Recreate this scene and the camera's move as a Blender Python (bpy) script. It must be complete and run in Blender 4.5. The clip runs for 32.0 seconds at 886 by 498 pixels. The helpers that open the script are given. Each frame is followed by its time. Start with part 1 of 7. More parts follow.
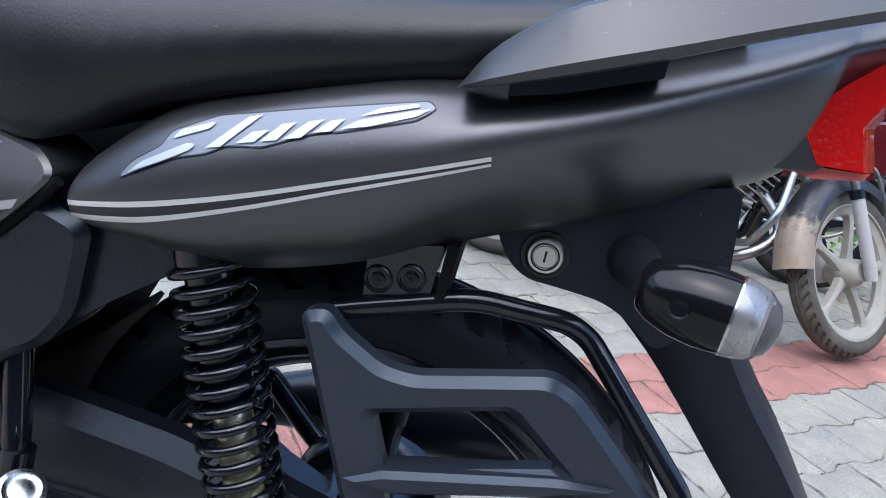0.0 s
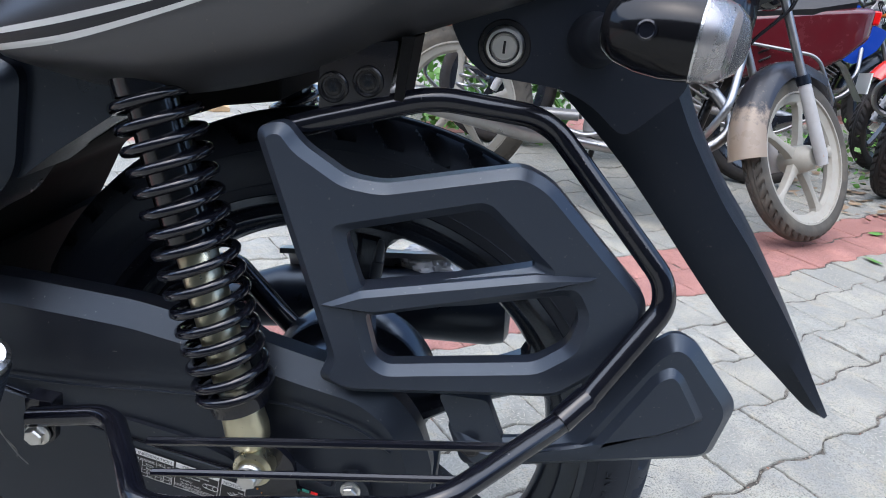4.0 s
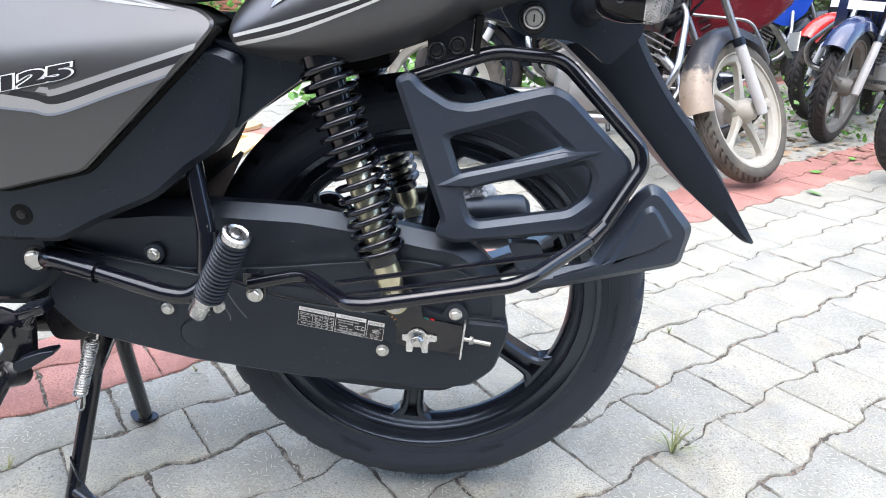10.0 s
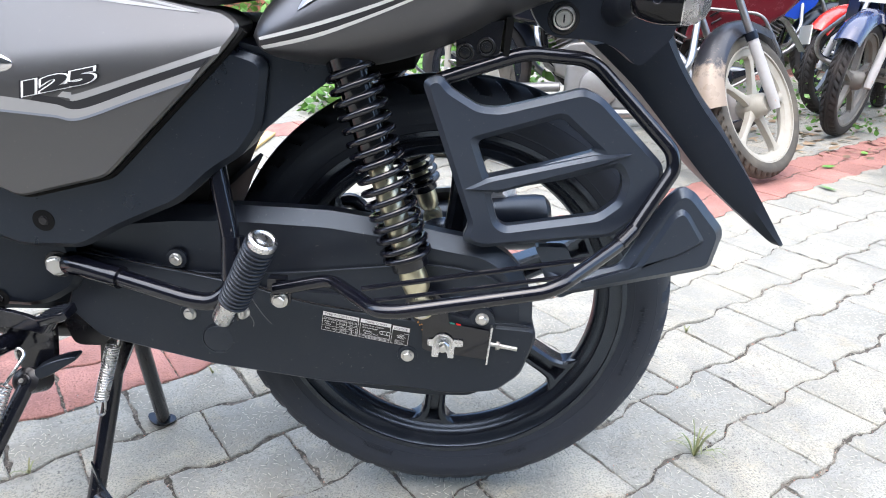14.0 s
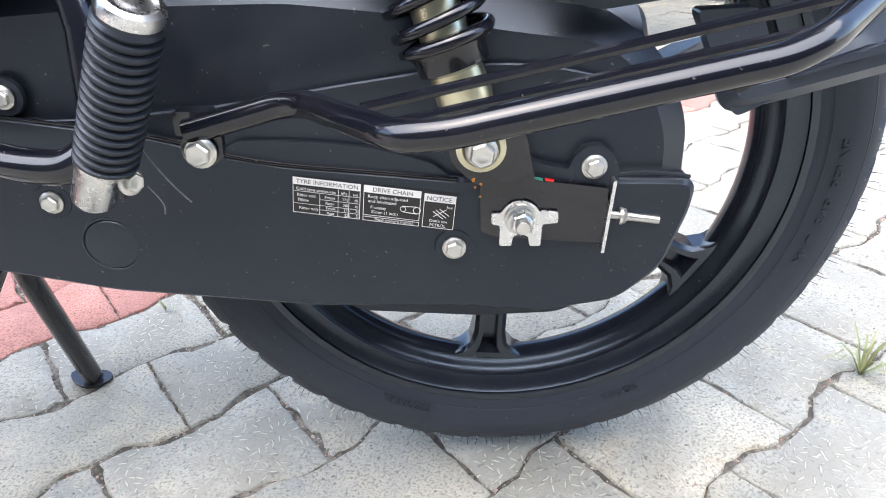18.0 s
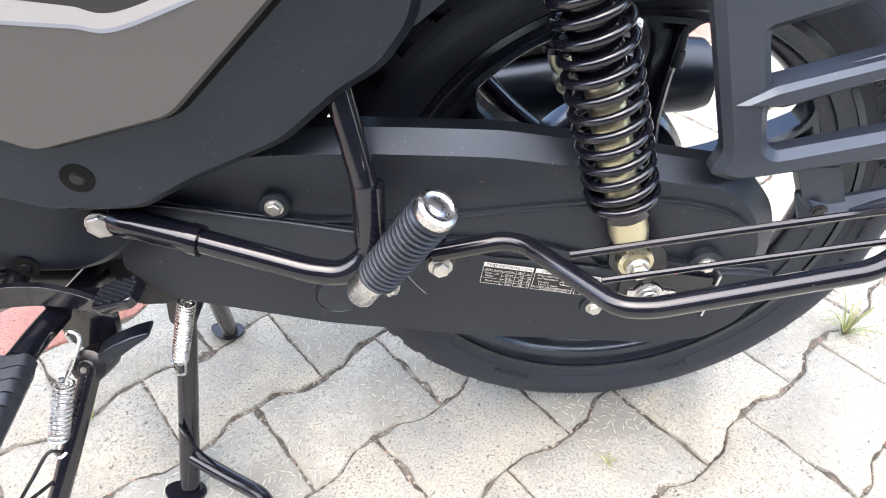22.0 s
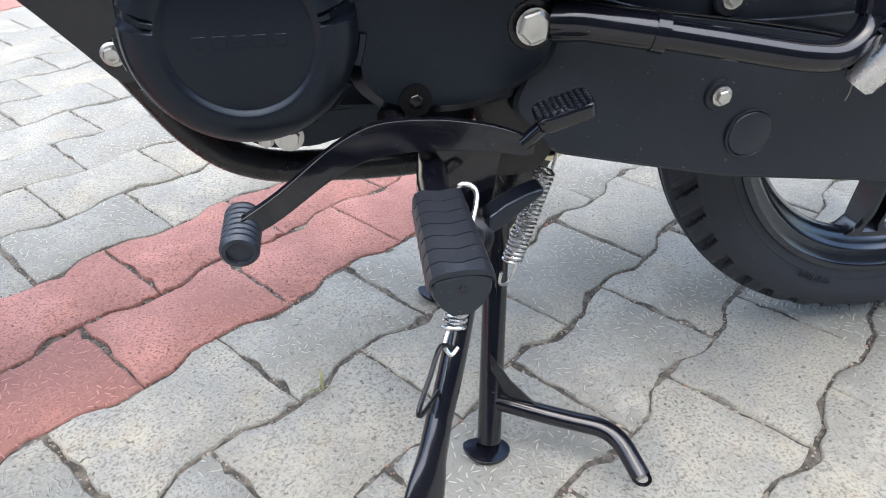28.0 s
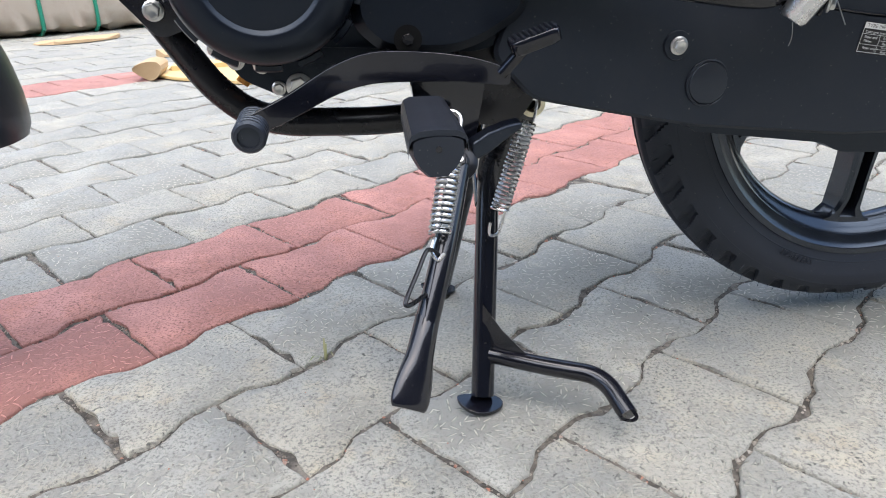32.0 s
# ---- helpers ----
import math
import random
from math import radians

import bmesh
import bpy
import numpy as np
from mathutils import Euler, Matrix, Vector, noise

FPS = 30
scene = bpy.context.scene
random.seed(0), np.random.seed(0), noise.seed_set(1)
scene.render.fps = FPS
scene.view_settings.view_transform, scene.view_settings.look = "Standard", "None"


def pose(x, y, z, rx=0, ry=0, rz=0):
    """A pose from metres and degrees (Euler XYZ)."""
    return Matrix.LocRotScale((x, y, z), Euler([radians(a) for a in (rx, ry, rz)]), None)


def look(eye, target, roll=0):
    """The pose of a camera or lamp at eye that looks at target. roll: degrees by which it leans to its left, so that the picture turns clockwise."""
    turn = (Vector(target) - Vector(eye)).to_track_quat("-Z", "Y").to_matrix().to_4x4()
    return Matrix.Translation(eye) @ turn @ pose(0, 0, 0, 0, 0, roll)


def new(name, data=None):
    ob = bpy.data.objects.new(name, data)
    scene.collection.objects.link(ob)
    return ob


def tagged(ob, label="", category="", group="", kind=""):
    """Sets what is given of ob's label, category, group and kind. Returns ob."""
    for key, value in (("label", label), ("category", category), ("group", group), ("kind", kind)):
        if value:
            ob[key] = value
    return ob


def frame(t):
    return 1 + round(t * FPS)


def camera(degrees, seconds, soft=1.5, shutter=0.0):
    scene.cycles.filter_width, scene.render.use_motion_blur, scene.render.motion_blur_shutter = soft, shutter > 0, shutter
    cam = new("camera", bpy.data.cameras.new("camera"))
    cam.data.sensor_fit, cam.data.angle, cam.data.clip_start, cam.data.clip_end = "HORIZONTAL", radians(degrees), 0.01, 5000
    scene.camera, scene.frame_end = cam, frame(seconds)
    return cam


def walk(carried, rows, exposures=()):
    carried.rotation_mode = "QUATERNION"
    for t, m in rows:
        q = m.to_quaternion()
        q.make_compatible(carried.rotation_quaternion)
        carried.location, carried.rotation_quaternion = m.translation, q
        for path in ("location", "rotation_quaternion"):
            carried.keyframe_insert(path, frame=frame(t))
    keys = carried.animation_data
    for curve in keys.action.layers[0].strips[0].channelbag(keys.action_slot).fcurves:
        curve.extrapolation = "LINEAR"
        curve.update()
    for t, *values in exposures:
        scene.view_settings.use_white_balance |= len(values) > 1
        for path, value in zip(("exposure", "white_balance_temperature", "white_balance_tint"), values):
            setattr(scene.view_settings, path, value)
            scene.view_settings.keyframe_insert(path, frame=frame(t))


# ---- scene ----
cam = camera(66.5, 32.0, soft=1.0)
PATH = [
    (0, (0.0989, -0.5467, 0.8476), (-0.1296, 1.3237, 0.2176), 11.50),
    (0.5, (0.1396, -0.5386, 0.8506), (0.0094, 1.3530, 0.2544), 10.40),
    (1, (0.1485, -0.5127, 0.8009), (0.0679, 1.4029, 0.2772), 9.70),
    (1.5, (0.1285, -0.4701, 0.7701), (0.0786, 1.4556, 0.2802), 8.60),
    (2, (0.1124, -0.4194, 0.7800), (0.1122, 1.5083, 0.2971), 7.60),
    (2.5, (0.1115, -0.4244, 0.7830), (0.1272, 1.4925, 0.2584), 7.20),
    (3, (0.1017, -0.4761, 0.7671), (0.0589, 1.4008, 0.1153), 7.20),
    (3.5, (0.1048, -0.5129, 0.7562), (0.0353, 1.3362, 0.0308), 6.70),
    (4, (0.1139, -0.5645, 0.7502), (0.0166, 1.2795, 0.0139), 6.70),
    (4.5, (0.1052, -0.6381, 0.7323), (0.0258, 1.2030, -0.0109), 8.10),
    (6.5, (0.0533, -0.8896, 0.7492), (0.0861, 0.9677, 0.0417), 1.70),
    (7, (0.0484, -0.8936, 0.7453), (0.0315, 0.9625, 0.0358), 1.50),
    (7.5, (0.0374, -0.8957, 0.7433), (0.0156, 0.9605, 0.0328), 1.90),
    (8, (0.0315, -0.8917, 0.7443), (0.0146, 0.9625, 0.0298), 2.40),
    (8.5, (0.0344, -0.8827, 0.7453), (0.0017, 0.9654, 0.0169), 2.30),
    (9, (0.0384, -0.8758, 0.7463), (0.0096, 0.9724, 0.0149), 2.00),
    (9.5, (0.0384, -0.8778, 0.7482), (0.0186, 0.9695, 0.0149), 1.80),
    (10, (0.0304, -0.8828, 0.7473), (0.0146, 0.9645, 0.0159), 1.80),
    (10.5, (0.0126, -0.8838, 0.7443), (-0.0023, 0.9644, 0.0119), 1.90),
    (11, (-0.0034, -0.8799, 0.7413), (-0.0301, 0.9643, 0.0010), 0.80),
    (11.5, (-0.0093, -0.8710, 0.7403), (-0.0510, 0.9702, -0.0079), 0.40),
    (12, (-0.0113, -0.8690, 0.7413), (-0.0560, 0.9702, -0.0119), 0.60),
    (12.5, (-0.0103, -0.8710, 0.7552), (-0.0480, 0.9712, 0.0089), 0.70),
    (13, (-0.0014, -0.8719, 0.7572), (-0.0381, 0.9693, 0.0109), 0.50),
    (13.5, (0.0036, -0.8699, 0.7532), (-0.0311, 0.9703, 0.0040), 1.20),
    (15.5, (0.0016, -0.8650, 0.7562), (-0.0172, 0.9793, 0.0139), 1.60),
    (16, (0.0045, -0.8570, 0.7482), (-0.0123, 0.9853, 0.0030), 1.60),
    (16.5, (0.0005, -0.8431, 0.7294), (0.0076, 0.9943, -0.0258), 1.90),
    (17, (-0.0117, -0.7656, 0.6896), (-0.0026, 1.0568, -0.1043), -1.70),
    (17.5, (-0.0369, -0.6326, 0.6022), (-0.0436, 1.1481, -0.2802), -2.30),
    (18, (-0.0511, -0.5462, 0.5336), (-0.0706, 1.1997, -0.4164), -2.70),
    (18.5, (-0.0612, -0.5074, 0.5127), (-0.1015, 1.2304, -0.4511), -2.50),
    (19, (-0.0612, -0.4886, 0.5137), (-0.1353, 1.2402, -0.4631), -4.60),
    (19.5, (-0.0692, -0.4796, 0.5515), (-0.1791, 1.2401, -0.4382), -6.10),
    (20, (-0.1059, -0.5046, 0.5942), (-0.2167, 1.2102, -0.4044), -6.60),
    (20.5, (-0.1535, -0.5415, 0.6479), (-0.2513, 1.1335, -0.4164), -6.90),
    (21, (-0.1783, -0.5664, 0.6827), (-0.1904, 1.0453, -0.4800), -2.80),
    (21.5, (-0.1981, -0.5764, 0.7343), (-0.1693, 0.9857, -0.4939), -0.50),
    (22, (-0.2100, -0.5765, 0.7771), (-0.1432, 0.9123, -0.5376), 0.00),
    (22.5, (-0.2140, -0.5805, 0.7870), (-0.1193, 0.8826, -0.5545), -0.20),
    (23, (-0.2507, -0.5846, 0.7761), (-0.1302, 0.8746, -0.5684), -0.40),
    (23.5, (-0.3451, -0.5958, 0.7582), (-0.1579, 0.8467, -0.5962), 1.60),
    (24, (-0.4594, -0.5862, 0.7403), (-0.3068, 0.7826, -0.6926), 3.70),
    (24.5, (-0.5541, -0.5070, 0.7095), (-0.3912, 0.7833, -0.7940), 7.10),
    (25, (-0.5920, -0.4545, 0.6797), (-0.3573, 0.7506, -0.8834), 9.50),
    (25.5, (-0.6039, -0.4734, 0.6688), (-0.3514, 0.7526, -0.8744), 7.90),
    (26, (-0.6207, -0.4973, 0.6797), (-0.3057, 0.7667, -0.8218), 10.20),
    (26.5, (-0.6306, -0.4983, 0.6737), (-0.3127, 0.7865, -0.8089), 10.90),
    (28.5, (-0.6450, -0.6603, 0.4909), (-0.2838, 1.0718, -0.4124), -2.30),
    (29, (-0.6744, -0.7757, 0.4690), (-0.2539, 1.0143, -0.2852), -1.80),
    (29.5, (-0.6872, -0.8274, 0.4889), (-0.2657, 0.9924, -0.1888), -1.20),
    (30, (-0.6912, -0.8155, 0.4839), (-0.2786, 0.9973, -0.2176), 1.20),
    (30.5, (-0.6724, -0.7757, 0.4601), (-0.2519, 1.0173, -0.2842), 0.80),
    (31, (-0.6358, -0.7408, 0.4482), (-0.2490, 1.0372, -0.3528), -1.30),
    (31.5, (-0.6210, -0.7100, 0.4412), (-0.2292, 1.0670, -0.3577), -0.90),
    (32, (-0.6339, -0.6951, 0.4263), (-0.3356, 1.1025, -0.3677), -0.70),
]
walk(cam, [(t, look(eye, target, roll)) for t, eye, target, roll in PATH], [(0, 1.3, 5790, 10), (1.2, 1.32, 5790, 10), (2, 1.22, 5790, 10), (3, 1.28, 5840, 10), (4.5, 1.44, 5970, 10), (6.5, 1.68, 6140, 10), (8.5, 2.04, 6270, 10), (16, 2.10, 6310, 10), (18.5, 2.5, 6420, 11), (20, 2.52, 6580, 11), (21, 2.78, 6850, 13), (22, 2.68, 6780, 13), (23, 2.52, 6730, 13), (24, 2.1, 6570, 12), (26.5, 2.08, 6320, 10), (28.5, 1.78, 6320, 10), (30, 1.72, 6370, 10), (32, 1.66, 6320, 10)])

# ---- world, light ----
SUN_EL, SUN_AZ = 70.0, 205.0
world = bpy.data.worlds.new("sky")
scene.world = world
world.use_nodes = True
wn = world.node_tree.nodes
sky = wn.new("ShaderNodeTexSky")
sky.sky_type, sky.sun_disc = "NISHITA", False
sky.sun_elevation, sky.sun_rotation = radians(SUN_EL), radians(SUN_AZ)
sky.air_density, sky.dust_density, sky.ozone_density = 1.0, 2.2, 1.0
wn["Background"].inputs["Strength"].default_value = 0.14
world.node_tree.links.new(sky.outputs[0], wn["Background"].inputs["Color"])
sun_data = bpy.data.lights.new("sun", "SUN")
sun_data.energy, sun_data.angle, sun_data.color = 1.75, radians(110), (1.0, 0.975, 0.94)
sun = new("sun", sun_data)
sun.matrix_world = look((0, 0, 5), (0.5, 1.5, 0.0))
scene.view_settings.exposure = 0.9

# ---- material helpers ----


def material(name, color, rough=0.5, metal=0.0, coat=0.0, spec=0.5, transmission=0.0, ior=1.45):
    m = bpy.data.materials.new(name)
    m.use_nodes = True
    b = m.node_tree.nodes["Principled BSDF"]
    b.inputs["Base Color"].default_value = (*color, 1)
    b.inputs["Roughness"].default_value = rough
    b.inputs["Metallic"].default_value = metal
    b.inputs["Coat Weight"].default_value = coat
    b.inputs["Specular IOR Level"].default_value = spec
    b.inputs["Transmission Weight"].default_value = transmission
    b.inputs["IOR"].default_value = ior
    return m


def node(m, kind, **values):
    n = m.node_tree.nodes.new(kind)
    for key, value in values.items():
        n.inputs[key].default_value = value
    return n


def link(m, a, b):
    m.node_tree.links.new(a, b)


def ramp(m, fac, stops):
    r = node(m, "ShaderNodeValToRGB")
    el = r.color_ramp.elements
    while len(el) < len(stops):
        el.new(0.5)
    for e, (pos, c) in zip(el, stops):
        e.position, e.color = pos, (*c, 1) if len(c) == 3 else c
    link(m, fac, r.inputs[0])
    return r.outputs[0]


def mix(m, fac, a, b):
    n = m.node_tree.nodes.new("ShaderNodeMix")
    n.data_type = "RGBA"
    if isinstance(fac, float):
        n.inputs[0].default_value = fac
    else:
        link(m, fac, n.inputs[0])
    for value, socket in ((a, n.inputs[6]), (b, n.inputs[7])):
        if isinstance(value, tuple):
            socket.default_value = (*value, 1)
        else:
            link(m, value, socket)
    return n.outputs[2]


def coords(m, space="Object"):
    return node(m, "ShaderNodeTexCoord").outputs[space]


def noise_out(m, scale, detail=4.0, rough=0.6, vec=None):
    n = node(m, "ShaderNodeTexNoise", Scale=scale, Detail=detail, Roughness=rough)
    link(m, vec if vec is not None else coords(m), n.inputs["Vector"])
    return n.outputs[0]


def bump(m, height, strength=0.2, distance=0.001):
    n = node(m, "ShaderNodeBump", Strength=strength, Distance=distance)
    link(m, height, n.inputs["Height"])
    link(m, n.outputs[0], m.node_tree.nodes["Principled BSDF"].inputs["Normal"])


def worn(m, base, dusty, amount=0.35, grain=900.0, grain_strength=0.25, rough=(0.4, 0.6), patch=18.0):
    """Grain in the relief, dust in broad patches and fine specks, and an uneven gloss."""
    b = m.node_tree.nodes["Principled BSDF"]
    broad = noise_out(m, patch, 6.0, 0.65)
    fine = noise_out(m, 330.0, 2.0)
    dust = ramp(m, broad, [(0.45, (0, 0, 0)), (0.8, (amount,) * 3)])
    speck = ramp(m, fine, [(0.715, (0, 0, 0)), (0.74, (min(amount * 12, 0.8),) * 3)])
    both = mix(m, 0.5, dust, speck)
    link(m, mix(m, both, base, dusty), b.inputs["Base Color"])
    rr = node(m, "ShaderNodeMapRange")
    link(m, broad, rr.inputs[0])
    rr.inputs[1].default_value, rr.inputs[2].default_value = 0.3, 0.7
    rr.inputs[3].default_value, rr.inputs[4].default_value = rough
    link(m, rr.outputs[0], b.inputs["Roughness"])
    if grain_strength:
        bump(m, noise_out(m, grain, 2.0), grain_strength, 0.0004)
    return m


def tint_sheen(m, tint):
    """Tints a material's reflections blue, painting in the bluish light on black parts."""
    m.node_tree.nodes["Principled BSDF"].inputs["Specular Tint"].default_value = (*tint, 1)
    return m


DUST = (0.30, 0.27, 0.23)
black_plastic = worn(material("matte_black_plastic", (0.012, 0.012, 0.013), spec=0.6), (0.0045, 0.0062, 0.0110), DUST, 0.03, 1500.0, 0.2, (0.26, 0.35))
guard_plastic = worn(material("guard_plastic", (0.012, 0.013, 0.015), spec=0.7), (0.0200, 0.0245, 0.0350), DUST, 0.03, 1300.0, 0.16, (0.29, 0.38))
case_plastic = worn(material("case_plastic", (0.009, 0.009, 0.009), spec=0.65), (0.0068, 0.0081, 0.0126), DUST, 0.05, 1400.0, 0.2, (0.34, 0.46))
engine_black = worn(material("engine_black", (0.004, 0.005, 0.008), spec=0.45), (0.0035, 0.0050, 0.0090), DUST, 0.02, 1200.0, 0.16, (0.28, 0.38))
gloss_black = worn(material("gloss_black_paint", (0.006, 0.006, 0.008), coat=0.4), (0.004, 0.0045, 0.008), DUST, 0.03, 90.0, 0.03, (0.12, 0.22))
frame_black = worn(material("frame_black_paint", (0.008, 0.008, 0.01)), (0.006, 0.006, 0.0075), DUST, 0.04, 200.0, 0.08, (0.22, 0.36))
rim_black = worn(material("rim_black_paint", (0.008, 0.008, 0.009), spec=0.9), (0.0095, 0.0108, 0.0155), DUST, 0.04, 700.0, 0.10, (0.16, 0.27))
rubber = worn(material("tyre_rubber", (0.012, 0.012, 0.012), spec=0.55), (0.0200, 0.0222, 0.0300), DUST, 0.05, 600.0, 0.25, (0.46, 0.62))
soft_rubber = worn(material("peg_rubber", (0.012, 0.012, 0.014), spec=0.7), (0.0125, 0.0138, 0.0185), DUST, 0.05, 700.0, 0.15, (0.36, 0.48))
# bluish reflections put in by tint, on plastics, rim and rubber alike
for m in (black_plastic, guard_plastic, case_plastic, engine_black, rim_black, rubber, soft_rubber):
    tint_sheen(m, (0.74, 0.86, 1.0))
vinyl = worn(material("seat_vinyl", (0.01, 0.01, 0.012)), (0.0085, 0.0085, 0.010), DUST, 0.04, 420.0, 0.45, (0.33, 0.46))
grey_paint = worn(material("matte_grey_paint", (0.09, 0.088, 0.085)), (0.122, 0.121, 0.122), DUST, 0.05, 2200.0, 0.10, (0.30, 0.36))
grey_paint.node_tree.nodes["Principled BSDF"].inputs["Metallic"].default_value = 0.75
dark_paint = worn(material("matte_dark_grey_paint", (0.05, 0.05, 0.052)), (0.106, 0.106, 0.112), DUST, 0.04, 2200.0, 0.12, (0.30, 0.37))
dark_paint.node_tree.nodes["Principled BSDF"].inputs["Metallic"].default_value = 0.8
rail_plastic = worn(material("grab_rail_plastic", (0.05, 0.05, 0.052)), (0.075, 0.076, 0.08), DUST, 0.04, 2200.0, 0.12, (0.32, 0.40))
rail_plastic.node_tree.nodes["Principled BSDF"].inputs["Metallic"].default_value = 0.6
zinc = worn(material("zinc_steel", (0.6, 0.6, 0.58), metal=1.0), (0.62, 0.61, 0.58), (0.35, 0.3, 0.22), 0.35, 300.0, 0.15, (0.28, 0.42), 60.0)
bright_steel = worn(material("bright_steel", (0.7, 0.7, 0.7), metal=1.0), (0.68, 0.68, 0.68), (0.4, 0.37, 0.3), 0.2, 300.0, 0.1, (0.2, 0.34), 60.0)
yellow_zinc = worn(material("yellow_zinc", (0.55, 0.5, 0.33), metal=1.0), (0.60, 0.56, 0.40), (0.42, 0.40, 0.22), 0.6, 250.0, 0.1, (0.25, 0.4), 40.0)
chrome = worn(material("chrome", (0.75, 0.75, 0.76), metal=1.0), (0.75, 0.75, 0.76), (0.3, 0.22, 0.15), 0.25, 100.0, 0.02, (0.08, 0.2), 25.0)
silver_decal = material("silver_decal", (0.62, 0.62, 0.60), 0.35, 0.3)
white_decal = material("white_decal", (0.50, 0.53, 0.58), 0.3, 0.25)
dark_decal = material("dark_decal", (0.02, 0.02, 0.022), 0.35)
grey_decal = material("grey_decal", (0.22, 0.24, 0.28), 0.35, 0.2)
label_white = material("label_white", (0.7, 0.7, 0.69), 0.4)
label_black = material("label_black", (0.012, 0.012, 0.012), 0.4)
red_lens = material("red_lens", (0.62, 0.006, 0.006), 0.10, coat=0.6)
vr = node(red_lens, "ShaderNodeTexVoronoi", Scale=260.0)
link(red_lens, coords(red_lens), vr.inputs["Vector"])
bump(red_lens, vr.outputs[0], 0.2, 0.002)
pale_red = material("pale_red_lens", (0.62, 0.16, 0.14), 0.15, coat=0.8)
clear_lens = material("clear_lens", (0.92, 0.9, 0.88), 0.03, transmission=1.0, ior=1.3)
frosted_lens = material("frosted_lens", (0.93, 0.92, 0.92), 0.05, transmission=0.93, ior=1.22)
dull_reflector = worn(material("dull_reflector", (0.6, 0.6, 0.6), metal=0.9), (0.42, 0.41, 0.41), (0.26, 0.24, 0.23), 0.4, 100.0, 0.0, (0.22, 0.32), 40.0)
raw_plastic = worn(material("raw_black_plastic", (0.006, 0.006, 0.006), spec=0.15), (0.006, 0.006, 0.006), DUST, 0.01, 900.0, 0.1, (0.8, 0.9))
smoke_lens = material("indicator_black", (0.005, 0.005, 0.006), 0.14, spec=0.4)
mud_plastic = worn(material("mudguard_plastic", (0.01, 0.01, 0.012), spec=0.35), (0.0110, 0.0130, 0.0190), DUST, 0.03, 1500.0, 0.2, (0.40, 0.50))
tint_sheen(mud_plastic, (0.74, 0.86, 1.0))
panel_silver = material("panel_silver", (0.34, 0.34, 0.335), 0.36, 0.3)
worn_chrome = worn(material("worn_chrome", (0.3, 0.3, 0.3), metal=1.0), (0.30, 0.30, 0.30), (0.16, 0.12, 0.08), 0.6, 200.0, 0.05, (0.24, 0.45), 25.0)
silver_paint = worn(material("silver_paint", (0.3, 0.29, 0.27)), (0.42, 0.41, 0.40), (0.24, 0.20, 0.15), 0.6, 300.0, 0.15, (0.30, 0.55), 22.0)
rust = worn(material("rust", (0.3, 0.14, 0.05)), (0.48, 0.19, 0.03), (0.55, 0.28, 0.06), 0.6, 400.0, 0.4, (0.6, 0.8), 40.0)

# ---- mesh helpers ----


def part(name, bm, mat, parent=None, label="", smooth=38, bevel=0.0, segments=2):
    """Links a bmesh as one mesh object under a thing or a part."""
    me = bpy.data.meshes.new(name)
    bm.normal_update()
    bm.to_mesh(me)
    bm.free()
    me.materials.append(mat)
    ob = new(name, me)
    if parent is not None:
        ob.parent = parent
    if label:
        tagged(ob, label)
    if bevel:
        mod = ob.modifiers.new("bevel", "BEVEL")
        mod.width, mod.segments, mod.limit_method, mod.angle_limit = bevel, segments, "ANGLE", radians(32)
        mod.harden_normals = True
    if smooth:
        me.shade_smooth()
        me.set_sharp_from_angle(angle=radians(smooth if not bevel else 60))
    return ob


def thing(name, label, category, at=(0, 0, 0), group="", kind=""):
    ob = new(name)
    ob.empty_display_size = 0.05
    ob.location = at
    return tagged(ob, label, category, group, kind)


def add_prism(bm, outline, y0, y1, holes=(), shear=0.0, lean=0.0):
    """A plate: an outline in (x, z), with holes, from y0 (outer face) to y1; y shifts by shear * x + lean * z."""
    loops = [outline, *holes]
    front = []
    edges = []
    for loop in loops:
        vs = [bm.verts.new((x, y0 + shear * x + lean * z, z)) for x, z in loop]
        front += vs
        edges += [bm.edges.new((vs[i], vs[(i + 1) % len(vs)])) for i in range(len(vs))]
    made = bmesh.ops.triangle_fill(bm, edges=edges, use_beauty=True)["geom"]
    faces = [g for g in made if isinstance(g, bmesh.types.BMFace)]
    out = bmesh.ops.extrude_face_region(bm, geom=faces)["geom"]
    bmesh.ops.translate(bm, verts=[g for g in out if isinstance(g, bmesh.types.BMVert)], vec=(0, y1 - y0, 0))
    bmesh.ops.recalc_face_normals(bm, faces=bm.faces)
    return bm


def prism(outline, y0, y1, holes=(), shear=0.0, lean=0.0):
    return add_prism(bmesh.new(), outline, y0, y1, holes, shear, lean)


def rounded(points, r, steps=5, closed=True):
    """A polygon or path with its corners rounded to the radius r (2D or 3D)."""
    pts = [Vector(p) for p in points]
    n, out = len(pts), []
    for i, p in enumerate(pts):
        if not closed and i in (0, n - 1):
            out.append(p)
            continue
        a, c = pts[i - 1] - p, pts[(i + 1) % n] - p
        rr = r[i] if isinstance(r, (list, tuple)) else r
        d = min(rr, a.length * 0.45, c.length * 0.45)
        s, e = p + a.normalized() * d, p + c.normalized() * d
        for k in range(steps + 1):
            f = k / steps
            out.append((1 - f) ** 2 * s + 2 * f * (1 - f) * p + f * f * e)
    return [tuple(v) for v in out]


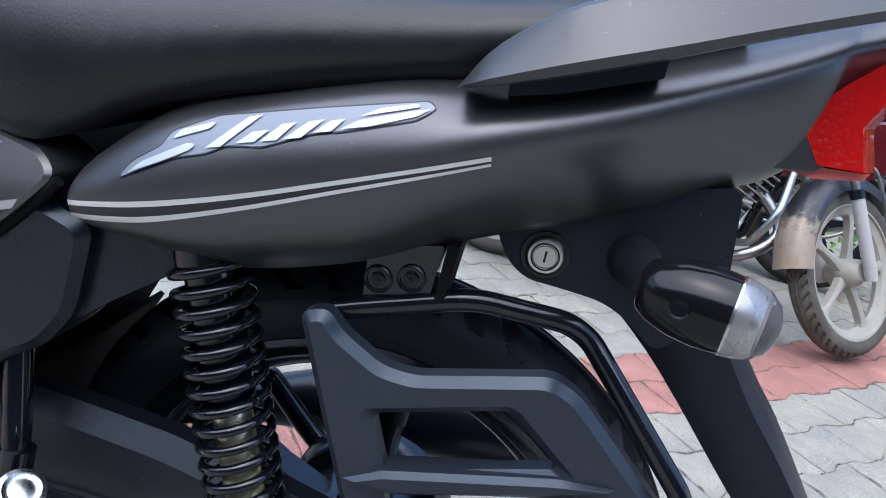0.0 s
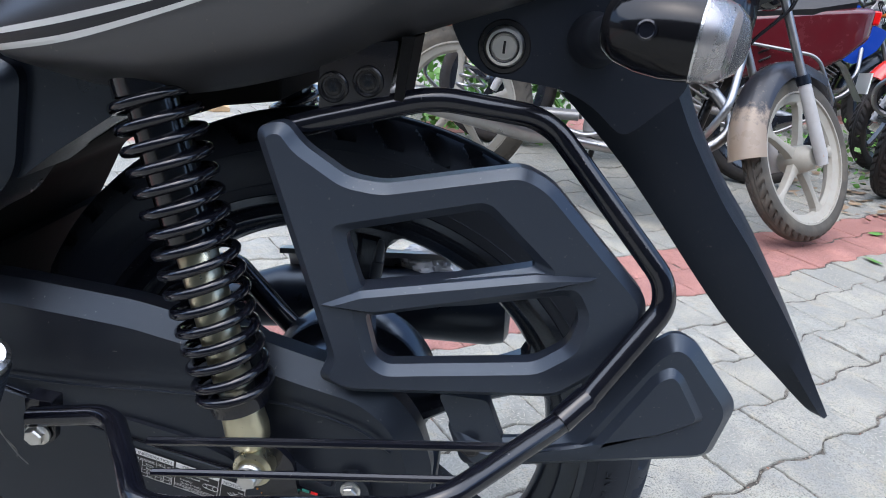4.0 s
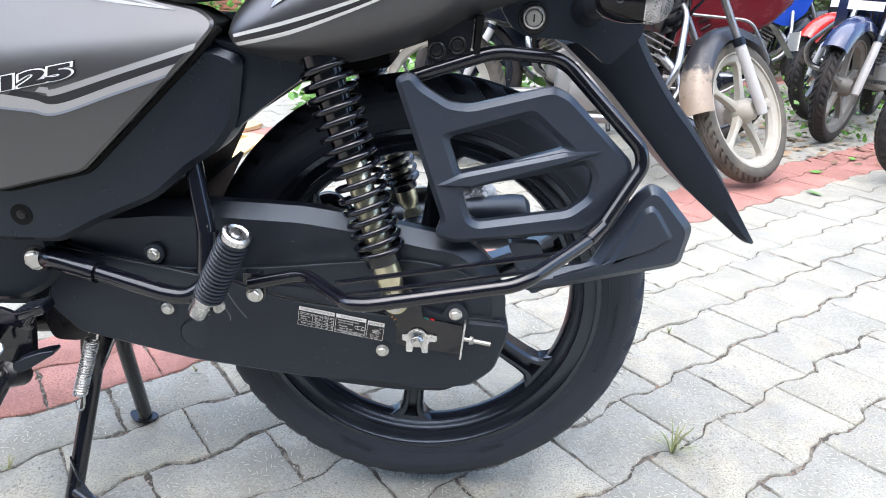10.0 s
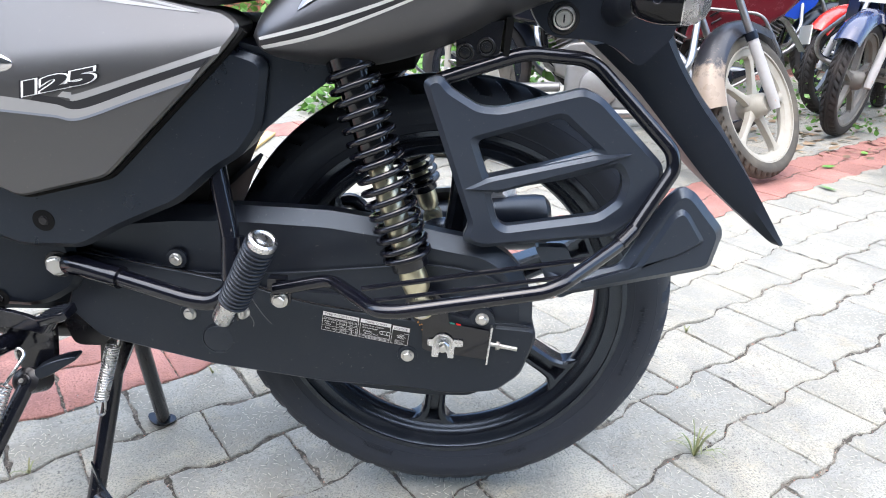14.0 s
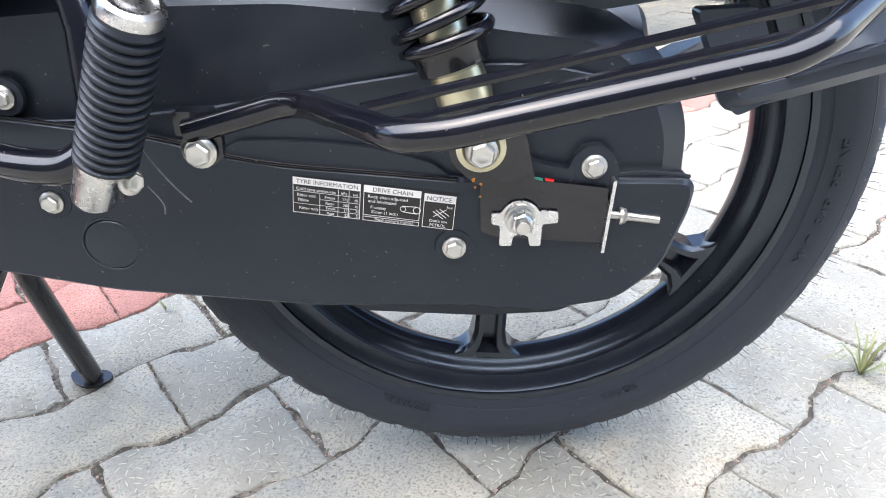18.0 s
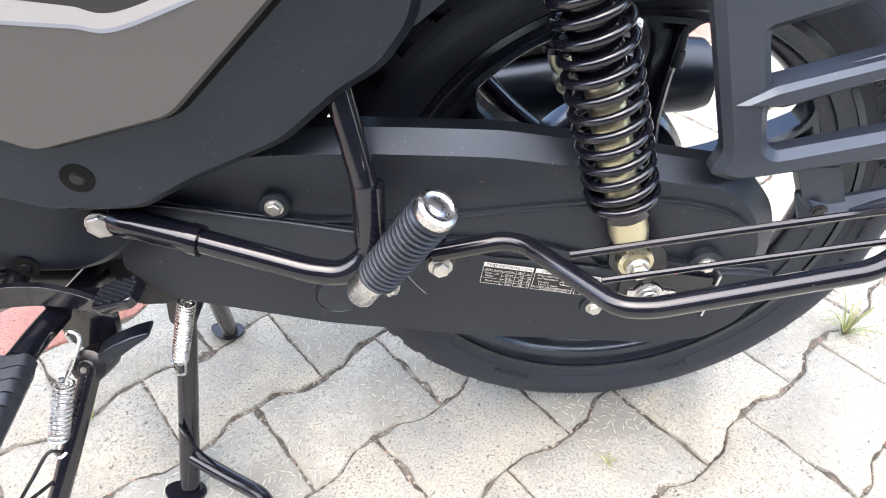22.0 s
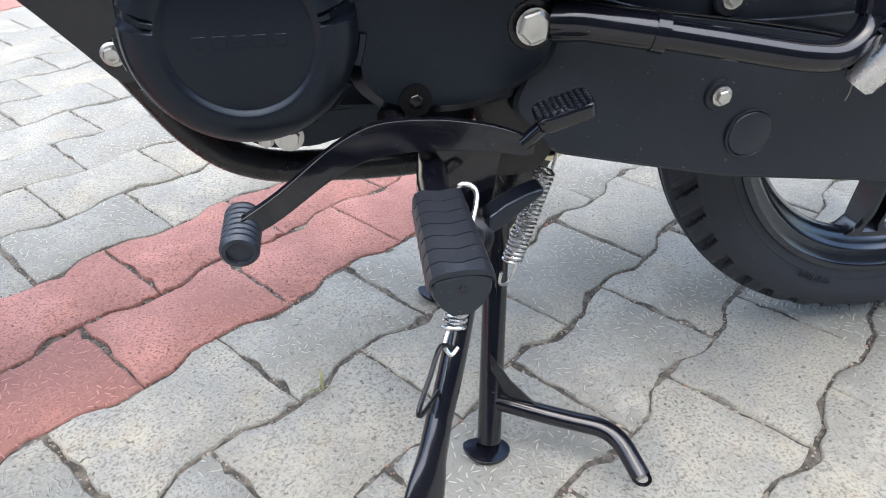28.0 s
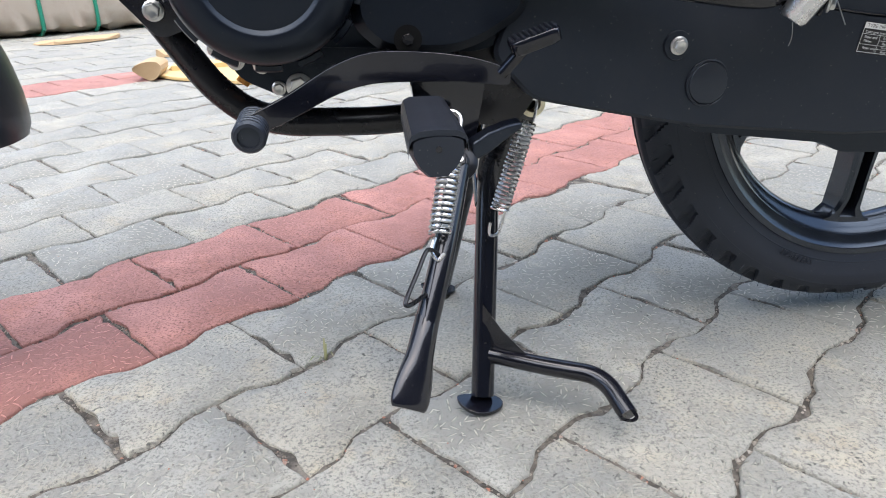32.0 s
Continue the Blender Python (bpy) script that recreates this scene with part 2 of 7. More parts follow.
def inset(points, c):
    """A coarse closed polygon moved towards its inside by c (outside for negative c)."""
    pts = [Vector(p) for p in points]
    n = len(pts)
    area = sum(pts[i - 1].x * pts[i].y - pts[i].x * pts[i - 1].y for i in range(n))
    sign = 1 if area > 0 else -1
    out = []
    for i, p in enumerate(pts):
        a, b_ = (p - pts[i - 1]).normalized(), (pts[(i + 1) % n] - p).normalized()
        na, nb = Vector((-a.y, a.x)) * sign, Vector((-b_.y, b_.x)) * sign
        m = na + nb
        k = max(1 + na.dot(nb), 0.25)
        out.append(tuple(p + m * (c / k)))
    return out


def moulded(outline, y0, y1, c=0.006, holes=(), shear=0.0, r=0.008, steps=4, depth=None, hole_c=None):
    """A moulded plate in (x, z) from its outer face y0 to y1, with a chamfer c round the outline and the holes."""
    bm = bmesh.new()
    d = c if depth is None else depth
    put_v = lambda p, y: bm.verts.new((p[0], y + shear * p[0], p[1]))
    front, back = [], []
    for k, loop in enumerate([outline, *holes]):
        cc = c if k == 0 or hole_c is None else hole_c
        big, small = rounded(loop, r, steps), rounded(inset(loop, cc if k == 0 else -cc), r, steps)
        f, m, e = [put_v(p, y0) for p in small], [put_v(p, y0 + d) for p in big], [put_v(p, y1) for p in big]
        n = len(f)
        for a, b_ in ((f, m), (m, e)):
            for i in range(n):
                j = (i + 1) % n
                bm.faces.new((a[i], a[j], b_[j], b_[i]))
        front += [bm.edges.get((f[i], f[(i + 1) % n])) for i in range(n)]
        back += [bm.edges.get((e[i], e[(i + 1) % n])) for i in range(n)]
    bmesh.ops.triangle_fill(bm, edges=front, use_beauty=True)
    bmesh.ops.triangle_fill(bm, edges=back, use_beauty=True)
    bmesh.ops.recalc_face_normals(bm, faces=bm.faces)
    return bm


def sweep(points, radius, sides=12, closed=False, flat=1.0, caps=True, bm=None):
    """A round bar along points; radius may be a list. flat squashes it across z."""
    bm = bm or bmesh.new()
    pts = [Vector(p) for p in points]
    n = len(pts)
    rad = radius if isinstance(radius, (list, tuple)) else [radius] * n
    tang = []
    for i in range(n):
        a = pts[(i - 1) % n] if closed or i else pts[0]
        c = pts[(i + 1) % n] if closed or i < n - 1 else pts[-1]
        tang.append((c - a).normalized())
    up = Vector((0, 0, 1)) if abs(tang[0].z) < 0.9 else Vector((1, 0, 0))
    rings = []
    for i in range(n):
        side = tang[i].cross(up)
        if side.length < 1e-6:
            side = Vector((1, 0, 0))
        side.normalize()
        up = side.cross(tang[i]).normalized()
        rings.append([bm.verts.new(pts[i] + rad[i] * (math.cos(2 * math.pi * k / sides) * side + flat * math.sin(2 * math.pi * k / sides) * up)) for k in range(sides)])
    last = n if closed else n - 1
    for i in range(last):
        a, c = rings[i], rings[(i + 1) % n]
        for k in range(sides):
            bm.faces.new((a[k], a[(k + 1) % sides], c[(k + 1) % sides], c[k]))
    if caps and not closed:
        bm.faces.new(rings[0][::-1])
        bm.faces.new(rings[-1])
    bmesh.ops.recalc_face_normals(bm, faces=bm.faces)
    return bm


def lathe(profile, steps=64, axis="Y", at=(0, 0, 0), closed=False, bm=None, arc=1.0):
    """A profile of (radius, along) turned round an axis."""
    bm = bm or bmesh.new()
    rings = []
    count = steps if arc >= 1 else steps + 1
    for k in range(count):
        a = 2 * math.pi * arc * k / steps
        ring = []
        for r, s in profile:
            u, v = r * math.cos(a), r * math.sin(a)
            p = {"Y": (u, s, v), "Z": (u, v, s), "X": (s, u, v)}[axis]
            ring.append(bm.verts.new((p[0] + at[0], p[1] + at[1], p[2] + at[2])))
        rings.append(ring)
    m = len(profile)
    for k in range(count if arc >= 1 else steps):
        a, c = rings[k], rings[(k + 1) % count]
        for i in range(m if closed else m - 1):
            j = (i + 1) % m
            quad = [a[i], a[j], c[j], c[i]]
            bm.faces.new(quad)
    bmesh.ops.remove_doubles(bm, verts=bm.verts, dist=1e-6)
    bmesh.ops.recalc_face_normals(bm, faces=bm.faces)
    return bm


def turned(profile, base, toward, steps=24):
    """A turned solid: profile of (radius, distance) along the way from base toward a point."""
    bm = lathe(profile, steps, "Z")
    way = Vector(toward) - Vector(base)
    bm.transform(Matrix.Translation(base) @ way.to_track_quat("Z", "Y").to_matrix().to_4x4())
    return bm


def loft(sections, closed=True, caps=True):
    bm = bmesh.new()
    rings = [[bm.verts.new(p) for p in s] for s in sections]
    m = len(sections[0])
    for a, c in zip(rings, rings[1:]):
        for k in range(m if closed else m - 1):
            j = (k + 1) % m
            bm.faces.new((a[k], a[j], c[j], c[k]))
    if caps and closed:
        bm.faces.new(rings[0][::-1])
        bm.faces.new(rings[-1])
    bmesh.ops.remove_doubles(bm, verts=bm.verts, dist=1e-6)
    bmesh.ops.recalc_face_normals(bm, faces=bm.faces)
    return bm


def spline(points, steps=4):
    """Catmull-Rom through points of any dimension."""
    pts = [np.array(p, float) for p in points]
    out = []
    for i in range(len(pts) - 1):
        p0, p1, p2, p3 = pts[max(i - 1, 0)], pts[i], pts[i + 1], pts[min(i + 2, len(pts) - 1)]
        for k in range(steps):
            f = k / steps
            out.append(0.5 * (2 * p1 + (p2 - p0) * f + (2 * p0 - 5 * p1 + 4 * p2 - p3) * f * f + (3 * p1 - p0 - 3 * p2 + p3) * f ** 3))
    out.append(pts[-1])
    return [tuple(float(v) for v in p) for p in out]


def coil(base, top, radius, wire, turns, per=20, sides=8, flat_ends=True, grow=0.0):
    """A coil spring between two points."""
    a, c = Vector(base), Vector(top)
    way = c - a
    q = way.to_track_quat("Z", "Y")
    n = int(turns * per)
    pts = []
    for i in range(n + 1):
        f = i / n
        h = f
        if flat_ends:
            e = 0.6 / turns
            h = min(max((f - e * 0.5) / (1 - e), 0.0), 1.0)
        ang = 2 * math.pi * turns * f
        pts.append(a + q @ Vector(((radius + grow * f) * math.cos(ang), (radius + grow * f) * math.sin(ang), h * way.length)))
    return sweep(pts, wire, sides)


def add_box(bm, size, at, rot=None):
    made = bmesh.ops.create_cube(bm, size=1.0)["verts"]
    m = Matrix.Translation(at) @ (rot.to_4x4() if rot else Matrix()) @ Matrix.Diagonal((*size, 1))
    bmesh.ops.transform(bm, matrix=m, verts=made)
    return bm


def box(size, at, rot=None):
    return add_box(bmesh.new(), size, at, rot)


def bolt(parent, at, r=0.008, way=(0, -1, 0), mat=None, height=0.006, turn=0.3, flange=1.35, name="bolt"):
    """A hexagon flange bolt: washer face, head with chamfer and a dished top."""
    bm = lathe([(0, 0), (r * flange, 0), (r * flange, height * 0.25), (r * 1.1, height * 0.4), (0, height * 0.4)], 20, "Z")
    hexa = [(r * math.cos(turn + k * math.pi / 3), r * math.sin(turn + k * math.pi / 3)) for k in range(6)]
    rings = [[bm.verts.new((x * s, y * s, z)) for x, y in hexa] for s, z in ((1, height * 0.3), (1, height * 0.85), (0.86, height), (0.6, height), (0.5, height * 0.97))]
    for a, c in zip(rings, rings[1:]):
        for k in range(6):
            bm.faces.new((a[k], a[(k + 1) % 6], c[(k + 1) % 6], c[k]))
    bm.faces.new(rings[-1])
    bmesh.ops.recalc_face_normals(bm, faces=bm.faces)
    bm.transform(Matrix.Translation(at) @ Vector(way).to_track_quat("Z", "Y").to_matrix().to_4x4())
    return part(name, bm, mat or zinc, parent, smooth=30)


def letters(text, size, depth=0.0, grow=0.0):
    """The built-in font's text as a bmesh, flat in x and y, starting at the origin."""
    cu = bpy.data.curves.new("text", "FONT")
    cu.body, cu.size, cu.extrude, cu.offset = text, size, depth, grow
    ob = bpy.data.objects.new("text", cu)
    me = bpy.data.meshes.new_from_object(ob)
    bm = bmesh.new()
    bm.from_mesh(me)
    bpy.data.objects.remove(ob)
    bpy.data.curves.remove(cu)
    bpy.data.meshes.remove(me)
    return bm


def upright(bm, at, tilt=0.0, shear=0.0, flip=False):
    """Stands a flat bmesh up in the (x, z) plane, facing -y, at a place, turned by tilt degrees."""
    bm.transform(Matrix.Translation(at) @ Matrix(((1, 0, 0, 0), (shear, 1, 0, 0), (0, 0, 1, 0), (0, 0, 0, 1))) @ Matrix.Rotation(radians(-tilt), 4, "Y") @ Matrix.Rotation(radians(90), 4, "X"))
    return bm

# ---- the motorcycle ----
HUB = Vector((0.0, 0.0, 0.33))
bike = thing("motorcycle", "matte grey and black commuter motorcycle raised on its centre stand", "motorcycle")

# rear wheel
wheel = part("rear_wheel", lathe([(0.009, -0.12), (0.009, 0.12)], 16, at=HUB), zinc, bike, "black alloy rear wheel with a road tyre")


def tyre_mesh(R, half, rim_r, rim_half, steps, at, grooves=True):
    """A road tyre: a rounded section, with grooves cut into the crown and shoulders."""
    prof = []
    crown = R - half * 0.98
    for k in range(33):
        a = math.pi * k / 32
        y = -half * math.cos(a)
        rr = crown + half * 0.98 * math.sin(a) ** 0.82
        prof.append((rr, y))
    prof = [(rim_r - 0.004, -rim_half), (rim_r + 0.003, -rim_half - 0.002)] + [p for p in prof if p[0] > rim_r + 0.006] + [(rim_r + 0.003, rim_half + 0.002), (rim_r - 0.004, rim_half)]
    bm = bmesh.new()
    rings = []
    for k in range(steps):
        a = 2 * math.pi * k / steps
        ring = []
        for r, y in prof:
            d = 0.0
            if grooves and abs(y) < half * 0.86 and r > R - half * 0.75:
                f = (k / steps * 46 + 1.1 * abs(y) / half + (0.5 if y > 0 else 0)) % 1
                s = abs(y) / half
                if s > 0.30 and abs(f - 0.5) < 0.17:
                    d = 0.0085
                if abs(s - 0.16) < 0.05:
                    d = 0.004
            ring.append(bm.verts.new((at[0] + (r - d) * math.cos(a), at[1] + y, at[2] + (r - d) * math.sin(a))))
        rings.append(ring)
    for k in range(steps):
        a, c = rings[k], rings[(k + 1) % steps]
        for i in range(len(prof) - 1):
            bm.faces.new((a[i], a[i + 1], c[i + 1], c[i]))
    bmesh.ops.recalc_face_normals(bm, faces=bm.faces)
    return bm


R_TYRE = 0.3105
tyre = part("tyre", tyre_mesh(R_TYRE, 0.043, 0.243, 0.033, 560, HUB), rubber, wheel, "black ribbed rubber tyre", smooth=50)
rim_prof = [(0.238, -0.036), (0.2445, -0.036), (0.2455, -0.033), (0.2425, -0.0308), (0.2385, -0.0318), (0.2355, -0.0290), (0.2300, -0.0262), (0.2240, -0.0240), (0.2225, -0.0205), (0.2175, -0.0172), (0.2120, -0.0130),
            (0.2080, -0.0075), (0.2060, 0.0), (0.2080, 0.0075), (0.2120, 0.0130), (0.2175, 0.0172), (0.226, 0.027), (0.2365, 0.0325), (0.2445, 0.036), (0.243, 0.03), (0.238, 0.0), (0.243, -0.03)]
rim = part("rim", lathe(rim_prof, 160, at=HUB, closed=True), rim_black, wheel, smooth=42)


def spoke(angle):
    """A cast spoke with a channel between two ribs, flaring where it meets the rim."""
    bm = bmesh.new()
    radii = [0.04, 0.07, 0.11, 0.15, 0.18, 0.195, 0.205, 0.211]
    wide = [0.030, 0.024, 0.0165, 0.0145, 0.0150, 0.018, 0.027, 0.040]
    rings = []
    for r, w in zip(radii, wide):
        t = 0.016 if r < 0.19 else 0.013
        dish = 0.012 if 0.06 < r < 0.197 else 0.0
        sec = [(-w, -t * 0.75), (-w + 0.004, -t), (-w * 0.45, -t), (-w * 0.35, -t + dish), (w * 0.35, -t + dish), (w * 0.45, -t), (w - 0.004, -t), (w, -t * 0.75), (w, t), (-w, t)]
        ring = []
        for s, y in sec:
            p = Vector((r, y, s))
            ring.append(bm.verts.new(Matrix.Rotation(-angle, 3, "Y") @ p + HUB))
        rings.append(ring)
    m = len(rings[0])
    for a, c in zip(rings, rings[1:]):
        for k in range(m):
            bm.faces.new((a[k], a[(k + 1) % m], c[(k + 1) % m], c[k]))
    bmesh.ops.recalc_face_normals(bm, faces=bm.faces)
    return bm


for k in range(6):
    part("spoke", spoke(radians(-95 + 60 * k)), rim_black, wheel, smooth=30)
sp = letters("FOR TUBELESS", 0.0085, 0.0004)
sp.transform(Matrix.Translation(HUB + Vector((0, -0.0048, 0))) @ Matrix.Rotation(radians(-25), 4, "Y") @ Matrix.Translation((0.090, 0, -0.003)) @ Matrix.Rotation(radians(90), 4, "X"))
part("spoke_lettering", sp, rim_black, wheel, smooth=0)
part("hub", lathe([(0.012, -0.06), (0.045, -0.055), (0.062, -0.035), (0.066, 0.0), (0.07, 0.03), (0.07, 0.06), (0.012, 0.065)], 40, at=HUB), rim_black, wheel)
part("sprocket", lathe([(0.03, -0.075), (0.072, -0.075), (0.072, -0.069), (0.03, -0.069)], 44, at=HUB, closed=True), zinc, wheel)
for r_, y_ in ((0.2545, 0.0380), (0.2835, 0.0408)):
    part("sidewall_rib", lathe([(r_ - 0.0012, -y_ - 0.0001), (r_, -y_ - 0.0007), (r_ + 0.0012, -y_ - 0.0001)], 150, at=HUB), rubber, wheel)
part("tyre_valve", turned([(0, 0), (0.004, 0), (0.004, 0.02), (0.0055, 0.021), (0.0055, 0.036), (0, 0.037)], HUB + Vector((0.03, -0.01, 0.2)), HUB + Vector((0.022, -0.03, 0.1)), 12), soft_rubber, wheel)
hair = bmesh.new()
rng = random.Random(4)
for k in range(150):
    a = radians(-200 + 240 * k / 150) + rng.uniform(-0.005, 0.005)
    y = -0.024 + rng.uniform(-0.003, 0.003) if k % 3 else -0.036
    r0 = R_TYRE - (0.006 if k % 3 else 0.018)
    p = HUB + Vector((r0 * math.cos(a), y, r0 * math.sin(a)))
    tip = p + Vector((math.cos(a + rng.uniform(-0.4, 0.4)), -0.25, math.sin(a))) * rng.uniform(0.005, 0.010)
    sweep([p, tip], [0.0004, 0.0002], 4, bm=hair)
tagged(part("rubber_hairs", hair, rubber, wheel, smooth=0), kind="stuff")
for text, start, size, rad in (("80/100-18", 14, 0.019, 0.268), ("M/C 54P REINF", -22, 0.014, 0.272), ("NYLON", -70, 0.011, 0.262), ("TUBELESS", -118, 0.010, 0.262)):
    bm = bmesh.new()
    ang = radians(start)
    for ch in text:
        if ch != " ":
            g = letters(ch, size, 0.0006)
            g.transform(Matrix.Translation(HUB + Vector((rad * math.cos(ang), -0.0425, rad * math.sin(ang)))) @ Matrix.Rotation(-(ang + math.pi / 2), 4, "Y") @ Matrix.Rotation(radians(90), 4, "X"))
            me = bpy.data.meshes.new("glyph")
            g.to_mesh(me)
            g.free()
            bm.from_mesh(me)
            bpy.data.meshes.remove(me)
        ang += size * (0.78 if ch in "MOC0NU" else 0.62) / rad
    part("tyre_lettering", bm, rubber, wheel, smooth=0)

# chain case
CA, CB = -0.143, -0.085
case = part("chain_case", moulded([(-0.49, 0.345), (-0.452, 0.305), (-0.376, 0.290), (-0.301, 0.276), (-0.15, 0.263), (-0.054, 0.264), (0.011, 0.260), (0.064, 0.270), (0.092, 0.296), (0.106, 0.340),
            (0.108, 0.361), (0.06, 0.362), (0.0, 0.363), (-0.044, 0.3635), (-0.103, 0.3695), (-0.154, 0.3745), (-0.191, 0.381), (-0.24, 0.395), (-0.33, 0.409), (-0.46, 0.425)], CA, -0.055, c=0.003, r=0.010, shear=CB), case_plastic, bike, "matte black plastic chain case with zinc bolts", smooth=26)
part("case_skirt", prism(rounded([(-0.30, 0.300), (-0.28, 0.262), (-0.140, 0.246), (-0.122, 0.236), (-0.03, 0.232), (0.03, 0.236), (0.066, 0.256), (0.085, 0.300)], 0.008), -0.106, -0.056, shear=CB), case_plastic, case, bevel=0.003)
part("upper_cover", moulded([(-0.46, 0.410), (-0.46, 0.463), (-0.40, 0.479), (-0.33, 0.488), (-0.253, 0.4915), (-0.205, 0.4915), (-0.143, 0.491), (-0.075, 0.483), (0.0, 0.470), (0.045, 0.464), (0.072, 0.448), (0.090, 0.426), (0.103, 0.392), (0.104, 0.340), (-0.10, 0.340), (-0.34, 0.365)], CA + 0.006, CA + 0.036, c=0.017, depth=0.014, r=0.012, shear=CB), case_plastic, case, smooth=32)
part("cover_ridge", sweep([(x, CA + CB * x + 0.002, z) for x, z in spline([(-0.445, 0.428), (-0.336, 0.407), (-0.212, 0.412), (-0.1, 0.427), (-0.02, 0.436), (0.04, 0.428), (0.07, 0.412)], 6)], 0.0012, 6), case_plastic, case)
part("case_lip", sweep([(x, CA + CB * x + 0.0004, z) for x, z in spline([(-0.46, 0.4245), (-0.33, 0.4088), (-0.24, 0.3948), (-0.191, 0.3808), (-0.154, 0.3743), (-0.103, 0.3693), (-0.044, 0.3633)], 4)], 0.0011, 8), gloss_black, case)
part("inspection_plug", turned([(0, 0), (0.0215, 0), (0.0212, 0.0018), (0.0200, 0.0024), (0.0192, 0.0014), (0.0182, 0.0026), (0.010, 0.0038), (0, 0.0042)], (-0.291, CA - CB * 0.291 + 0.001, 0.316), (-0.291, -1, 0.316), 36), soft_rubber, case, "black rubber inspection plug")
for at in ((-0.333, 0.424), (-0.324, 0.350), (-0.048, 0.314), (0.042, 0.372)):
    part("bolt_boss", turned([(0, 0), (0.0135, 0), (0.0125, 0.0025), (0, 0.0028)], (at[0], CA + CB * at[0] + 0.001, at[1]), (at[0], -1, at[1]), 24), case_plastic, case)
    bolt(case, (at[0], CA + CB * at[0] - 0.002, at[1]), 0.0060, height=0.006)

part("bolt_housing", prism(rounded([(-0.009, 0.383), (0.007, 0.3745), (0.026, 0.370), (0.030, 0.379), (0.037, 0.385), (0.046, 0.386), (0.054, 0.380), (0.058, 0.370), (0.058, 0.355), (-0.012, 0.358)], 0.003), CA - 0.002, CA + 0.01, shear=CB), case_plastic, case, bevel=0.0015)
part("joint_lip", sweep([(x, CA + CB * x - 0.001, z) for x, z in spline([(0.056, 0.366), (0.075, 0.367), (0.092, 0.366), (0.102, 0.364)], 4)], 0.0013, 8), case_plastic, case)
part("case_step", prism(rounded([(-0.200, 0.384), (-0.185, 0.391), (-0.14, 0.3895), (-0.099, 0.385), (-0.06, 0.374), (-0.046, 0.362), (-0.103, 0.366), (-0.154, 0.371)], 0.004), CA + 0.0015, CA + 0.01, shear=CB), case_plastic, case, bevel=0.001)
for u, v, h in ((-0.010, 0.330, 0.016), (0.025, 0.332, 0.014)):
    part("scratch", box((0.0006, 0.0004, h), (u + 0.012, CA + CB * u - 0.0066, v + 0.004), Matrix.Rotation(radians(3), 3, "Y")), zinc, case, smooth=0)

# information label: white print on black
LT = Vector((-0.153, 0.0, 0.3675))
lab_dir = Vector((0.106, 0, -0.0145)).normalized()
LTILT = math.degrees(math.atan2(0.0145, 0.106))
label = part("information_label", bmesh.new(), label_black, case, "black label with white print about tyre pressure and chain")


def on_label(bm, u, v, lift, scale=1.0):
    """Lays a flat bmesh on the label: u along it and v down from its top corner, in millimetres."""
    at = LT + lab_dir * (u * 1.03 / 1000) + Vector((0, 0, -v / 1000))
    at.y = CA + CB * at.x - 0.0006 - lift
    bm.transform(Matrix.Translation(at) @ Matrix(((1, 0, 0, 0), (CB, 1, 0, 0), (0, 0, 1, 0), (0, 0, 0, 1))) @ Matrix.Rotation(radians(LTILT), 4, "Y") @ Matrix.Rotation(radians(90), 4, "X") @ Matrix.Diagonal((1.03, 1, 1, 1)))
    return bm


def quad(x0, y0, x1, y1):
    bm = bmesh.new()
    bm.faces.new([bm.verts.new((x / 1000, -y / 1000, 0)) for x, y in ((x0, y1), (x1, y1), (x1, y0), (x0, y0))])
    return bm


part("label_sheet", on_label(quad(0, 0, 107, 27.5), 0, 0, 0.0), label_black, label, smooth=0)
for x0, y0, x1, y1 in ((0.5, 0.6, 44.5, 5.8), (46.5, 0.6, 83.5, 5.8), (85.5, 1.6, 106, 7.2)):
    part("label_band", on_label(quad(x0, y0, x1, y1), 0, 0, 0.0003), label_white, label, smooth=0)
for x0, y0, x1, y1 in ((0.5, 6.2, 0.9, 26.5), (0.5, 26.1, 44.5, 26.5), (44.1, 6.2, 44.5, 26.5), (0.5, 10.4, 44.5, 10.7), (0.5, 19.4, 44.5, 19.7), (18, 10.7, 18.3, 26.5), (18.3, 15.0, 44.5, 15.3), (18.3, 22.6, 44.5, 22.9), (30, 6.2, 30.3, 26.5), (37, 6.2, 37.3, 26.5),
                       (46.5, 6.2, 46.9, 22.5), (83.1, 6.2, 83.5, 22.5), (46.5, 22.1, 83.5, 22.5), (46.5, 23.4, 83.5, 23.8), (46.5, 26.2, 83.5, 26.6), (46.5, 23.4, 46.9, 26.6), (83.1, 23.4, 83.5, 26.6), (85.5, 7.4, 85.9, 26.4), (105.6, 7.4, 106, 26.4), (85.5, 26.0, 106, 26.4)):
    part("label_line", on_label(quad(x0, y0, x1, y1), 0, 0, 0.0003), label_white, label, smooth=0)
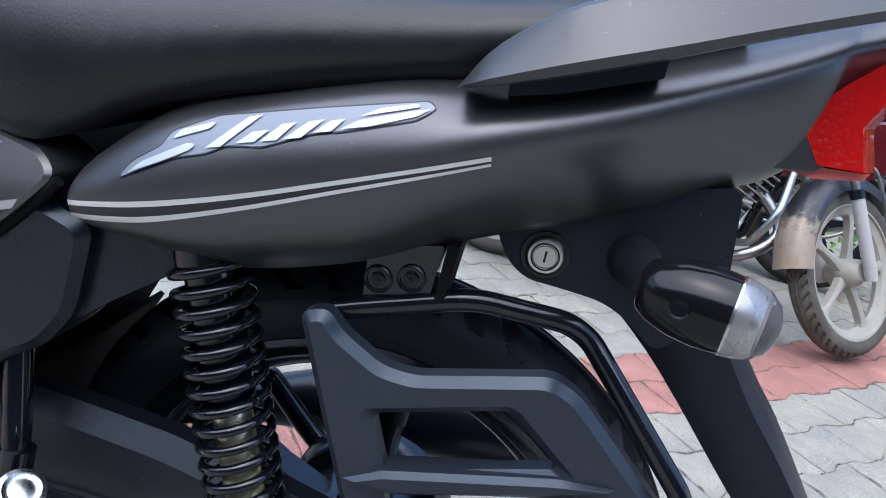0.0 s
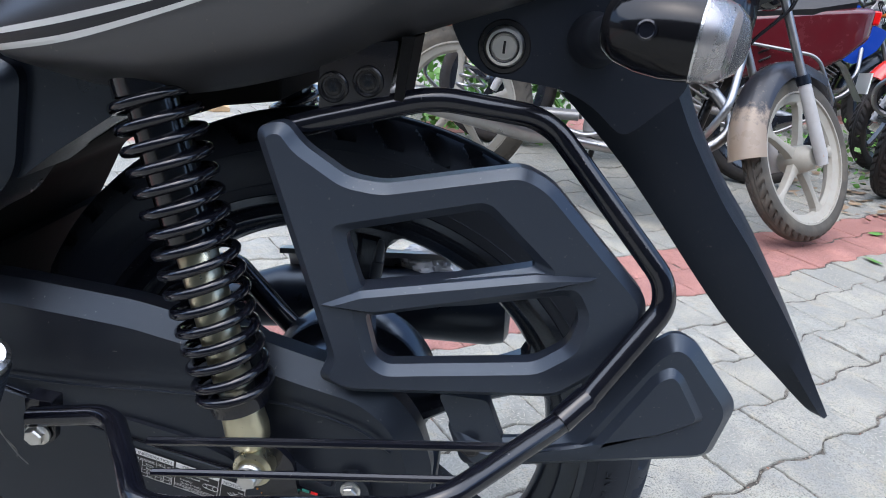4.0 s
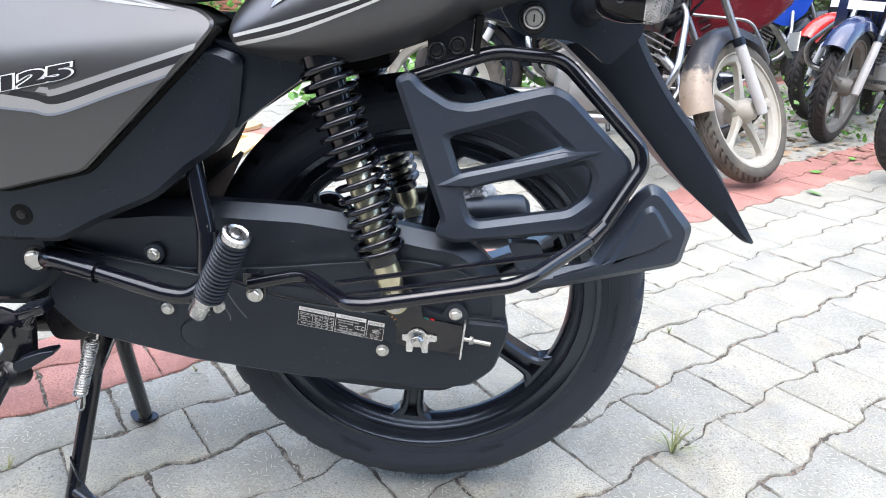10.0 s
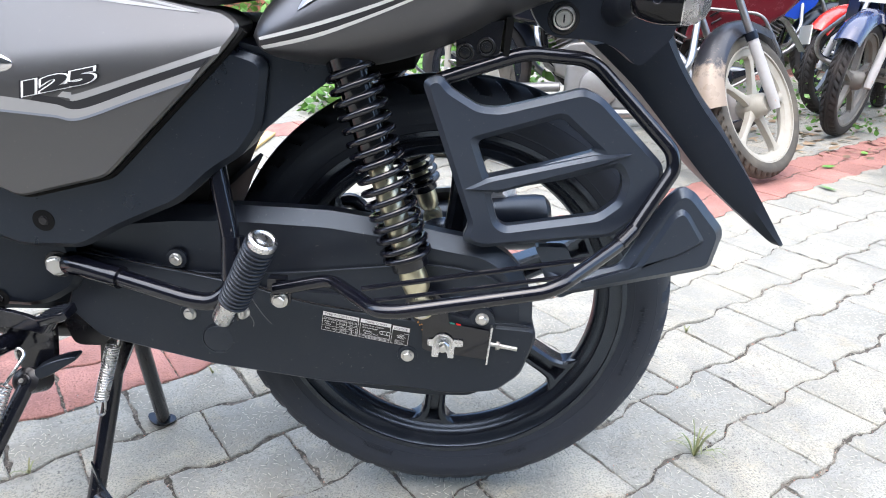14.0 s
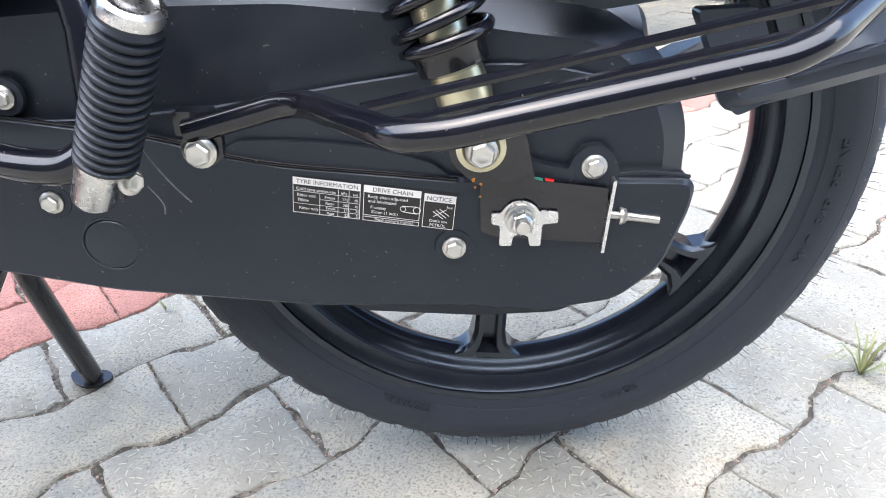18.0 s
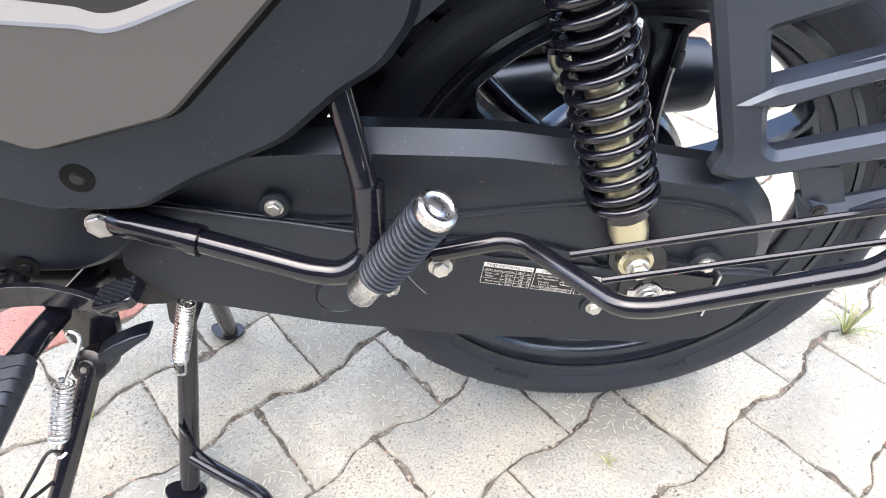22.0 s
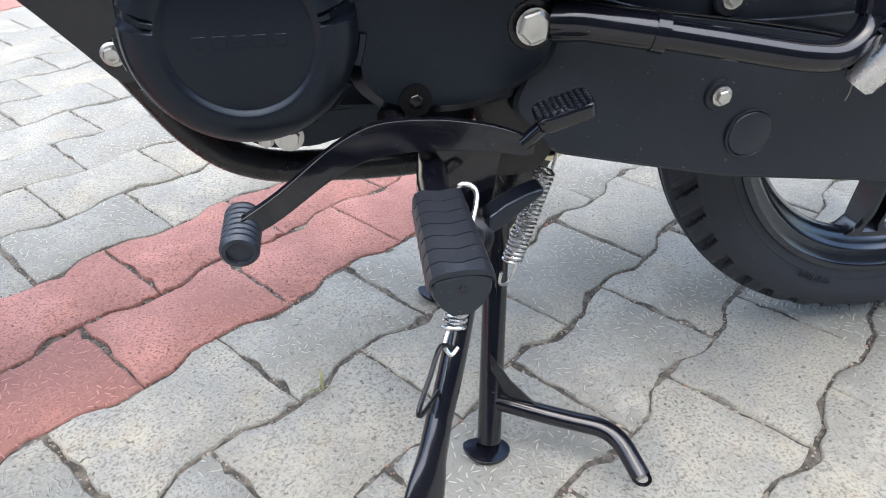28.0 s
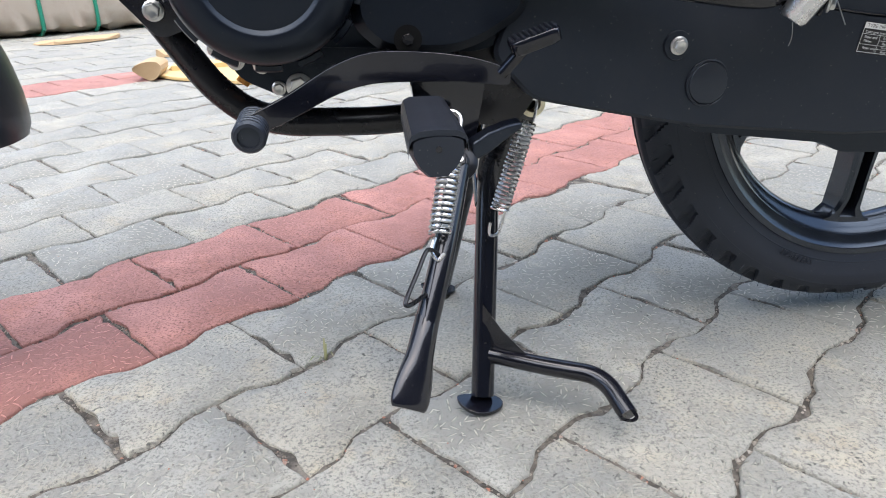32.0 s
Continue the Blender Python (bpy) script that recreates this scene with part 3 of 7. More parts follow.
for text, u, v, size, mat in (("TYRE INFORMATION", 2, 4.7, 4.3, label_black), ("DRIVE CHAIN", 51.5, 4.7, 4.3, label_black), ("NOTICE", 86.3, 6.2, 4.5, label_black), ("Cold tyre pressures", 1.4, 9.7, 3.2, label_white), ("kPa", 30.8, 9.7, 2.8, label_white), ("psi", 38.4, 9.7, 2.8, label_white),
                              ("Rider and", 1.4, 14.2, 3.1, label_white), ("Pillion", 1.4, 17.8, 3.1, label_white), ("Rider only", 1.4, 23.8, 3.1, label_white), ("Front", 19.4, 14.1, 3.1, label_white), ("Rear", 19.4, 18.5, 3.1, label_white), ("Front", 19.4, 22.0, 2.8, label_white), ("Rear", 19.4, 25.7, 2.8, label_white),
                              ("175", 30.9, 14.1, 2.7, label_white), ("25", 38.6, 14.1, 2.7, label_white), ("280", 30.9, 18.5, 2.7, label_white), ("41", 38.6, 18.5, 2.7, label_white), ("175", 30.9, 22.0, 2.7, label_white), ("25", 38.6, 22.0, 2.7, label_white), ("225", 30.9, 25.7, 2.7, label_white), ("33", 38.6, 25.7, 2.7, label_white),
                              ("Keep chain adjusted", 48, 9.4, 3.2, label_white), ("and lubricated", 48, 12.8, 3.2, label_white), ("Freeplay", 49, 17.2, 3.0, label_white), ("25mm (1 inch)", 49, 20.6, 3.0, label_white), ("Read owner's manual.", 51, 25.9, 2.9, label_white), ("Don't use", 87, 22.0, 3.0, label_white), ("PETROL", 87, 25.3, 3.0, label_white), ("Seal", 99, 11.0, 2.6, label_white)):
    part("label_print", on_label(letters(text, size / 1000), u, v, 0.0006), mat, label, smooth=0)
for u, v, rr in ((70.5, 15, 2.0), (79.5, 15, 2.6)):
    part("label_drawing", on_label(lathe([(rr / 1000 * 0.8, 0), (rr / 1000, 0)], 24, "Z"), u, v, 0.0006), label_white, label, smooth=0)
for a, c in (((70, 13), (79.5, 12.4)), ((70, 17), (79.5, 17.6)), ((90, 14), (97, 19)), ((92, 13), (99, 18)), ((94.5, 12), (101, 16.5)), ((90, 18), (98, 12))):
    d = Vector((c[0] - a[0], -(c[1] - a[1]), 0)) / 1000
    bm = box((d.length, 0.0005, 0.0001), (d.length / 2, 0, 0))
    bm.transform(Matrix.Rotation(math.atan2(d.y, d.x), 4, "Z"))
    part("label_drawing", on_label(bm, a[0], a[1], 0.0006), label_white, label, smooth=0)

# swingarm end with the chain adjuster
arm = part("swingarm_end", prism(rounded([(-0.030, 0.3690), (0.051, 0.3585), (0.052, 0.319), (-0.020, 0.324), (-0.030, 0.328)], 0.002), CA - 0.006, CA + 0.03, shear=CB), gloss_black, bike, "black steel swingarm end with chain adjuster", bevel=0.002)
part("shock_bracket", prism(rounded([(-0.034, 0.366), (-0.048, 0.381), (-0.050, 0.400), (-0.040, 0.409), (-0.014, 0.409), (-0.002, 0.398), (0.004, 0.366)], 0.004), CA - 0.016, CA - 0.010, shear=CB), gloss_black, arm, bevel=0.001)
AX = Vector((-0.004, 0, 0.3385))
plate_edge = [(13 * math.cos(radians(a)), 13 * math.sin(radians(a))) for a in range(20, 170, 15)]
plate_edge = [(13, -20), (14, -4), (24, -3), (24, 5), (13, 6)] + plate_edge + [(-13, 4), (-19, 4), (-19, -4), (-13.5, -5), (-14, -20), (-6, -20), (-5, -13), (0, -11), (5, -13), (6, -20)]
part("axle_plate", prism(rounded([(AX.x + u / 1000, AX.z + v / 1000) for u, v in plate_edge], 0.0014, 3), CA - 0.0085, CA - 0.0065, shear=CB), bright_steel, arm, "bright zinc chain adjuster plate", bevel=0.0006)
part("axle_washer", turned([(0, 0), (0.0110, 0), (0.0105, 0.0018), (0, 0.0018)], (AX.x, CA - 0.0080, AX.z), (AX.x, -1, AX.z), 28), zinc, arm)
bolt(arm, (AX.x, CA - 0.0096, AX.z), 0.0080, height=0.009, flange=1.12, mat=bright_steel, name="axle_nut")
part("axle_end", turned([(0, 0), (0.0048, 0), (0.0048, 0.004), (0.0042, 0.005), (0, 0.005)], (AX.x, CA - 0.0180, AX.z), (AX.x, -1, AX.z), 18), zinc, arm)
part("end_plate", prism([(0.0530, 0.365), (0.0551, 0.365), (0.0505, 0.314), (0.0484, 0.314)], CA - 0.010, CA + 0.01, shear=CB), bright_steel, arm)
part("adjuster_bolt", sweep([(0.05, CA - 0.004, 0.338), (0.086, CA - 0.009, 0.334)], 0.0028, 10), zinc, arm)
bolt(arm, (0.060, CA - 0.006, 0.337), 0.0055, way=(1, 0, -0.1), height=0.005, flange=1.05, name="lock_nut")
part("paint_mark", prism([(0.011, 0.3660), (0.0165, 0.3653), (0.0165, 0.3638), (0.011, 0.3645)], CA - 0.0075, CA - 0.006, shear=CB), red_lens, arm)
part("paint_mark", prism([(0.004, 0.3670), (0.0095, 0.3662), (0.0095, 0.3647), (0.004, 0.3655)], CA - 0.0075, CA - 0.006, shear=CB), material("green_paint", (0.03, 0.2, 0.15), 0.5), arm)
rs = random.Random(9)
for x0, z0, s in ((-0.0335, 0.385, 0.0012), (-0.0315, 0.3775, 0.0014), (-0.0345, 0.3695, 0.0016), (-0.0300, 0.3665, 0.0010), (-0.0330, 0.3600, 0.0011), (-0.0300, 0.3535, 0.0008)):
    part("rust_spot", prism(rounded([(x0 + s * math.cos(a) * rs.uniform(0.6, 1.2), z0 + s * math.sin(a) * rs.uniform(0.6, 1.2)) for a in (0, 1, 2, 3, 4.1, 5.2)], s * 0.4), CA - (0.0164 if z0 > 0.366 else 0.0064), CA - (0.0150 if z0 > 0.366 else 0.0055), shear=CB), rust, arm)

# rear shock absorbers
def shock(side, parent_name, top, foot, lab):
    top, foot = Vector(top), Vector(foot)
    way = (foot - top).normalized()
    L = (foot - top).length
    body = part(parent_name, turned([(0, 0), (0.011, 0), (0.011, 0.10), (0.0145, 0.105), (0.0145, L - 0.03), (0.0, L - 0.03)], top, foot, 20), yellow_zinc, bike, lab)
    part("upper_sleeve", turned([(0, -0.01), (0.024, -0.01), (0.024, 0.012), (0.0185, 0.016), (0.0185, 0.119), (0.016, 0.121), (0, 0.121)], top, foot, 28), gloss_black, body)
    lower = top + way * (L - 0.064)
    part("spring", coil(top + way * 0.014, lower, 0.0262, 0.0037, 15.6, 24, 12), gloss_black, body, "black coil spring")
    part("spring_seat", turned([(0, 0), (0.020, 0), (0.0285, 0.002), (0.0285, 0.005), (0.0235, 0.007), (0.0215, 0.011), (0.0210, 0.019), (0.017, 0.021), (0, 0.021)], lower - way * 0.003, foot, 28), gloss_black, body)
    part("lower_clevis", turned([(0, 0), (0.0155, 0), (0.0168, 0.020), (0.0150, 0.031), (0.0100, 0.037), (0, 0.038)], lower + way * 0.014, foot, 20), yellow_zinc, body)
    part("lower_eye", lathe([(0.006, -0.010), (0.0115, -0.012), (0.0150, -0.010), (0.0155, 0.0), (0.0150, 0.010), (0.006, 0.010)], 24, at=foot, closed=True), yellow_zinc, body)
    bolt(body, foot + Vector((0, -0.014 if side < 0 else 0.014, 0)), 0.0078, way=(0, side, 0), height=0.010, flange=1.25, mat=zinc)
    return body


shock(-1, "shock_absorber", (-0.114, -0.134, 0.672), (-0.030, -0.158, 0.394), "black coil spring over a yellow zinc damper")
shock(1, "shock_absorber", (-0.114, 0.134, 0.672), (-0.029, 0.158, 0.394), "black coil spring over a yellow zinc damper")

# saree guard: a folded plastic plate, leaning in towards the tail
GS = 0.06
G0, G1 = -0.163, -0.146
guard = part("saree_guard", moulded([(-0.033, 0.652), (-0.014, 0.659), (-0.003, 0.645), (0.027, 0.627), (0.049, 0.625), (0.137, 0.647), (0.157, 0.638), (0.231, 0.567), (0.234, 0.550), (0.210, 0.504), (0.185, 0.482), (0.036, 0.467), (0.013, 0.476), (0.021, 0.495)],
            G0, G1, c=0.0062, hole_c=0.0066, holes=([(0.026, 0.590), (0.116, 0.616), (0.157, 0.581), (0.041, 0.548)], [(0.043, 0.533), (0.118, 0.547), (0.181, 0.563), (0.190, 0.548), (0.186, 0.525), (0.165, 0.508), (0.062, 0.493), (0.053, 0.499)]), shear=GS), guard_plastic, bike, "matte black plastic saree guard with slots", smooth=26)
part("cross_bar", moulded([(0.014, 0.537), (0.041, 0.551), (0.155, 0.577), (0.196, 0.580), (0.157, 0.563), (0.052, 0.534)], G0 - 0.004, G1 + 0.002, c=0.004, r=0.002, shear=GS), guard_plastic, guard, smooth=26)
tube = part("guard_tube", sweep(rounded([(-0.016, -0.140, 0.650), (0.004, -0.138, 0.657), (0.066, -0.134, 0.677), (0.082, -0.131, 0.679), (0.140, -0.117, 0.673), (0.157, -0.114, 0.664), (0.239, -0.144, 0.582), (0.243, -0.148, 0.563), (0.194, -0.174, 0.489),
            (0.117, -0.247, 0.467), (0.098, -0.253, 0.460), (-0.050, -0.258, 0.435), (-0.072, -0.254, 0.433), (-0.127, -0.180, 0.429), (-0.143, -0.172, 0.427), (-0.200, -0.168, 0.412)], 0.022, 6, closed=False), 0.0078, 14), gloss_black, bike, "gloss black tubular guard rail")
part("rail_bar", sweep([(-0.095, -0.194, 0.429), (0.02, -0.199, 0.452), (0.152, -0.207, 0.479)], 0.0032, 8), gloss_black, tube)
part("rail_bar", sweep([(-0.077, -0.224, 0.430), (0.02, -0.227, 0.448), (0.126, -0.232, 0.469)], 0.0026, 8), gloss_black, tube)
part("weld_joint", sweep([(0.201, -0.170, 0.500), (0.184, -0.183, 0.487)], 0.0090, 12), gloss_black, tube)
part("mount_tab", prism(rounded([(-0.206, 0.406), (-0.192, 0.420), (-0.180, 0.412), (-0.182, 0.394), (-0.196, 0.389), (-0.206, 0.396)], 0.005), -0.170, -0.164), gloss_black, tube, bevel=0.001)
bolt(tube, (-0.194, -0.171, 0.401), 0.0074, height=0.008)
for line, thick in (([(-0.229, -0.170, 0.418), (-0.227, -0.172, 0.405), (-0.221, -0.172, 0.392), (-0.213, -0.172, 0.379), (-0.206, -0.171, 0.369)], 0.0005), ([(-0.240, -0.150, 0.372), (-0.235, -0.146, 0.358), (-0.236, -0.145, 0.350)], 0.0004)):
    part("wire_end", sweep(spline(line, 5), thick, 6), worn_chrome, tube)
part("rail_clip", prism(rounded([(-0.210, 0.422), (-0.189, 0.421), (-0.190, 0.407), (-0.211, 0.407)], 0.002), -0.160, -0.146), gloss_black, tube, bevel=0.002)
part("guard_bracket", prism(rounded([(0.002, 0.660), (0.046, 0.674), (0.050, 0.712), (0.012, 0.704), (0.001, 0.694)], 0.003), -0.138, -0.11), gloss_black, tube, "black steel bracket with two recessed bolts", bevel=0.002)
part("bracket_flange", prism([(0.050, 0.676), (0.056, 0.674), (0.060, 0.715), (0.052, 0.715)], -0.142, -0.09), raw_plastic, tube, bevel=0.001)
for x, z in ((0.0105, 0.679), (0.0325, 0.685)):
    part("bolt_rim", turned([(0.0085, 0), (0.0098, 0.0012), (0.0088, 0.002), (0.0075, 0.0015), (0.0070, -0.001), (0, -0.001)], (x, -0.1383, z), (x, -1, z), 26), frame_black, tube)
    bolt(tube, (x, -0.1372, z), 0.0052, height=0.0024, mat=frame_black, flange=1.05)
    for a in (0, 60, 120):
        part("star_slot", box((0.0062, 0.0008, 0.0010), (x, -0.1398, z), Matrix.Rotation(radians(a), 3, "Y")), black_plastic, tube, smooth=0)

# foot guard at the end of the chain case
F0 = -0.138
tailpiece = part("rear_guard", moulded([(0.108, 0.437), (0.140, 0.425), (0.201, 0.438), (0.245, 0.525), (0.260, 0.539), (0.276, 0.533), (0.317, 0.487), (0.309, 0.442), (0.299, 0.436), (0.165, 0.404), (0.126, 0.396)], F0, -0.125, c=0.009, r=0.01), guard_plastic, bike, "matte black plastic foot guard", smooth=26)
part("raised_panel", moulded([(0.154, 0.420), (0.218, 0.441), (0.250, 0.508), (0.262, 0.516), (0.271, 0.510), (0.295, 0.475), (0.266, 0.456), (0.206, 0.432)], F0 - 0.005, F0 + 0.004, c=0.0055, r=0.006), guard_plastic, tailpiece, smooth=26)
part("mount_leg", prism(rounded([(0.100, 0.461), (0.138, 0.461), (0.162, 0.408), (0.133, 0.394)], 0.006), F0 + 0.006, F0 + 0.02), guard_plastic, tailpiece, bevel=0.003)
bolt(tailpiece, (0.130, F0, 0.4200), 0.0055, height=0.003, mat=frame_black)

# tail fairing
stations = [(-0.206, [(-0.146, 0.694), (-0.150, 0.693), (-0.152, 0.691), (-0.150, 0.689), (-0.146, 0.688)]),
            (-0.192, [(-0.132, 0.722), (-0.154, 0.713), (-0.167, 0.694), (-0.162, 0.678), (-0.140, 0.671)]),
            (-0.14, [(-0.132, 0.762), (-0.160, 0.748), (-0.178, 0.713), (-0.172, 0.682), (-0.140, 0.662)]),
            (-0.08, [(-0.130, 0.785), (-0.162, 0.772), (-0.1815, 0.735), (-0.174, 0.693), (-0.140, 0.664)]),
            (0.0, [(-0.125, 0.810), (-0.158, 0.799), (-0.181, 0.763), (-0.172, 0.716), (-0.135, 0.688)]),
            (0.06, [(-0.110, 0.826), (-0.152, 0.812), (-0.178, 0.788), (-0.168, 0.752), (-0.130, 0.716)]),
            (0.13, [(-0.105, 0.845), (-0.132, 0.838), (-0.164, 0.815), (-0.152, 0.777), (-0.120, 0.744)]),
            (0.20, [(-0.090, 0.868), (-0.108, 0.862), (-0.133, 0.845), (-0.124, 0.798), (-0.103, 0.776)]),
            (0.246, [(-0.076, 0.886), (-0.092, 0.882), (-0.112, 0.866), (-0.104, 0.812), (-0.088, 0.798)]),
            (0.270, [(-0.066, 0.895), (-0.078, 0.892), (-0.093, 0.880), (-0.090, 0.856), (-0.072, 0.848)]),
            (0.315, [(-0.050, 0.915), (-0.060, 0.912), (-0.074, 0.903), (-0.072, 0.888), (-0.055, 0.882)])]
rows = spline([[x] + [v for p in pts for v in p] for x, pts in stations], 5)
secs = []
for row in rows:
    x = row[0]
    half = spline([(row[1 + 2 * k], row[2 + 2 * k]) for k in range(5)], 5)
    ring = [(x, y, z) for y, z in half]
    ring += [(x, -y, z) for y, z in reversed(half)]
    secs.append(ring)
tail = part("tail_fairing", loft(secs), dark_paint, bike, "matte dark grey plastic tail fairing with silver pinstripes", smooth=60)


def tail_y(x, z):
    """The side surface of the fairing at (x, z)."""
    k = min(max(np.searchsorted([r[0] for r in rows], x), 1), len(rows) - 1)
    a, c = rows[k - 1], rows[k]
    f = min(max((x - a[0]) / (c[0] - a[0]), 0.0), 1.0)
    row = [u + (v - u) * f for u, v in zip(a, c)]
    half = spline([(row[1 + 2 * n], row[2 + 2 * n]) for n in range(5)], 5)[::-1]
    return float(np.interp(z, [p[1] for p in half], [p[0] for p in half]))


def ribbon(name, low, high, mat, parent, surface, lift=0.0006, n=60):
    """A decal strip between two (x, z) lines, lying on a surface y = surface(x, z)."""
    bm = bmesh.new()
    a, c = spline(low, 12), spline(high, 12)
    prev = None
    for (x0, z0), (x1, z1) in zip(a, c):
        vs = []
        for f in (0.0, 0.5, 1.0):
            x, z = x0 + (x1 - x0) * f, z0 + (z1 - z0) * f
            vs.append(bm.verts.new((x, surface(x, z) - lift, z)))
        if prev:
            for k in range(2):
                bm.faces.new((prev[k], vs[k], vs[k + 1], prev[k + 1]))
        prev = vs
    bmesh.ops.recalc_face_normals(bm, faces=bm.faces)
    return part(name, bm, mat, parent, smooth=0)


ribbon("pinstripe", [(-0.196, 0.688), (-0.137, 0.7035), (-0.076, 0.7235), (-0.010, 0.7485), (0.0705, 0.7795)], [(-0.197, 0.691), (-0.138, 0.707), (-0.077, 0.7265), (-0.011, 0.751), (0.070, 0.782)], silver_decal, tail, tail_y, 0.0012)
ribbon("pinstripe", [(-0.196, 0.6825), (-0.137, 0.697), (-0.076, 0.7185), (-0.010, 0.7455), (0.0705, 0.778)], [(-0.196, 0.688), (-0.137, 0.7035), (-0.076, 0.7235), (-0.010, 0.7485), (0.0705, 0.7795)], dark_decal, tail, tail_y, 0.0012)
ribbon("pinstripe", [(-0.193, 0.6795), (-0.137, 0.693), (-0.076, 0.7155), (-0.010, 0.743), (0.071, 0.7765)], [(-0.196, 0.6825), (-0.137, 0.697), (-0.076, 0.7185), (-0.010, 0.7455), (0.0705, 0.778)], silver_decal, tail, tail_y, 0.0012)

# emblem on the tail: a grey swoosh with slanted white bars
def decal(name, outline, mat, lift, surface=tail_y, parent=tail):
    """A flat shape of (x, z) laid onto a curved side."""
    bm = bmesh.new()
    vs = [bm.verts.new((x, 0, z)) for x, z in outline]
    bmesh.ops.triangle_fill(bm, edges=[bm.edges.new((vs[i], vs[i - 1])) for i in range(len(vs))], use_beauty=True)
    bmesh.ops.subdivide_edges(bm, edges=bm.edges[:], cuts=3, use_grid_fill=True)
    for v in bm.verts:
        v.co.y = surface(v.co.x, v.co.z) - lift
    bmesh.ops.recalc_face_normals(bm, faces=bm.faces)
    if bm.faces[0].normal.y > 0:
        bmesh.ops.reverse_faces(bm, faces=bm.faces)
    return part(name, bm, mat, parent, smooth=0)


for grow, mat, lift in ((0.0008, dark_decal, 0.0010), (0.0, grey_decal, 0.0012)):
    decal("emblem_outline", rounded([(-0.156 - grow, 0.717 - grow), (-0.149 - grow, 0.7285 + grow), (-0.130 - grow, 0.7425), (-0.127 - grow, 0.7515 + grow), (-0.098, 0.7670 + grow), (-0.067, 0.7760 + grow), (-0.036, 0.7850 + grow), (0.001, 0.7950 + grow), (0.0275 + grow, 0.8020 + grow), (0.033 + grow, 0.7995),
          (0.024, 0.7920 - grow), (-0.015, 0.7775 - grow), (-0.034, 0.7720 - grow), (-0.063, 0.7580 - grow), (-0.086, 0.7535 - grow), (-0.097, 0.7465 - grow), (-0.118, 0.7390 - grow)], 0.004, 3), mat, lift)
decal("emblem", rounded([(-0.150, 0.7215), (-0.141, 0.7308), (-0.112, 0.7489), (-0.106, 0.7494), (-0.109, 0.7453), (-0.125, 0.7355)], 0.002, 2), white_decal, 0.0024)
decal("emblem", rounded([(-0.124, 0.7482), (-0.120, 0.7546), (-0.098, 0.7642), (-0.100, 0.7598), (-0.116, 0.7522)], 0.002, 2), white_decal, 0.0024)
for x0, z0, run, rise, w in ((-0.0990, 0.7490, 0.0215, 0.0225, 0.0098), (-0.0800, 0.7560, 0.0088, 0.0085, 0.0118), (-0.0650, 0.7605, 0.0104, 0.0120, 0.0102), (-0.0510, 0.7650, 0.0125, 0.0125, 0.0106), (-0.0335, 0.7725, 0.0078, 0.0082, 0.0102)):
    decal("emblem", [(x0, z0), (x0 + w, z0 + w * 0.29), (x0 + run + w * 0.85, z0 + rise + w * 0.29), (x0 + run, z0 + rise)], white_decal, 0.0024)
decal("emblem", rounded([(-0.0186, 0.7777), (-0.0023, 0.7827), (0.0237, 0.7937), (0.0305, 0.7990), (0.019, 0.7952), (-0.009, 0.7846)], 0.0015, 2), white_decal, 0.0024)
decal("emblem", rounded([(-0.009, 0.7868), (0.0015, 0.7934), (0.022, 0.8000), (0.0235, 0.7985), (0.0, 0.7900)], 0.0015, 2), white_decal, 0.0024)

# tail lamp
lamp = part("tail_lamp", loft([[(x + back, y, z) for x, z in ((0.2465, 0.838), (0.2465, 0.829), (0.262, 0.808), (0.289, 0.809), (0.279, 0.834), (0.302, 0.884), (0.300, 0.892), (0.264, 0.858))] for y, back in ((-0.107, -0.004), (-0.088, 0.010), (-0.05, 0.020), (0.0, 0.025), (0.05, 0.020), (0.088, 0.010), (0.107, -0.004))]), red_lens, bike, "red tail lamp lens", smooth=30)
part("fairing_corner", prism([(0.232, 0.800), (0.2475, 0.836), (0.2475, 0.829), (0.263, 0.8075), (0.258, 0.803)], -0.1066, -0.06), dark_paint, tail, bevel=0.001)
part("lower_lens", loft([[(x + back, y, z) for x, z in ((0.236, 0.8025), (0.262, 0.8065), (0.292, 0.8085), (0.290, 0.804), (0.262, 0.799))] for y, back in ((-0.103, -0.002), (-0.05, 0.018), (0.05, 0.018), (0.103, -0.002))]), pale_red, lamp, "pale red lower lens", smooth=30)

# seat and grab rail
seat_secs = []
for x, w, zb, zt in ((-0.62, 0.10, 0.765, 0.850), (-0.45, 0.125, 0.750, 0.848), (-0.30, 0.140, 0.727, 0.842), (-0.235, 0.144, 0.720, 0.840), (-0.16, 0.142, 0.758, 0.842), (-0.06, 0.14, 0.790, 0.856), (0.05, 0.132, 0.818, 0.87), (0.14, 0.115, 0.845, 0.89), (0.20, 0.09, 0.865, 0.90)):
    prof = [(-w, zb), (-w - 0.012, zb + 0.02), (-w - 0.004, zb + (zt - zb) * 0.7), (-w * 0.8, zt - 0.004), (-w * 0.3, zt + 0.008), (w * 0.3, zt + 0.008), (w * 0.8, zt - 0.004), (w + 0.004, zb + (zt - zb) * 0.7), (w + 0.012, zb + 0.02), (w, zb)]
    seat_secs.append([x] + [v for p in prof for v in p])
seat_secs = [[(r[0], r[1 + 2 * k], r[2 + 2 * k]) for k in range(10)] for r in spline(seat_secs, 4)]
part("seat", loft(seat_secs), vinyl, bike, "black grained vinyl seat", smooth=60)
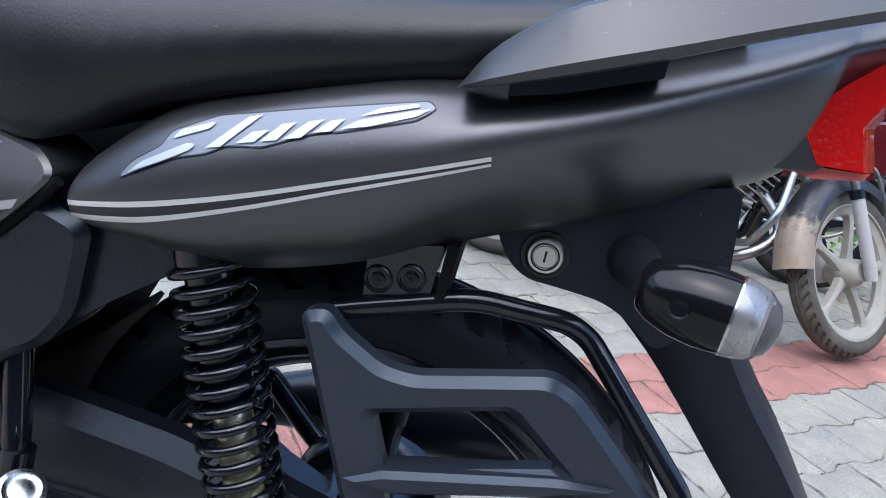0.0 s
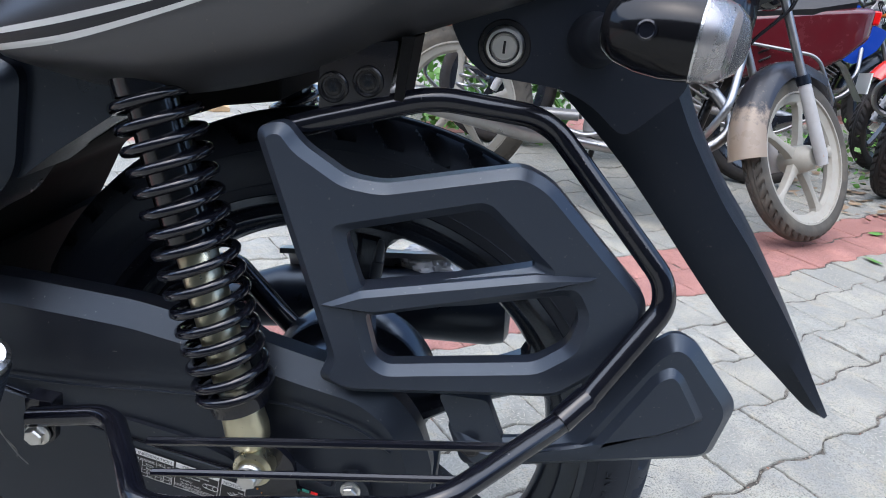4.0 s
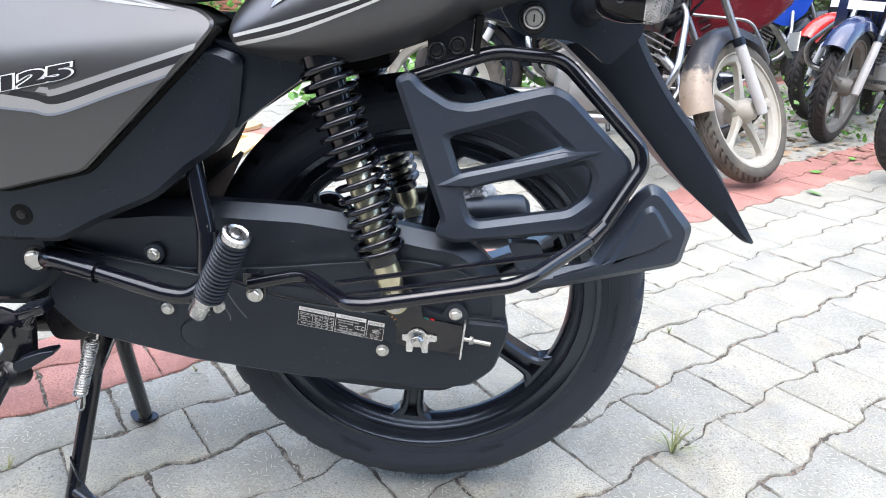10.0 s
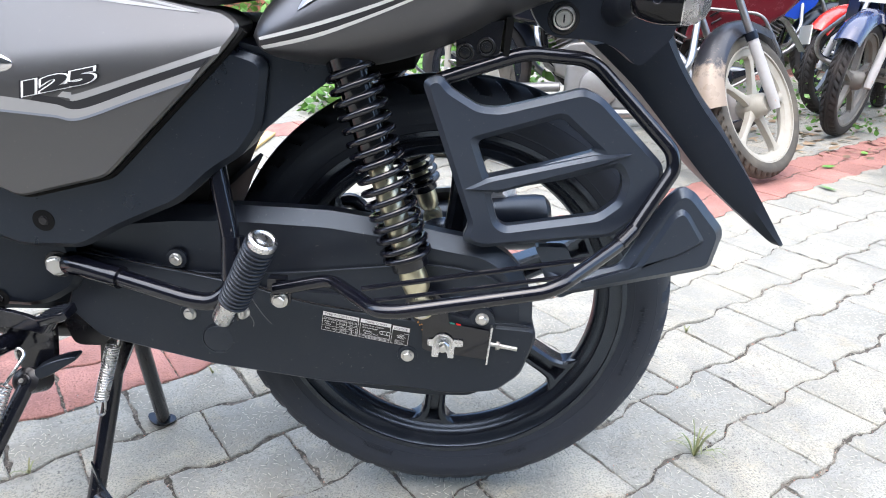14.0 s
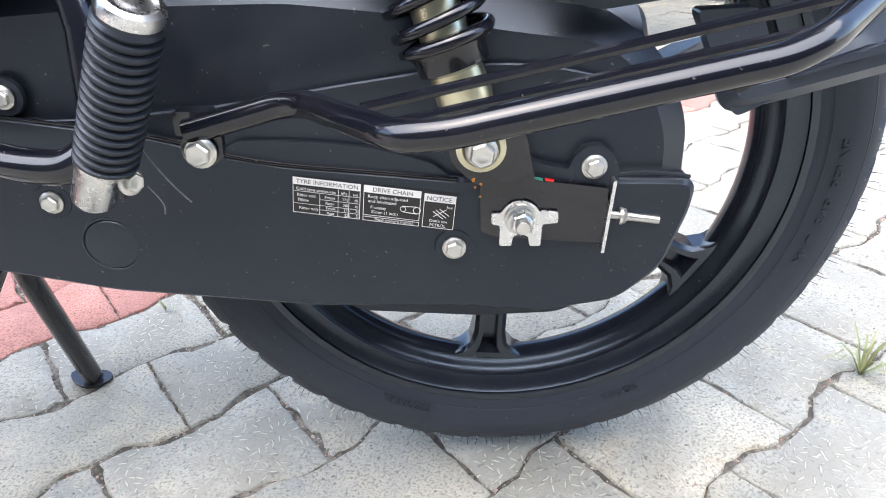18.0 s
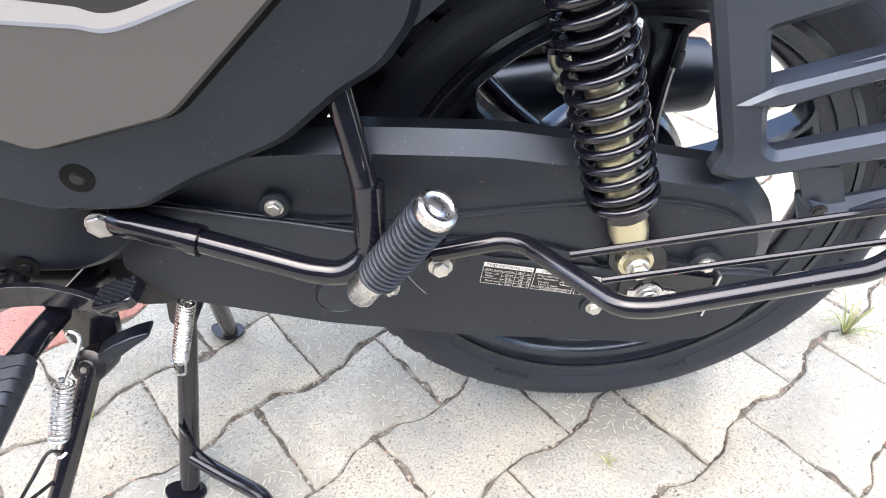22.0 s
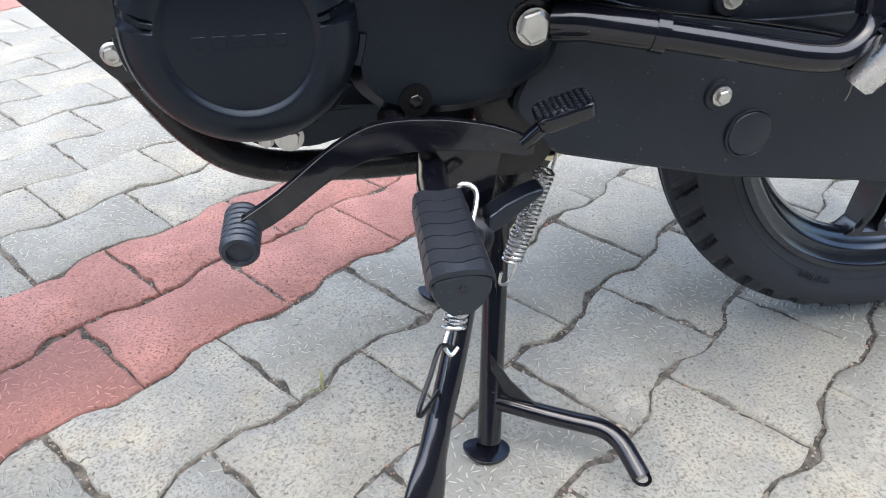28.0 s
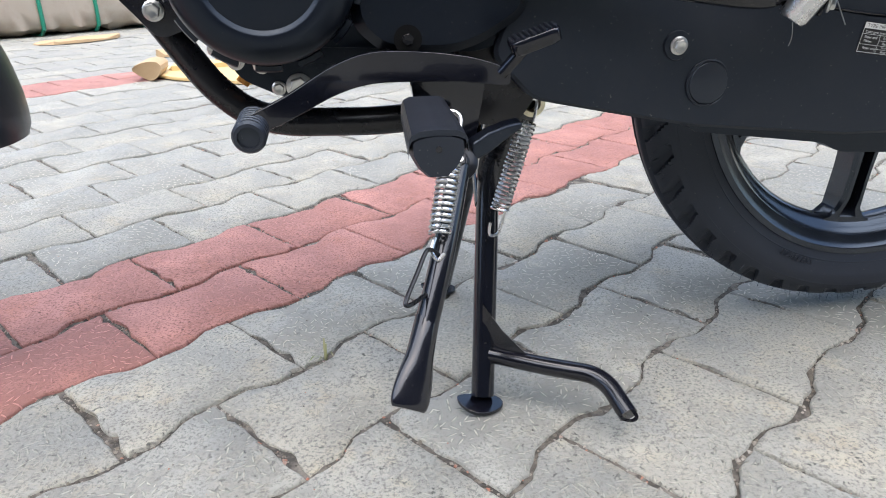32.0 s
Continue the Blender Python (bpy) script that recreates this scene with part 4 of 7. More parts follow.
grab = part("grab_rail", loft([[(x, y + 0.014, z + h * 1.3), (x, y + 0.004, z + h * 1.15), (x, y - 0.015, z - h * 0.55), (x, y - 0.013, z - h * 0.9), (x, y - 0.002, z - h), (x, y + 0.016, z - h * 0.6)] for x, y, z, h in spline([(0.044, -0.165, 0.8155, 0.0015), (0.060, -0.166, 0.828, 0.010), (0.10, -0.168, 0.848, 0.017), (0.15, -0.164, 0.866, 0.016), (0.20, -0.152, 0.884, 0.014), (0.26, -0.13, 0.905, 0.013), (0.31, -0.09, 0.920, 0.013), (0.33, -0.03, 0.926, 0.013)], 4)]), rail_plastic, bike, "matte black plastic grab rail", smooth=40)
part("grab_mount", loft([[(x, y0, z0), (x, y1, z0), (x, y1, z1), (x, y0, z1)] for x, y0, y1, z0, z1 in ((0.070, -0.16, -0.12, 0.814, 0.826), (0.10, -0.165, -0.12, 0.822, 0.842), (0.150, -0.160, -0.12, 0.84, 0.856))]), black_plastic, grab)

# seat lock plate and indicator
plate = part("lock_plate", prism(rounded([(0.074, 0.735), (0.081, 0.718), (0.091, 0.703), (0.105, 0.694), (0.130, 0.693), (0.157, 0.691), (0.176, 0.683), (0.200, 0.664), (0.235, 0.70), (0.222, 0.785), (0.12, 0.76)], 0.010), -0.110, -0.085), mud_plastic, bike, "matte black plastic rear plate", bevel=0.004)
LK = Vector((0.114, -0.110, 0.7135))
out = LK - Vector((0, 1, 0))
lock = part("seat_lock", turned([(0., 0.003), (0.008, 0.003), (0.00863, 0.0046), (0.0115, 0.0042), (0.013, 0.002), (0.01325, 0), (0., 0)], LK, out, 36), zinc, plate, "round bright steel seat lock")
part("lock_recess", turned([(0.01375, 0.0012), (0.0165, 0.0010), (0.01713, 0.0), (0.01375, 0.0)], LK, out, 36), frame_black, plate)
part("lock_ring", turned([(0.00863, 0.0048), (0.00925, 0.0051), (0.00975, 0.0048)], LK, out, 36), frame_black, lock)
part("lock_disc", turned([(0., 0), (0.0075, 0), (0.00725, 0.0012), (0., 0.0012)], LK - Vector((0, 0.003, 0)), out, 28), zinc, lock)
part("keyhole", box((0.0016, 0.002, 0.0078), (0.114, -0.1138, 0.7135)), frame_black, lock)
ind = part("indicator", turned([(0, 0), (0.0170, 0), (0.0175, 0.006), (0.0150, 0.010), (0.0152, 0.022), (0.0128, 0.026), (0.0126, 0.042), (0.0118, 0.060), (0.010, 0.078), (0, 0.083)], (0.170, -0.106, 0.7235), (0.176, -0.182, 0.734), 24), soft_rubber, bike, "black and clear bullet indicator on a rubber stalk")
IA, IB = Vector((0.1625, -0.196, 0.7375)), Vector((0.2365, -0.219, 0.7350))
shell = [(0.00000, 0.0), (0.00990, 0.0005), (0.01375, 0.0025), (0.01760, 0.0090), (0.02090, 0.021), (0.02200, 0.033), (0.02156, 0.043), (0.02090, 0.0470)]
part("indicator_shell", turned(shell, IA, IB, 32), smoke_lens, ind)
dimple = IA + (IB - IA).normalized() * 0.034 + Vector((-0.0165, -0.0200, 0.0015))
part("dimple", turned([(0.0042, 0.0), (0.0050, 0.0006), (0.0040, 0.0009), (0.0034, 0.0002), (0, 0.0)], dimple, dimple + Vector((-0.25, -1, 0.15)), 18), gloss_black, ind)
part("indicator_lens", turned([(0.02134, 0.0480), (0.02046, 0.054), (0.01826, 0.061), (0.01320, 0.067), (0.00660, 0.0700), (0.00000, 0.0708)], IA, IB, 32), frosted_lens, ind, "clear indicator lens")
part("reflector", turned([(0.02002, 0.0480), (0.01848, 0.0540), (0.01320, 0.0600), (0.00000, 0.0610)], IA, IB, 24), dull_reflector, ind)
part("shell_rim", turned([(0.02079, 0.0466), (0.02156, 0.0470), (0.02134, 0.0482), (0.02068, 0.0484)], IA, IB, 32), bright_steel, ind)

far_ind = part("indicator", turned([(0, 0), (0.0125, 0), (0.0110, 0.02), (0.0105, 0.075), (0, 0.08)], (0.160, 0.114, 0.722), (0.166, 0.190, 0.738), 20), soft_rubber, bike, "black bullet indicator on a rubber stalk")
JA, JB = Vector((IA.x, -IA.y, IA.z)), Vector((IB.x, -IB.y, IB.z))
part("indicator_shell", turned(shell, JA, JB, 32), smoke_lens, far_ind)
part("indicator_lens", turned([(0.02134, 0.0480), (0.02046, 0.054), (0.01826, 0.061), (0.01320, 0.067), (0.00660, 0.0700), (0.00000, 0.0708)], JA, JB, 32), clear_lens, far_ind)

# rear mudguard
edge_low = spline([(0.160, 0.682), (0.205, 0.643), (0.240, 0.607), (0.318, 0.522), (0.375, 0.474), (0.408, 0.447), (0.420, 0.441)], 5)
edge_high = spline([(0.250, 0.705), (0.270, 0.665), (0.303, 0.618), (0.332, 0.584), (0.380, 0.519), (0.420, 0.458), (0.429, 0.443)], 5)
secs = []
for i, (lo, hi) in enumerate(zip(edge_low, edge_high)):
    w = 0.057 - 0.004 * i / (len(edge_low) - 1)
    secs.append([(lo[0], -w + 0.003, lo[1]), (lo[0] * 0.6 + hi[0] * 0.4, -w - 0.004, lo[1] * 0.6 + hi[1] * 0.4), (hi[0] * 0.85 + lo[0] * 0.15, -w, hi[1] * 0.85 + lo[1] * 0.15), (hi[0], -w * 0.6, hi[1]), (hi[0] + 0.006, 0, hi[1] + 0.004), (hi[0], w * 0.6, hi[1]), (hi[0] * 0.85 + lo[0] * 0.15, w, hi[1] * 0.85 + lo[1] * 0.15), (lo[0] * 0.6 + hi[0] * 0.4, w + 0.004, lo[1] * 0.6 + hi[1] * 0.4), (lo[0], w - 0.003, lo[1])])
part("rear_mudguard", loft(secs, closed=True), mud_plastic, bike, "matte black plastic rear mudguard flap", smooth=40)

# side panel, frame cover
side_y = -0.166
PANEL_EDGE = [(-0.76, 0.60), (-0.74, 0.775), (-0.456, 0.747), (-0.355, 0.734), (-0.235, 0.714), (-0.217, 0.700), (-0.240, 0.672), (-0.376, 0.540), (-0.477, 0.514), (-0.515, 0.533), (-0.62, 0.56)]


def panel_y(x, z):
    """The panel's outer face: upright below, turning in towards the seat above a rising crest."""
    d = z - (0.655 + 0.11 * (x + 0.40))
    w = 0.022
    run = 0.0 if d < -w else (d + w) ** 2 / (4 * w) if d < w else d
    return side_y + 0.50 * run


bm = moulded(PANEL_EDGE, side_y, -0.10, c=0.003, r=0.010)
for k in range(34):
    bmesh.ops.bisect_plane(bm, geom=bm.verts[:] + bm.edges[:] + bm.faces[:], plane_co=(-0.40, 0, 0.628 + 0.0037 * k), plane_no=(-0.11, 0, 1))
for v in bm.verts:
    if v.co.y < -0.13:
        v.co.y += panel_y(v.co.x, v.co.z) - side_y
panel = part("side_panel", bm, grey_paint, bike, "matte grey painted side panel with silver stripes", smooth=26)
# black bar painted in for the shade in the gap round the panel
part("panel_gap_shade", sweep(rounded([(-0.216, -0.1500, 0.696), (-0.239, -0.1515, 0.671), (-0.376, -0.1515, 0.5385), (-0.477, -0.1515, 0.5125), (-0.517, -0.1515, 0.532), (-0.62, -0.1515, 0.558)], 0.010, 4, closed=False), 0.0042, 8), raw_plastic, panel)
part("emblem", loft([[(-0.476 + 0.020 * f, panel_y(-0.476 + 0.020 * f, 0.658) - 0.0045 * math.sqrt(max(1 - f * f, 0.02)) * math.cos(a) - 0.001, 0.658 + 0.0105 * math.sqrt(max(1 - f * f, 0.02)) * math.sin(a)) for a in [2 * math.pi * k / 20 for k in range(20)]] for f in (-1, -0.9, -0.6, -0.2, 0.2, 0.6, 0.9, 1)]), chrome, panel, "silver teardrop emblem")
fcover = part("frame_cover", moulded([(-0.80, 0.62), (-0.236, 0.680), (-0.194, 0.667), (-0.207, 0.596), (-0.231, 0.563), (-0.261, 0.545), (-0.306, 0.506), (-0.376, 0.475), (-0.427, 0.447), (-0.50, 0.447), (-0.62, 0.50), (-0.80, 0.53)], -0.150, -0.09, c=0.007, r=0.012), black_plastic, bike, "matte black plastic frame cover", smooth=26)
# no hole is cut here: a flat black disc paints its shade
part("recess_shade_disc", turned([(0.0125, -0.0005), (0.0128, 0.0006), (0.0, 0.0006)], (-0.465, -0.1500, 0.482), (-0.465, -1, 0.482), 28), raw_plastic, fcover)
bolt(fcover, (-0.465, -0.1503, 0.482), 0.0052, height=0.0018, mat=frame_black, flange=1.1, name="screw")
part("rear_cover", prism(rounded([(-0.232, 0.685), (-0.190, 0.674), (-0.125, 0.660), (-0.124, 0.652), (-0.163, 0.624), (-0.184, 0.609), (-0.211, 0.587), (-0.225, 0.600)], 0.004), -0.135, -0.08), black_plastic, bike, bevel=0.004)
part("air_box", prism(rounded([(-0.46, 0.46), (-0.305, 0.47), (-0.297, 0.495), (-0.265, 0.557), (-0.21, 0.590), (-0.16, 0.625), (-0.13, 0.660), (-0.20, 0.70), (-0.46, 0.70)], 0.01), -0.085, 0.10), raw_plastic, bike, bevel=0.004)
rows_ = []
for r_ in (0.326, 0.332):
    rows_.append([(HUB.x + r_ * math.cos(radians(a)), HUB.z + r_ * math.sin(radians(a))) for a in range(148, 181, 4)])
part("inner_fender", prism([(-0.140, 0.622), (-0.090, 0.643), (-0.045, 0.652), (-0.045, 0.705), (-0.140, 0.690)], -0.07, 0.07), raw_plastic, bike, bevel=0.003)
part("splash_guard", prism(rows_[0] + rows_[1][::-1], -0.085, 0.095), raw_plastic, bike, bevel=0.001)
def band(low, high, mat):
    ribbon("stripe", [p for a, c in zip(low, low[1:]) for p in (a, ((a[0] + c[0]) / 2, (a[1] + c[1]) / 2))] + [low[-1]], [p for a, c in zip(high, high[1:]) for p in (a, ((a[0] + c[0]) / 2, (a[1] + c[1]) / 2))] + [high[-1]], mat, panel, panel_y, 0.0008)


band([(-0.600, 0.622), (-0.444, 0.609), (-0.393, 0.605), (-0.269, 0.649)], [(-0.600, 0.640), (-0.442, 0.622), (-0.389, 0.6145), (-0.259, 0.660)], panel_silver)
# thin grey shadow line drawn along the lower edge of the silver stripe
band([(-0.600, 0.6195), (-0.445, 0.6065), (-0.393, 0.6022), (-0.271, 0.6455)], [(-0.600, 0.6220), (-0.444, 0.609), (-0.393, 0.605), (-0.269, 0.649)], grey_decal)
band([(-0.442, 0.622), (-0.389, 0.6145), (-0.259, 0.660)], [(-0.436, 0.6275), (-0.390, 0.6235), (-0.248, 0.671)], dark_decal)
band([(-0.412, 0.6265), (-0.390, 0.6235), (-0.240, 0.674)], [(-0.406, 0.632), (-0.389, 0.6305), (-0.237, 0.681)], panel_silver)
for up in (0.0, 0.011):
    ribbon("stripe", [(-0.60, 0.7480 + up), (-0.456, 0.7310 + up), (-0.35, 0.7190 + up * 0.7), (-0.262, 0.7115)], [(-0.60, 0.7540 + up), (-0.456, 0.7360 + up), (-0.35, 0.7230 + up * 0.7), (-0.262, 0.7125)], panel_silver, panel, panel_y, 0.0008)
for grow, lift, mat in ((0.0030, 0.0010, dark_decal), (0.0022, 0.0014, label_white), (0.0012, 0.0018, dark_decal)):
    g = letters("125", 0.02, grow=grow)
    xs, ys = [v.co.x for v in g.verts], [v.co.y for v in g.verts]
    wide, tall = max(xs) - min(xs) - 2 * grow, max(ys) - min(ys) - 2 * grow
    g.transform(Matrix(((0.072 / wide, 0.35, 0, 0), (0, 0.0125 / tall, 0, 0), (0, 0, 1, 0), (0, 0, 0, 1))) @ Matrix.Translation((-min(xs) - grow, -min(ys) - grow, 0)))
    upright(g, (-0.4440, 0, 0.6275), 12.4)
    for v in g.verts:
        v.co.y = panel_y(v.co.x, v.co.z) - lift
    part("number_decal", g, mat, panel, smooth=0)

# engine, frame
crank = part("engine", prism(rounded([(-0.76, 0.43), (-0.745, 0.378), (-0.70, 0.358), (-0.60, 0.354), (-0.50, 0.347), (-0.47, 0.36), (-0.46, 0.40), (-0.48, 0.447), (-0.50, 0.50), (-0.62, 0.54), (-0.72, 0.52)], 0.02), -0.095, 0.12), engine_black, bike, "matte black engine casing", bevel=0.008)
EC = Vector((-0.677, -0.092, 0.4195))
bm = turned([(0, 0.0535), (0.0430, 0.0535), (0.0445, 0.0530), (0.0458, 0.0538), (0.0475, 0.0555), (0.0490, 0.0560), (0.0560, 0.0555), (0.0635, 0.0525), (0.0690, 0.0470), (0.0722, 0.040), (0.0732, 0.032), (0.0735, 0.026), (0.0735, 0.0), (0.0, 0.0)], EC, EC - Vector((0, 1, 0)), 360)
for v in bm.verts:  # four shallow notches in the rim
    d = v.co - EC
    a, q = math.degrees(math.atan2(d.z, d.x)), math.hypot(d.x, d.z)
    depth = max(min((5 - abs(a - mid)) / 2.5, 1.0) for mid in (12, 38, 142, 168)) if q > 0.0560 and d.y < -0.030 else 0.0
    if depth > 0:
        v.co.y += 0.0048 * depth
        v.co.x -= d.x * 0.030 * depth
        v.co.z -= d.z * 0.030 * depth
part("generator_cover", bm, engine_black, crank, "round matte black generator cover", smooth=32)
for k in range(7):
    arc = [radians(182 + 26 * k + d) for d in (0, 4, 8, 12, 16)]
    part("cover_lug", sweep([EC + Vector((0.0752 * math.cos(a), -0.020, 0.0752 * math.sin(a))) for a in arc], 0.0055, 8), engine_black, crank)
for k in range(5):
    part("badge_bar", box((0.008, 0.0010, 0.0072), (-0.7010 + 0.0120 * k, EC.y - 0.0534, 0.419)), engine_black, crank, bevel=0.0004)
for k in range(4):
    part("vent_slit", box((0.012, 0.0015, 0.0028), (-0.628 + 0.003 * k, -0.0958, 0.378 + 0.0065 * k), Matrix.Rotation(radians(-35), 3, "Y")), frame_black, crank, smooth=0)
part("sprocket_cover", moulded([(-0.615, 0.505), (-0.595, 0.522), (-0.52, 0.505), (-0.47, 0.455), (-0.460, 0.425), (-0.457, 0.400), (-0.464, 0.378), (-0.500, 0.356), (-0.528, 0.348), (-0.585, 0.350), (-0.610, 0.372)], -0.113, -0.085, c=0.008, r=0.012), engine_black, crank, smooth=26)
for x, z in ((-0.565, 0.362), (-0.568, 0.478)):
    # flat black disc round each screw, its colour giving the shade of a recess
    part("screw_shade_disc", turned([(0.0105, 0), (0.0118, 0.0014), (0.0104, 0.0014), (0, 0.0014)], (x, -0.1132, z), (x, -1, z), 24), raw_plastic, crank)
    bolt(crank, (x, -0.1125, z), 0.0052, height=0.004, mat=frame_black, flange=1.1)
for x, z in ((-0.720, 0.510), (-0.745, 0.470), (-0.700, 0.515), (-0.625, 0.522)):
    bolt(crank, (x, -0.0965, z), 0.0055, height=0.006)
sump = part("sump", prism(rounded([(-0.735, 0.37), (-0.722, 0.345), (-0.708, 0.325), (-0.675, 0.309), (-0.64, 0.308), (-0.60, 0.318), (-0.50, 0.32), (-0.50, 0.37)], 0.008), -0.058, 0.08), engine_black, crank, bevel=0.004)
for x, z, q in ((-0.728, 0.353, 0.0052), (-0.712, 0.342, 0.0058), (-0.690, 0.338, 0.0058), (-0.677, 0.317, 0.0048), (-0.659, 0.318, 0.0088)):
    bolt(crank, (x, -0.059, z), q, height=0.006)
part("drain_plug", turned([(0, 0), (0.008, 0), (0.008, 0.004), (0.006, 0.005), (0.006, 0.011), (0, 0.011)], (-0.704, -0.045, 0.329), (-0.716, -0.05, 0.313), 6), rust, sump, smooth=0)
for k in range(6):
    part("cast_mark", box((0.005, 0.0008, 0.0045), (-0.645 + 0.007 * k, -0.0585, 0.334 + 0.0003 * k)), engine_black, sump, smooth=0)
part("cylinder", loft([[(x - 0.06, -0.06, z), (x + 0.06, -0.06, z), (x + 0.06, 0.06, z), (x - 0.06, 0.06, z)] for x, z in ((-0.72, 0.50), (-0.74, 0.66))]), engine_black, crank)
for k in range(9):
    f = k / 8
    part("cooling_fin", box((0.165, 0.165, 0.003), (-0.722 - 0.018 * f, 0, 0.525 + 0.12 * f), Matrix.Rotation(radians(-8), 3, "Y")), engine_black, crank, bevel=0.001)
fplate = part("frame_plate", prism(rounded([(-0.900, 0.560), (-0.876, 0.506), (-0.858, 0.452), (-0.816, 0.405), (-0.778, 0.359), (-0.752, 0.368), (-0.760, 0.393), (-0.756, 0.418), (-0.764, 0.447), (-0.766, 0.464), (-0.795, 0.468), (-0.820, 0.490), (-0.845, 0.560)], [0.005, 0.02, 0.02, 0.03, 0.01, 0.006, 0.01, 0.01, 0.006, 0.006, 0.012, 0.02, 0.005]), -0.034, -0.024), gloss_black, bike, "black frame cradle plate with bolts", bevel=0.002)
for x, z in ((-0.834, 0.451), (-0.781, 0.446), (-0.857, 0.503), (-0.779, 0.384)):
    bolt(fplate, (x, -0.035, z), 0.0068, height=0.007)
part("down_tube", sweep(rounded([(-0.92, -0.010, 0.72), (-0.86, -0.010, 0.50), (-0.776, -0.014, 0.368), (-0.741, -0.022, 0.316), (-0.712, -0.026, 0.290), (-0.675, -0.030, 0.279), (-0.58, -0.035, 0.277), (-0.48, -0.05, 0.29)], 0.03, 6, closed=False), 0.0138, 16), frame_black, bike)
part("pivot_plate", prism(rounded([(-0.515, 0.47), (-0.46, 0.47), (-0.44, 0.42), (-0.44, 0.31), (-0.46, 0.28), (-0.50, 0.28), (-0.52, 0.36)], 0.012), -0.085, -0.05), frame_black, bike, bevel=0.003)

# pillion peg carrier
foot_bar = part("peg_carrier", sweep(rounded([(-0.397, -0.1370, 0.4075), (-0.300, -0.165, 0.394), (-0.272, -0.169, 0.393), (-0.250, -0.164, 0.410), (-0.251, -0.150, 0.469), (-0.276, -0.115, 0.58)], 0.018, 6, closed=False), 0.0108, 16), gloss_black, bike, "gloss black pillion peg carrier tube")
arm_line = rounded([(-0.466, -0.113, 0.4130), (-0.452, -0.121, 0.4140), (-0.396, -0.1372, 0.4073)], 0.02, 6, closed=False)
part("carrier_root", sweep(arm_line, [0.0150 - 0.0022 * k / (len(arm_line) - 1) for k in range(len(arm_line))], 18), gloss_black, foot_bar)
part("carrier_sleeve", sweep([(-0.2500, -0.161, 0.420), (-0.249, -0.150, 0.470)], 0.0132, 16), gloss_black, foot_bar)
part("weld_collar", sweep([(-0.402, -0.1358, 0.4083), (-0.393, -0.1382, 0.4069)], 0.0140, 14), gloss_black, foot_bar)
part("carrier_end", turned([(0, 0), (0.020, 0), (0.020, 0.008), (0.017, 0.012), (0, 0.012)], (-0.482, -0.102, 0.411), (-0.482, -1, 0.411), 28), frame_black, foot_bar)
bolt(foot_bar, (-0.482, -0.116, 0.411), 0.0118, height=0.007, flange=1.02)
PA, PB = Vector((-0.252, -0.178, 0.388)), Vector((-0.197, -0.207, 0.489))
pl = (PB - PA).length
ribs = [(0, 0.018)] + [((0.0176, 0.0176, 0.0150, 0.0150)[k % 4], 0.018 + (pl - 0.028) * (k + (0, 0.25, 0, 0.25)[k % 4]) / 60) for k in range(61)] + [(0.0164, pl - 0.008), (0.0164, pl - 0.006), (0, pl - 0.006)]
peg = part("pillion_peg", turned(ribs, PA, PB, 36), soft_rubber, bike, "folded black rubber pillion footpeg with a steel end cap", smooth=25)
part("peg_cap", turned([(0.0164, pl - 0.006), (0.0168, pl - 0.003), (0.0158, pl + 0.0006), (0.0125, pl + 0.0018), (0.0108, pl + 0.0006), (0.0075, pl + 0.0002), (0.0060, pl + 0.0010), (0, pl + 0.0012)], PA, PB, 36), bright_steel, peg)
part("peg_fork", turned([(0, -0.014), (0.0105, -0.014), (0.0125, -0.011), (0.0128, 0.012), (0.0145, 0.017), (0.0145, 0.019), (0, 0.019)], PA + Vector((-0.003, -0.002, -0.001)), PB, 24), bright_steel, peg, smooth=40)
part("fork_ear", box((0.0035, 0.020, 0.030), (PA.x + 0.0155, PA.y + 0.004, PA.z + 0.004), Matrix.Rotation(radians(20), 3, "Y")), gloss_black, peg, bevel=0.0015)
bolt(peg, (PA.x + 0.0172, PA.y - 0.003, PA.z), 0.0060, way=(0.85, -0.5, 0), height=0.006)

# rider peg, gear pedal
RP0, RP1 = Vector((-0.563, -0.184, 0.314)), Vector((-0.566, -0.275, 0.309))
rp = part("rider_peg_bar", sweep([(-0.54, -0.04, 0.300), (-0.56, -0.15, 0.310), RP0], 0.012, 12), gloss_black, bike, "black rubber rider footpeg with chevron ribs")
way = (RP1 - RP0).normalized()
across = Vector((1, 0.0, 0)).normalized()
PEG_L = (RP1 - RP0).length


def peg_top(u):
    """Height of the tread over the peg's middle at u, from -1 to 1 across it."""
    return 0.0150 - 0.0016 * abs(u) - 0.0030 * max(abs(u) - 0.8, 0) / 0.2


secs = []
for k in range(13):
    f = k / 12
    c = RP0 + (RP1 - RP0) * f
    w = 0.0170 + 0.0022 * f
    e = 0.86 if k in (0, 12) else 1.0
    prof = [(-1.0, -0.002), (-1.0, 0.007)] + [(u, peg_top(u) - 0.0030) for u in (-0.9, -0.5, 0, 0.5, 0.9)] + [(1.0, 0.007), (1.0, -0.002), (0.72, -0.012), (0.35, -0.019), (-0.35, -0.019), (-0.72, -0.012)]
    secs.append([tuple(c + across * u * w * e + Vector((0, 0, v * e))) for u, v in prof])
pad_body = part("rider_peg", loft(secs), soft_rubber, rp, smooth=35)
us = [-1.05, -1.02, -0.92, -0.65, -0.35, -0.12, 0, 0.12, 0.35, 0.65, 0.92, 1.02, 1.05]
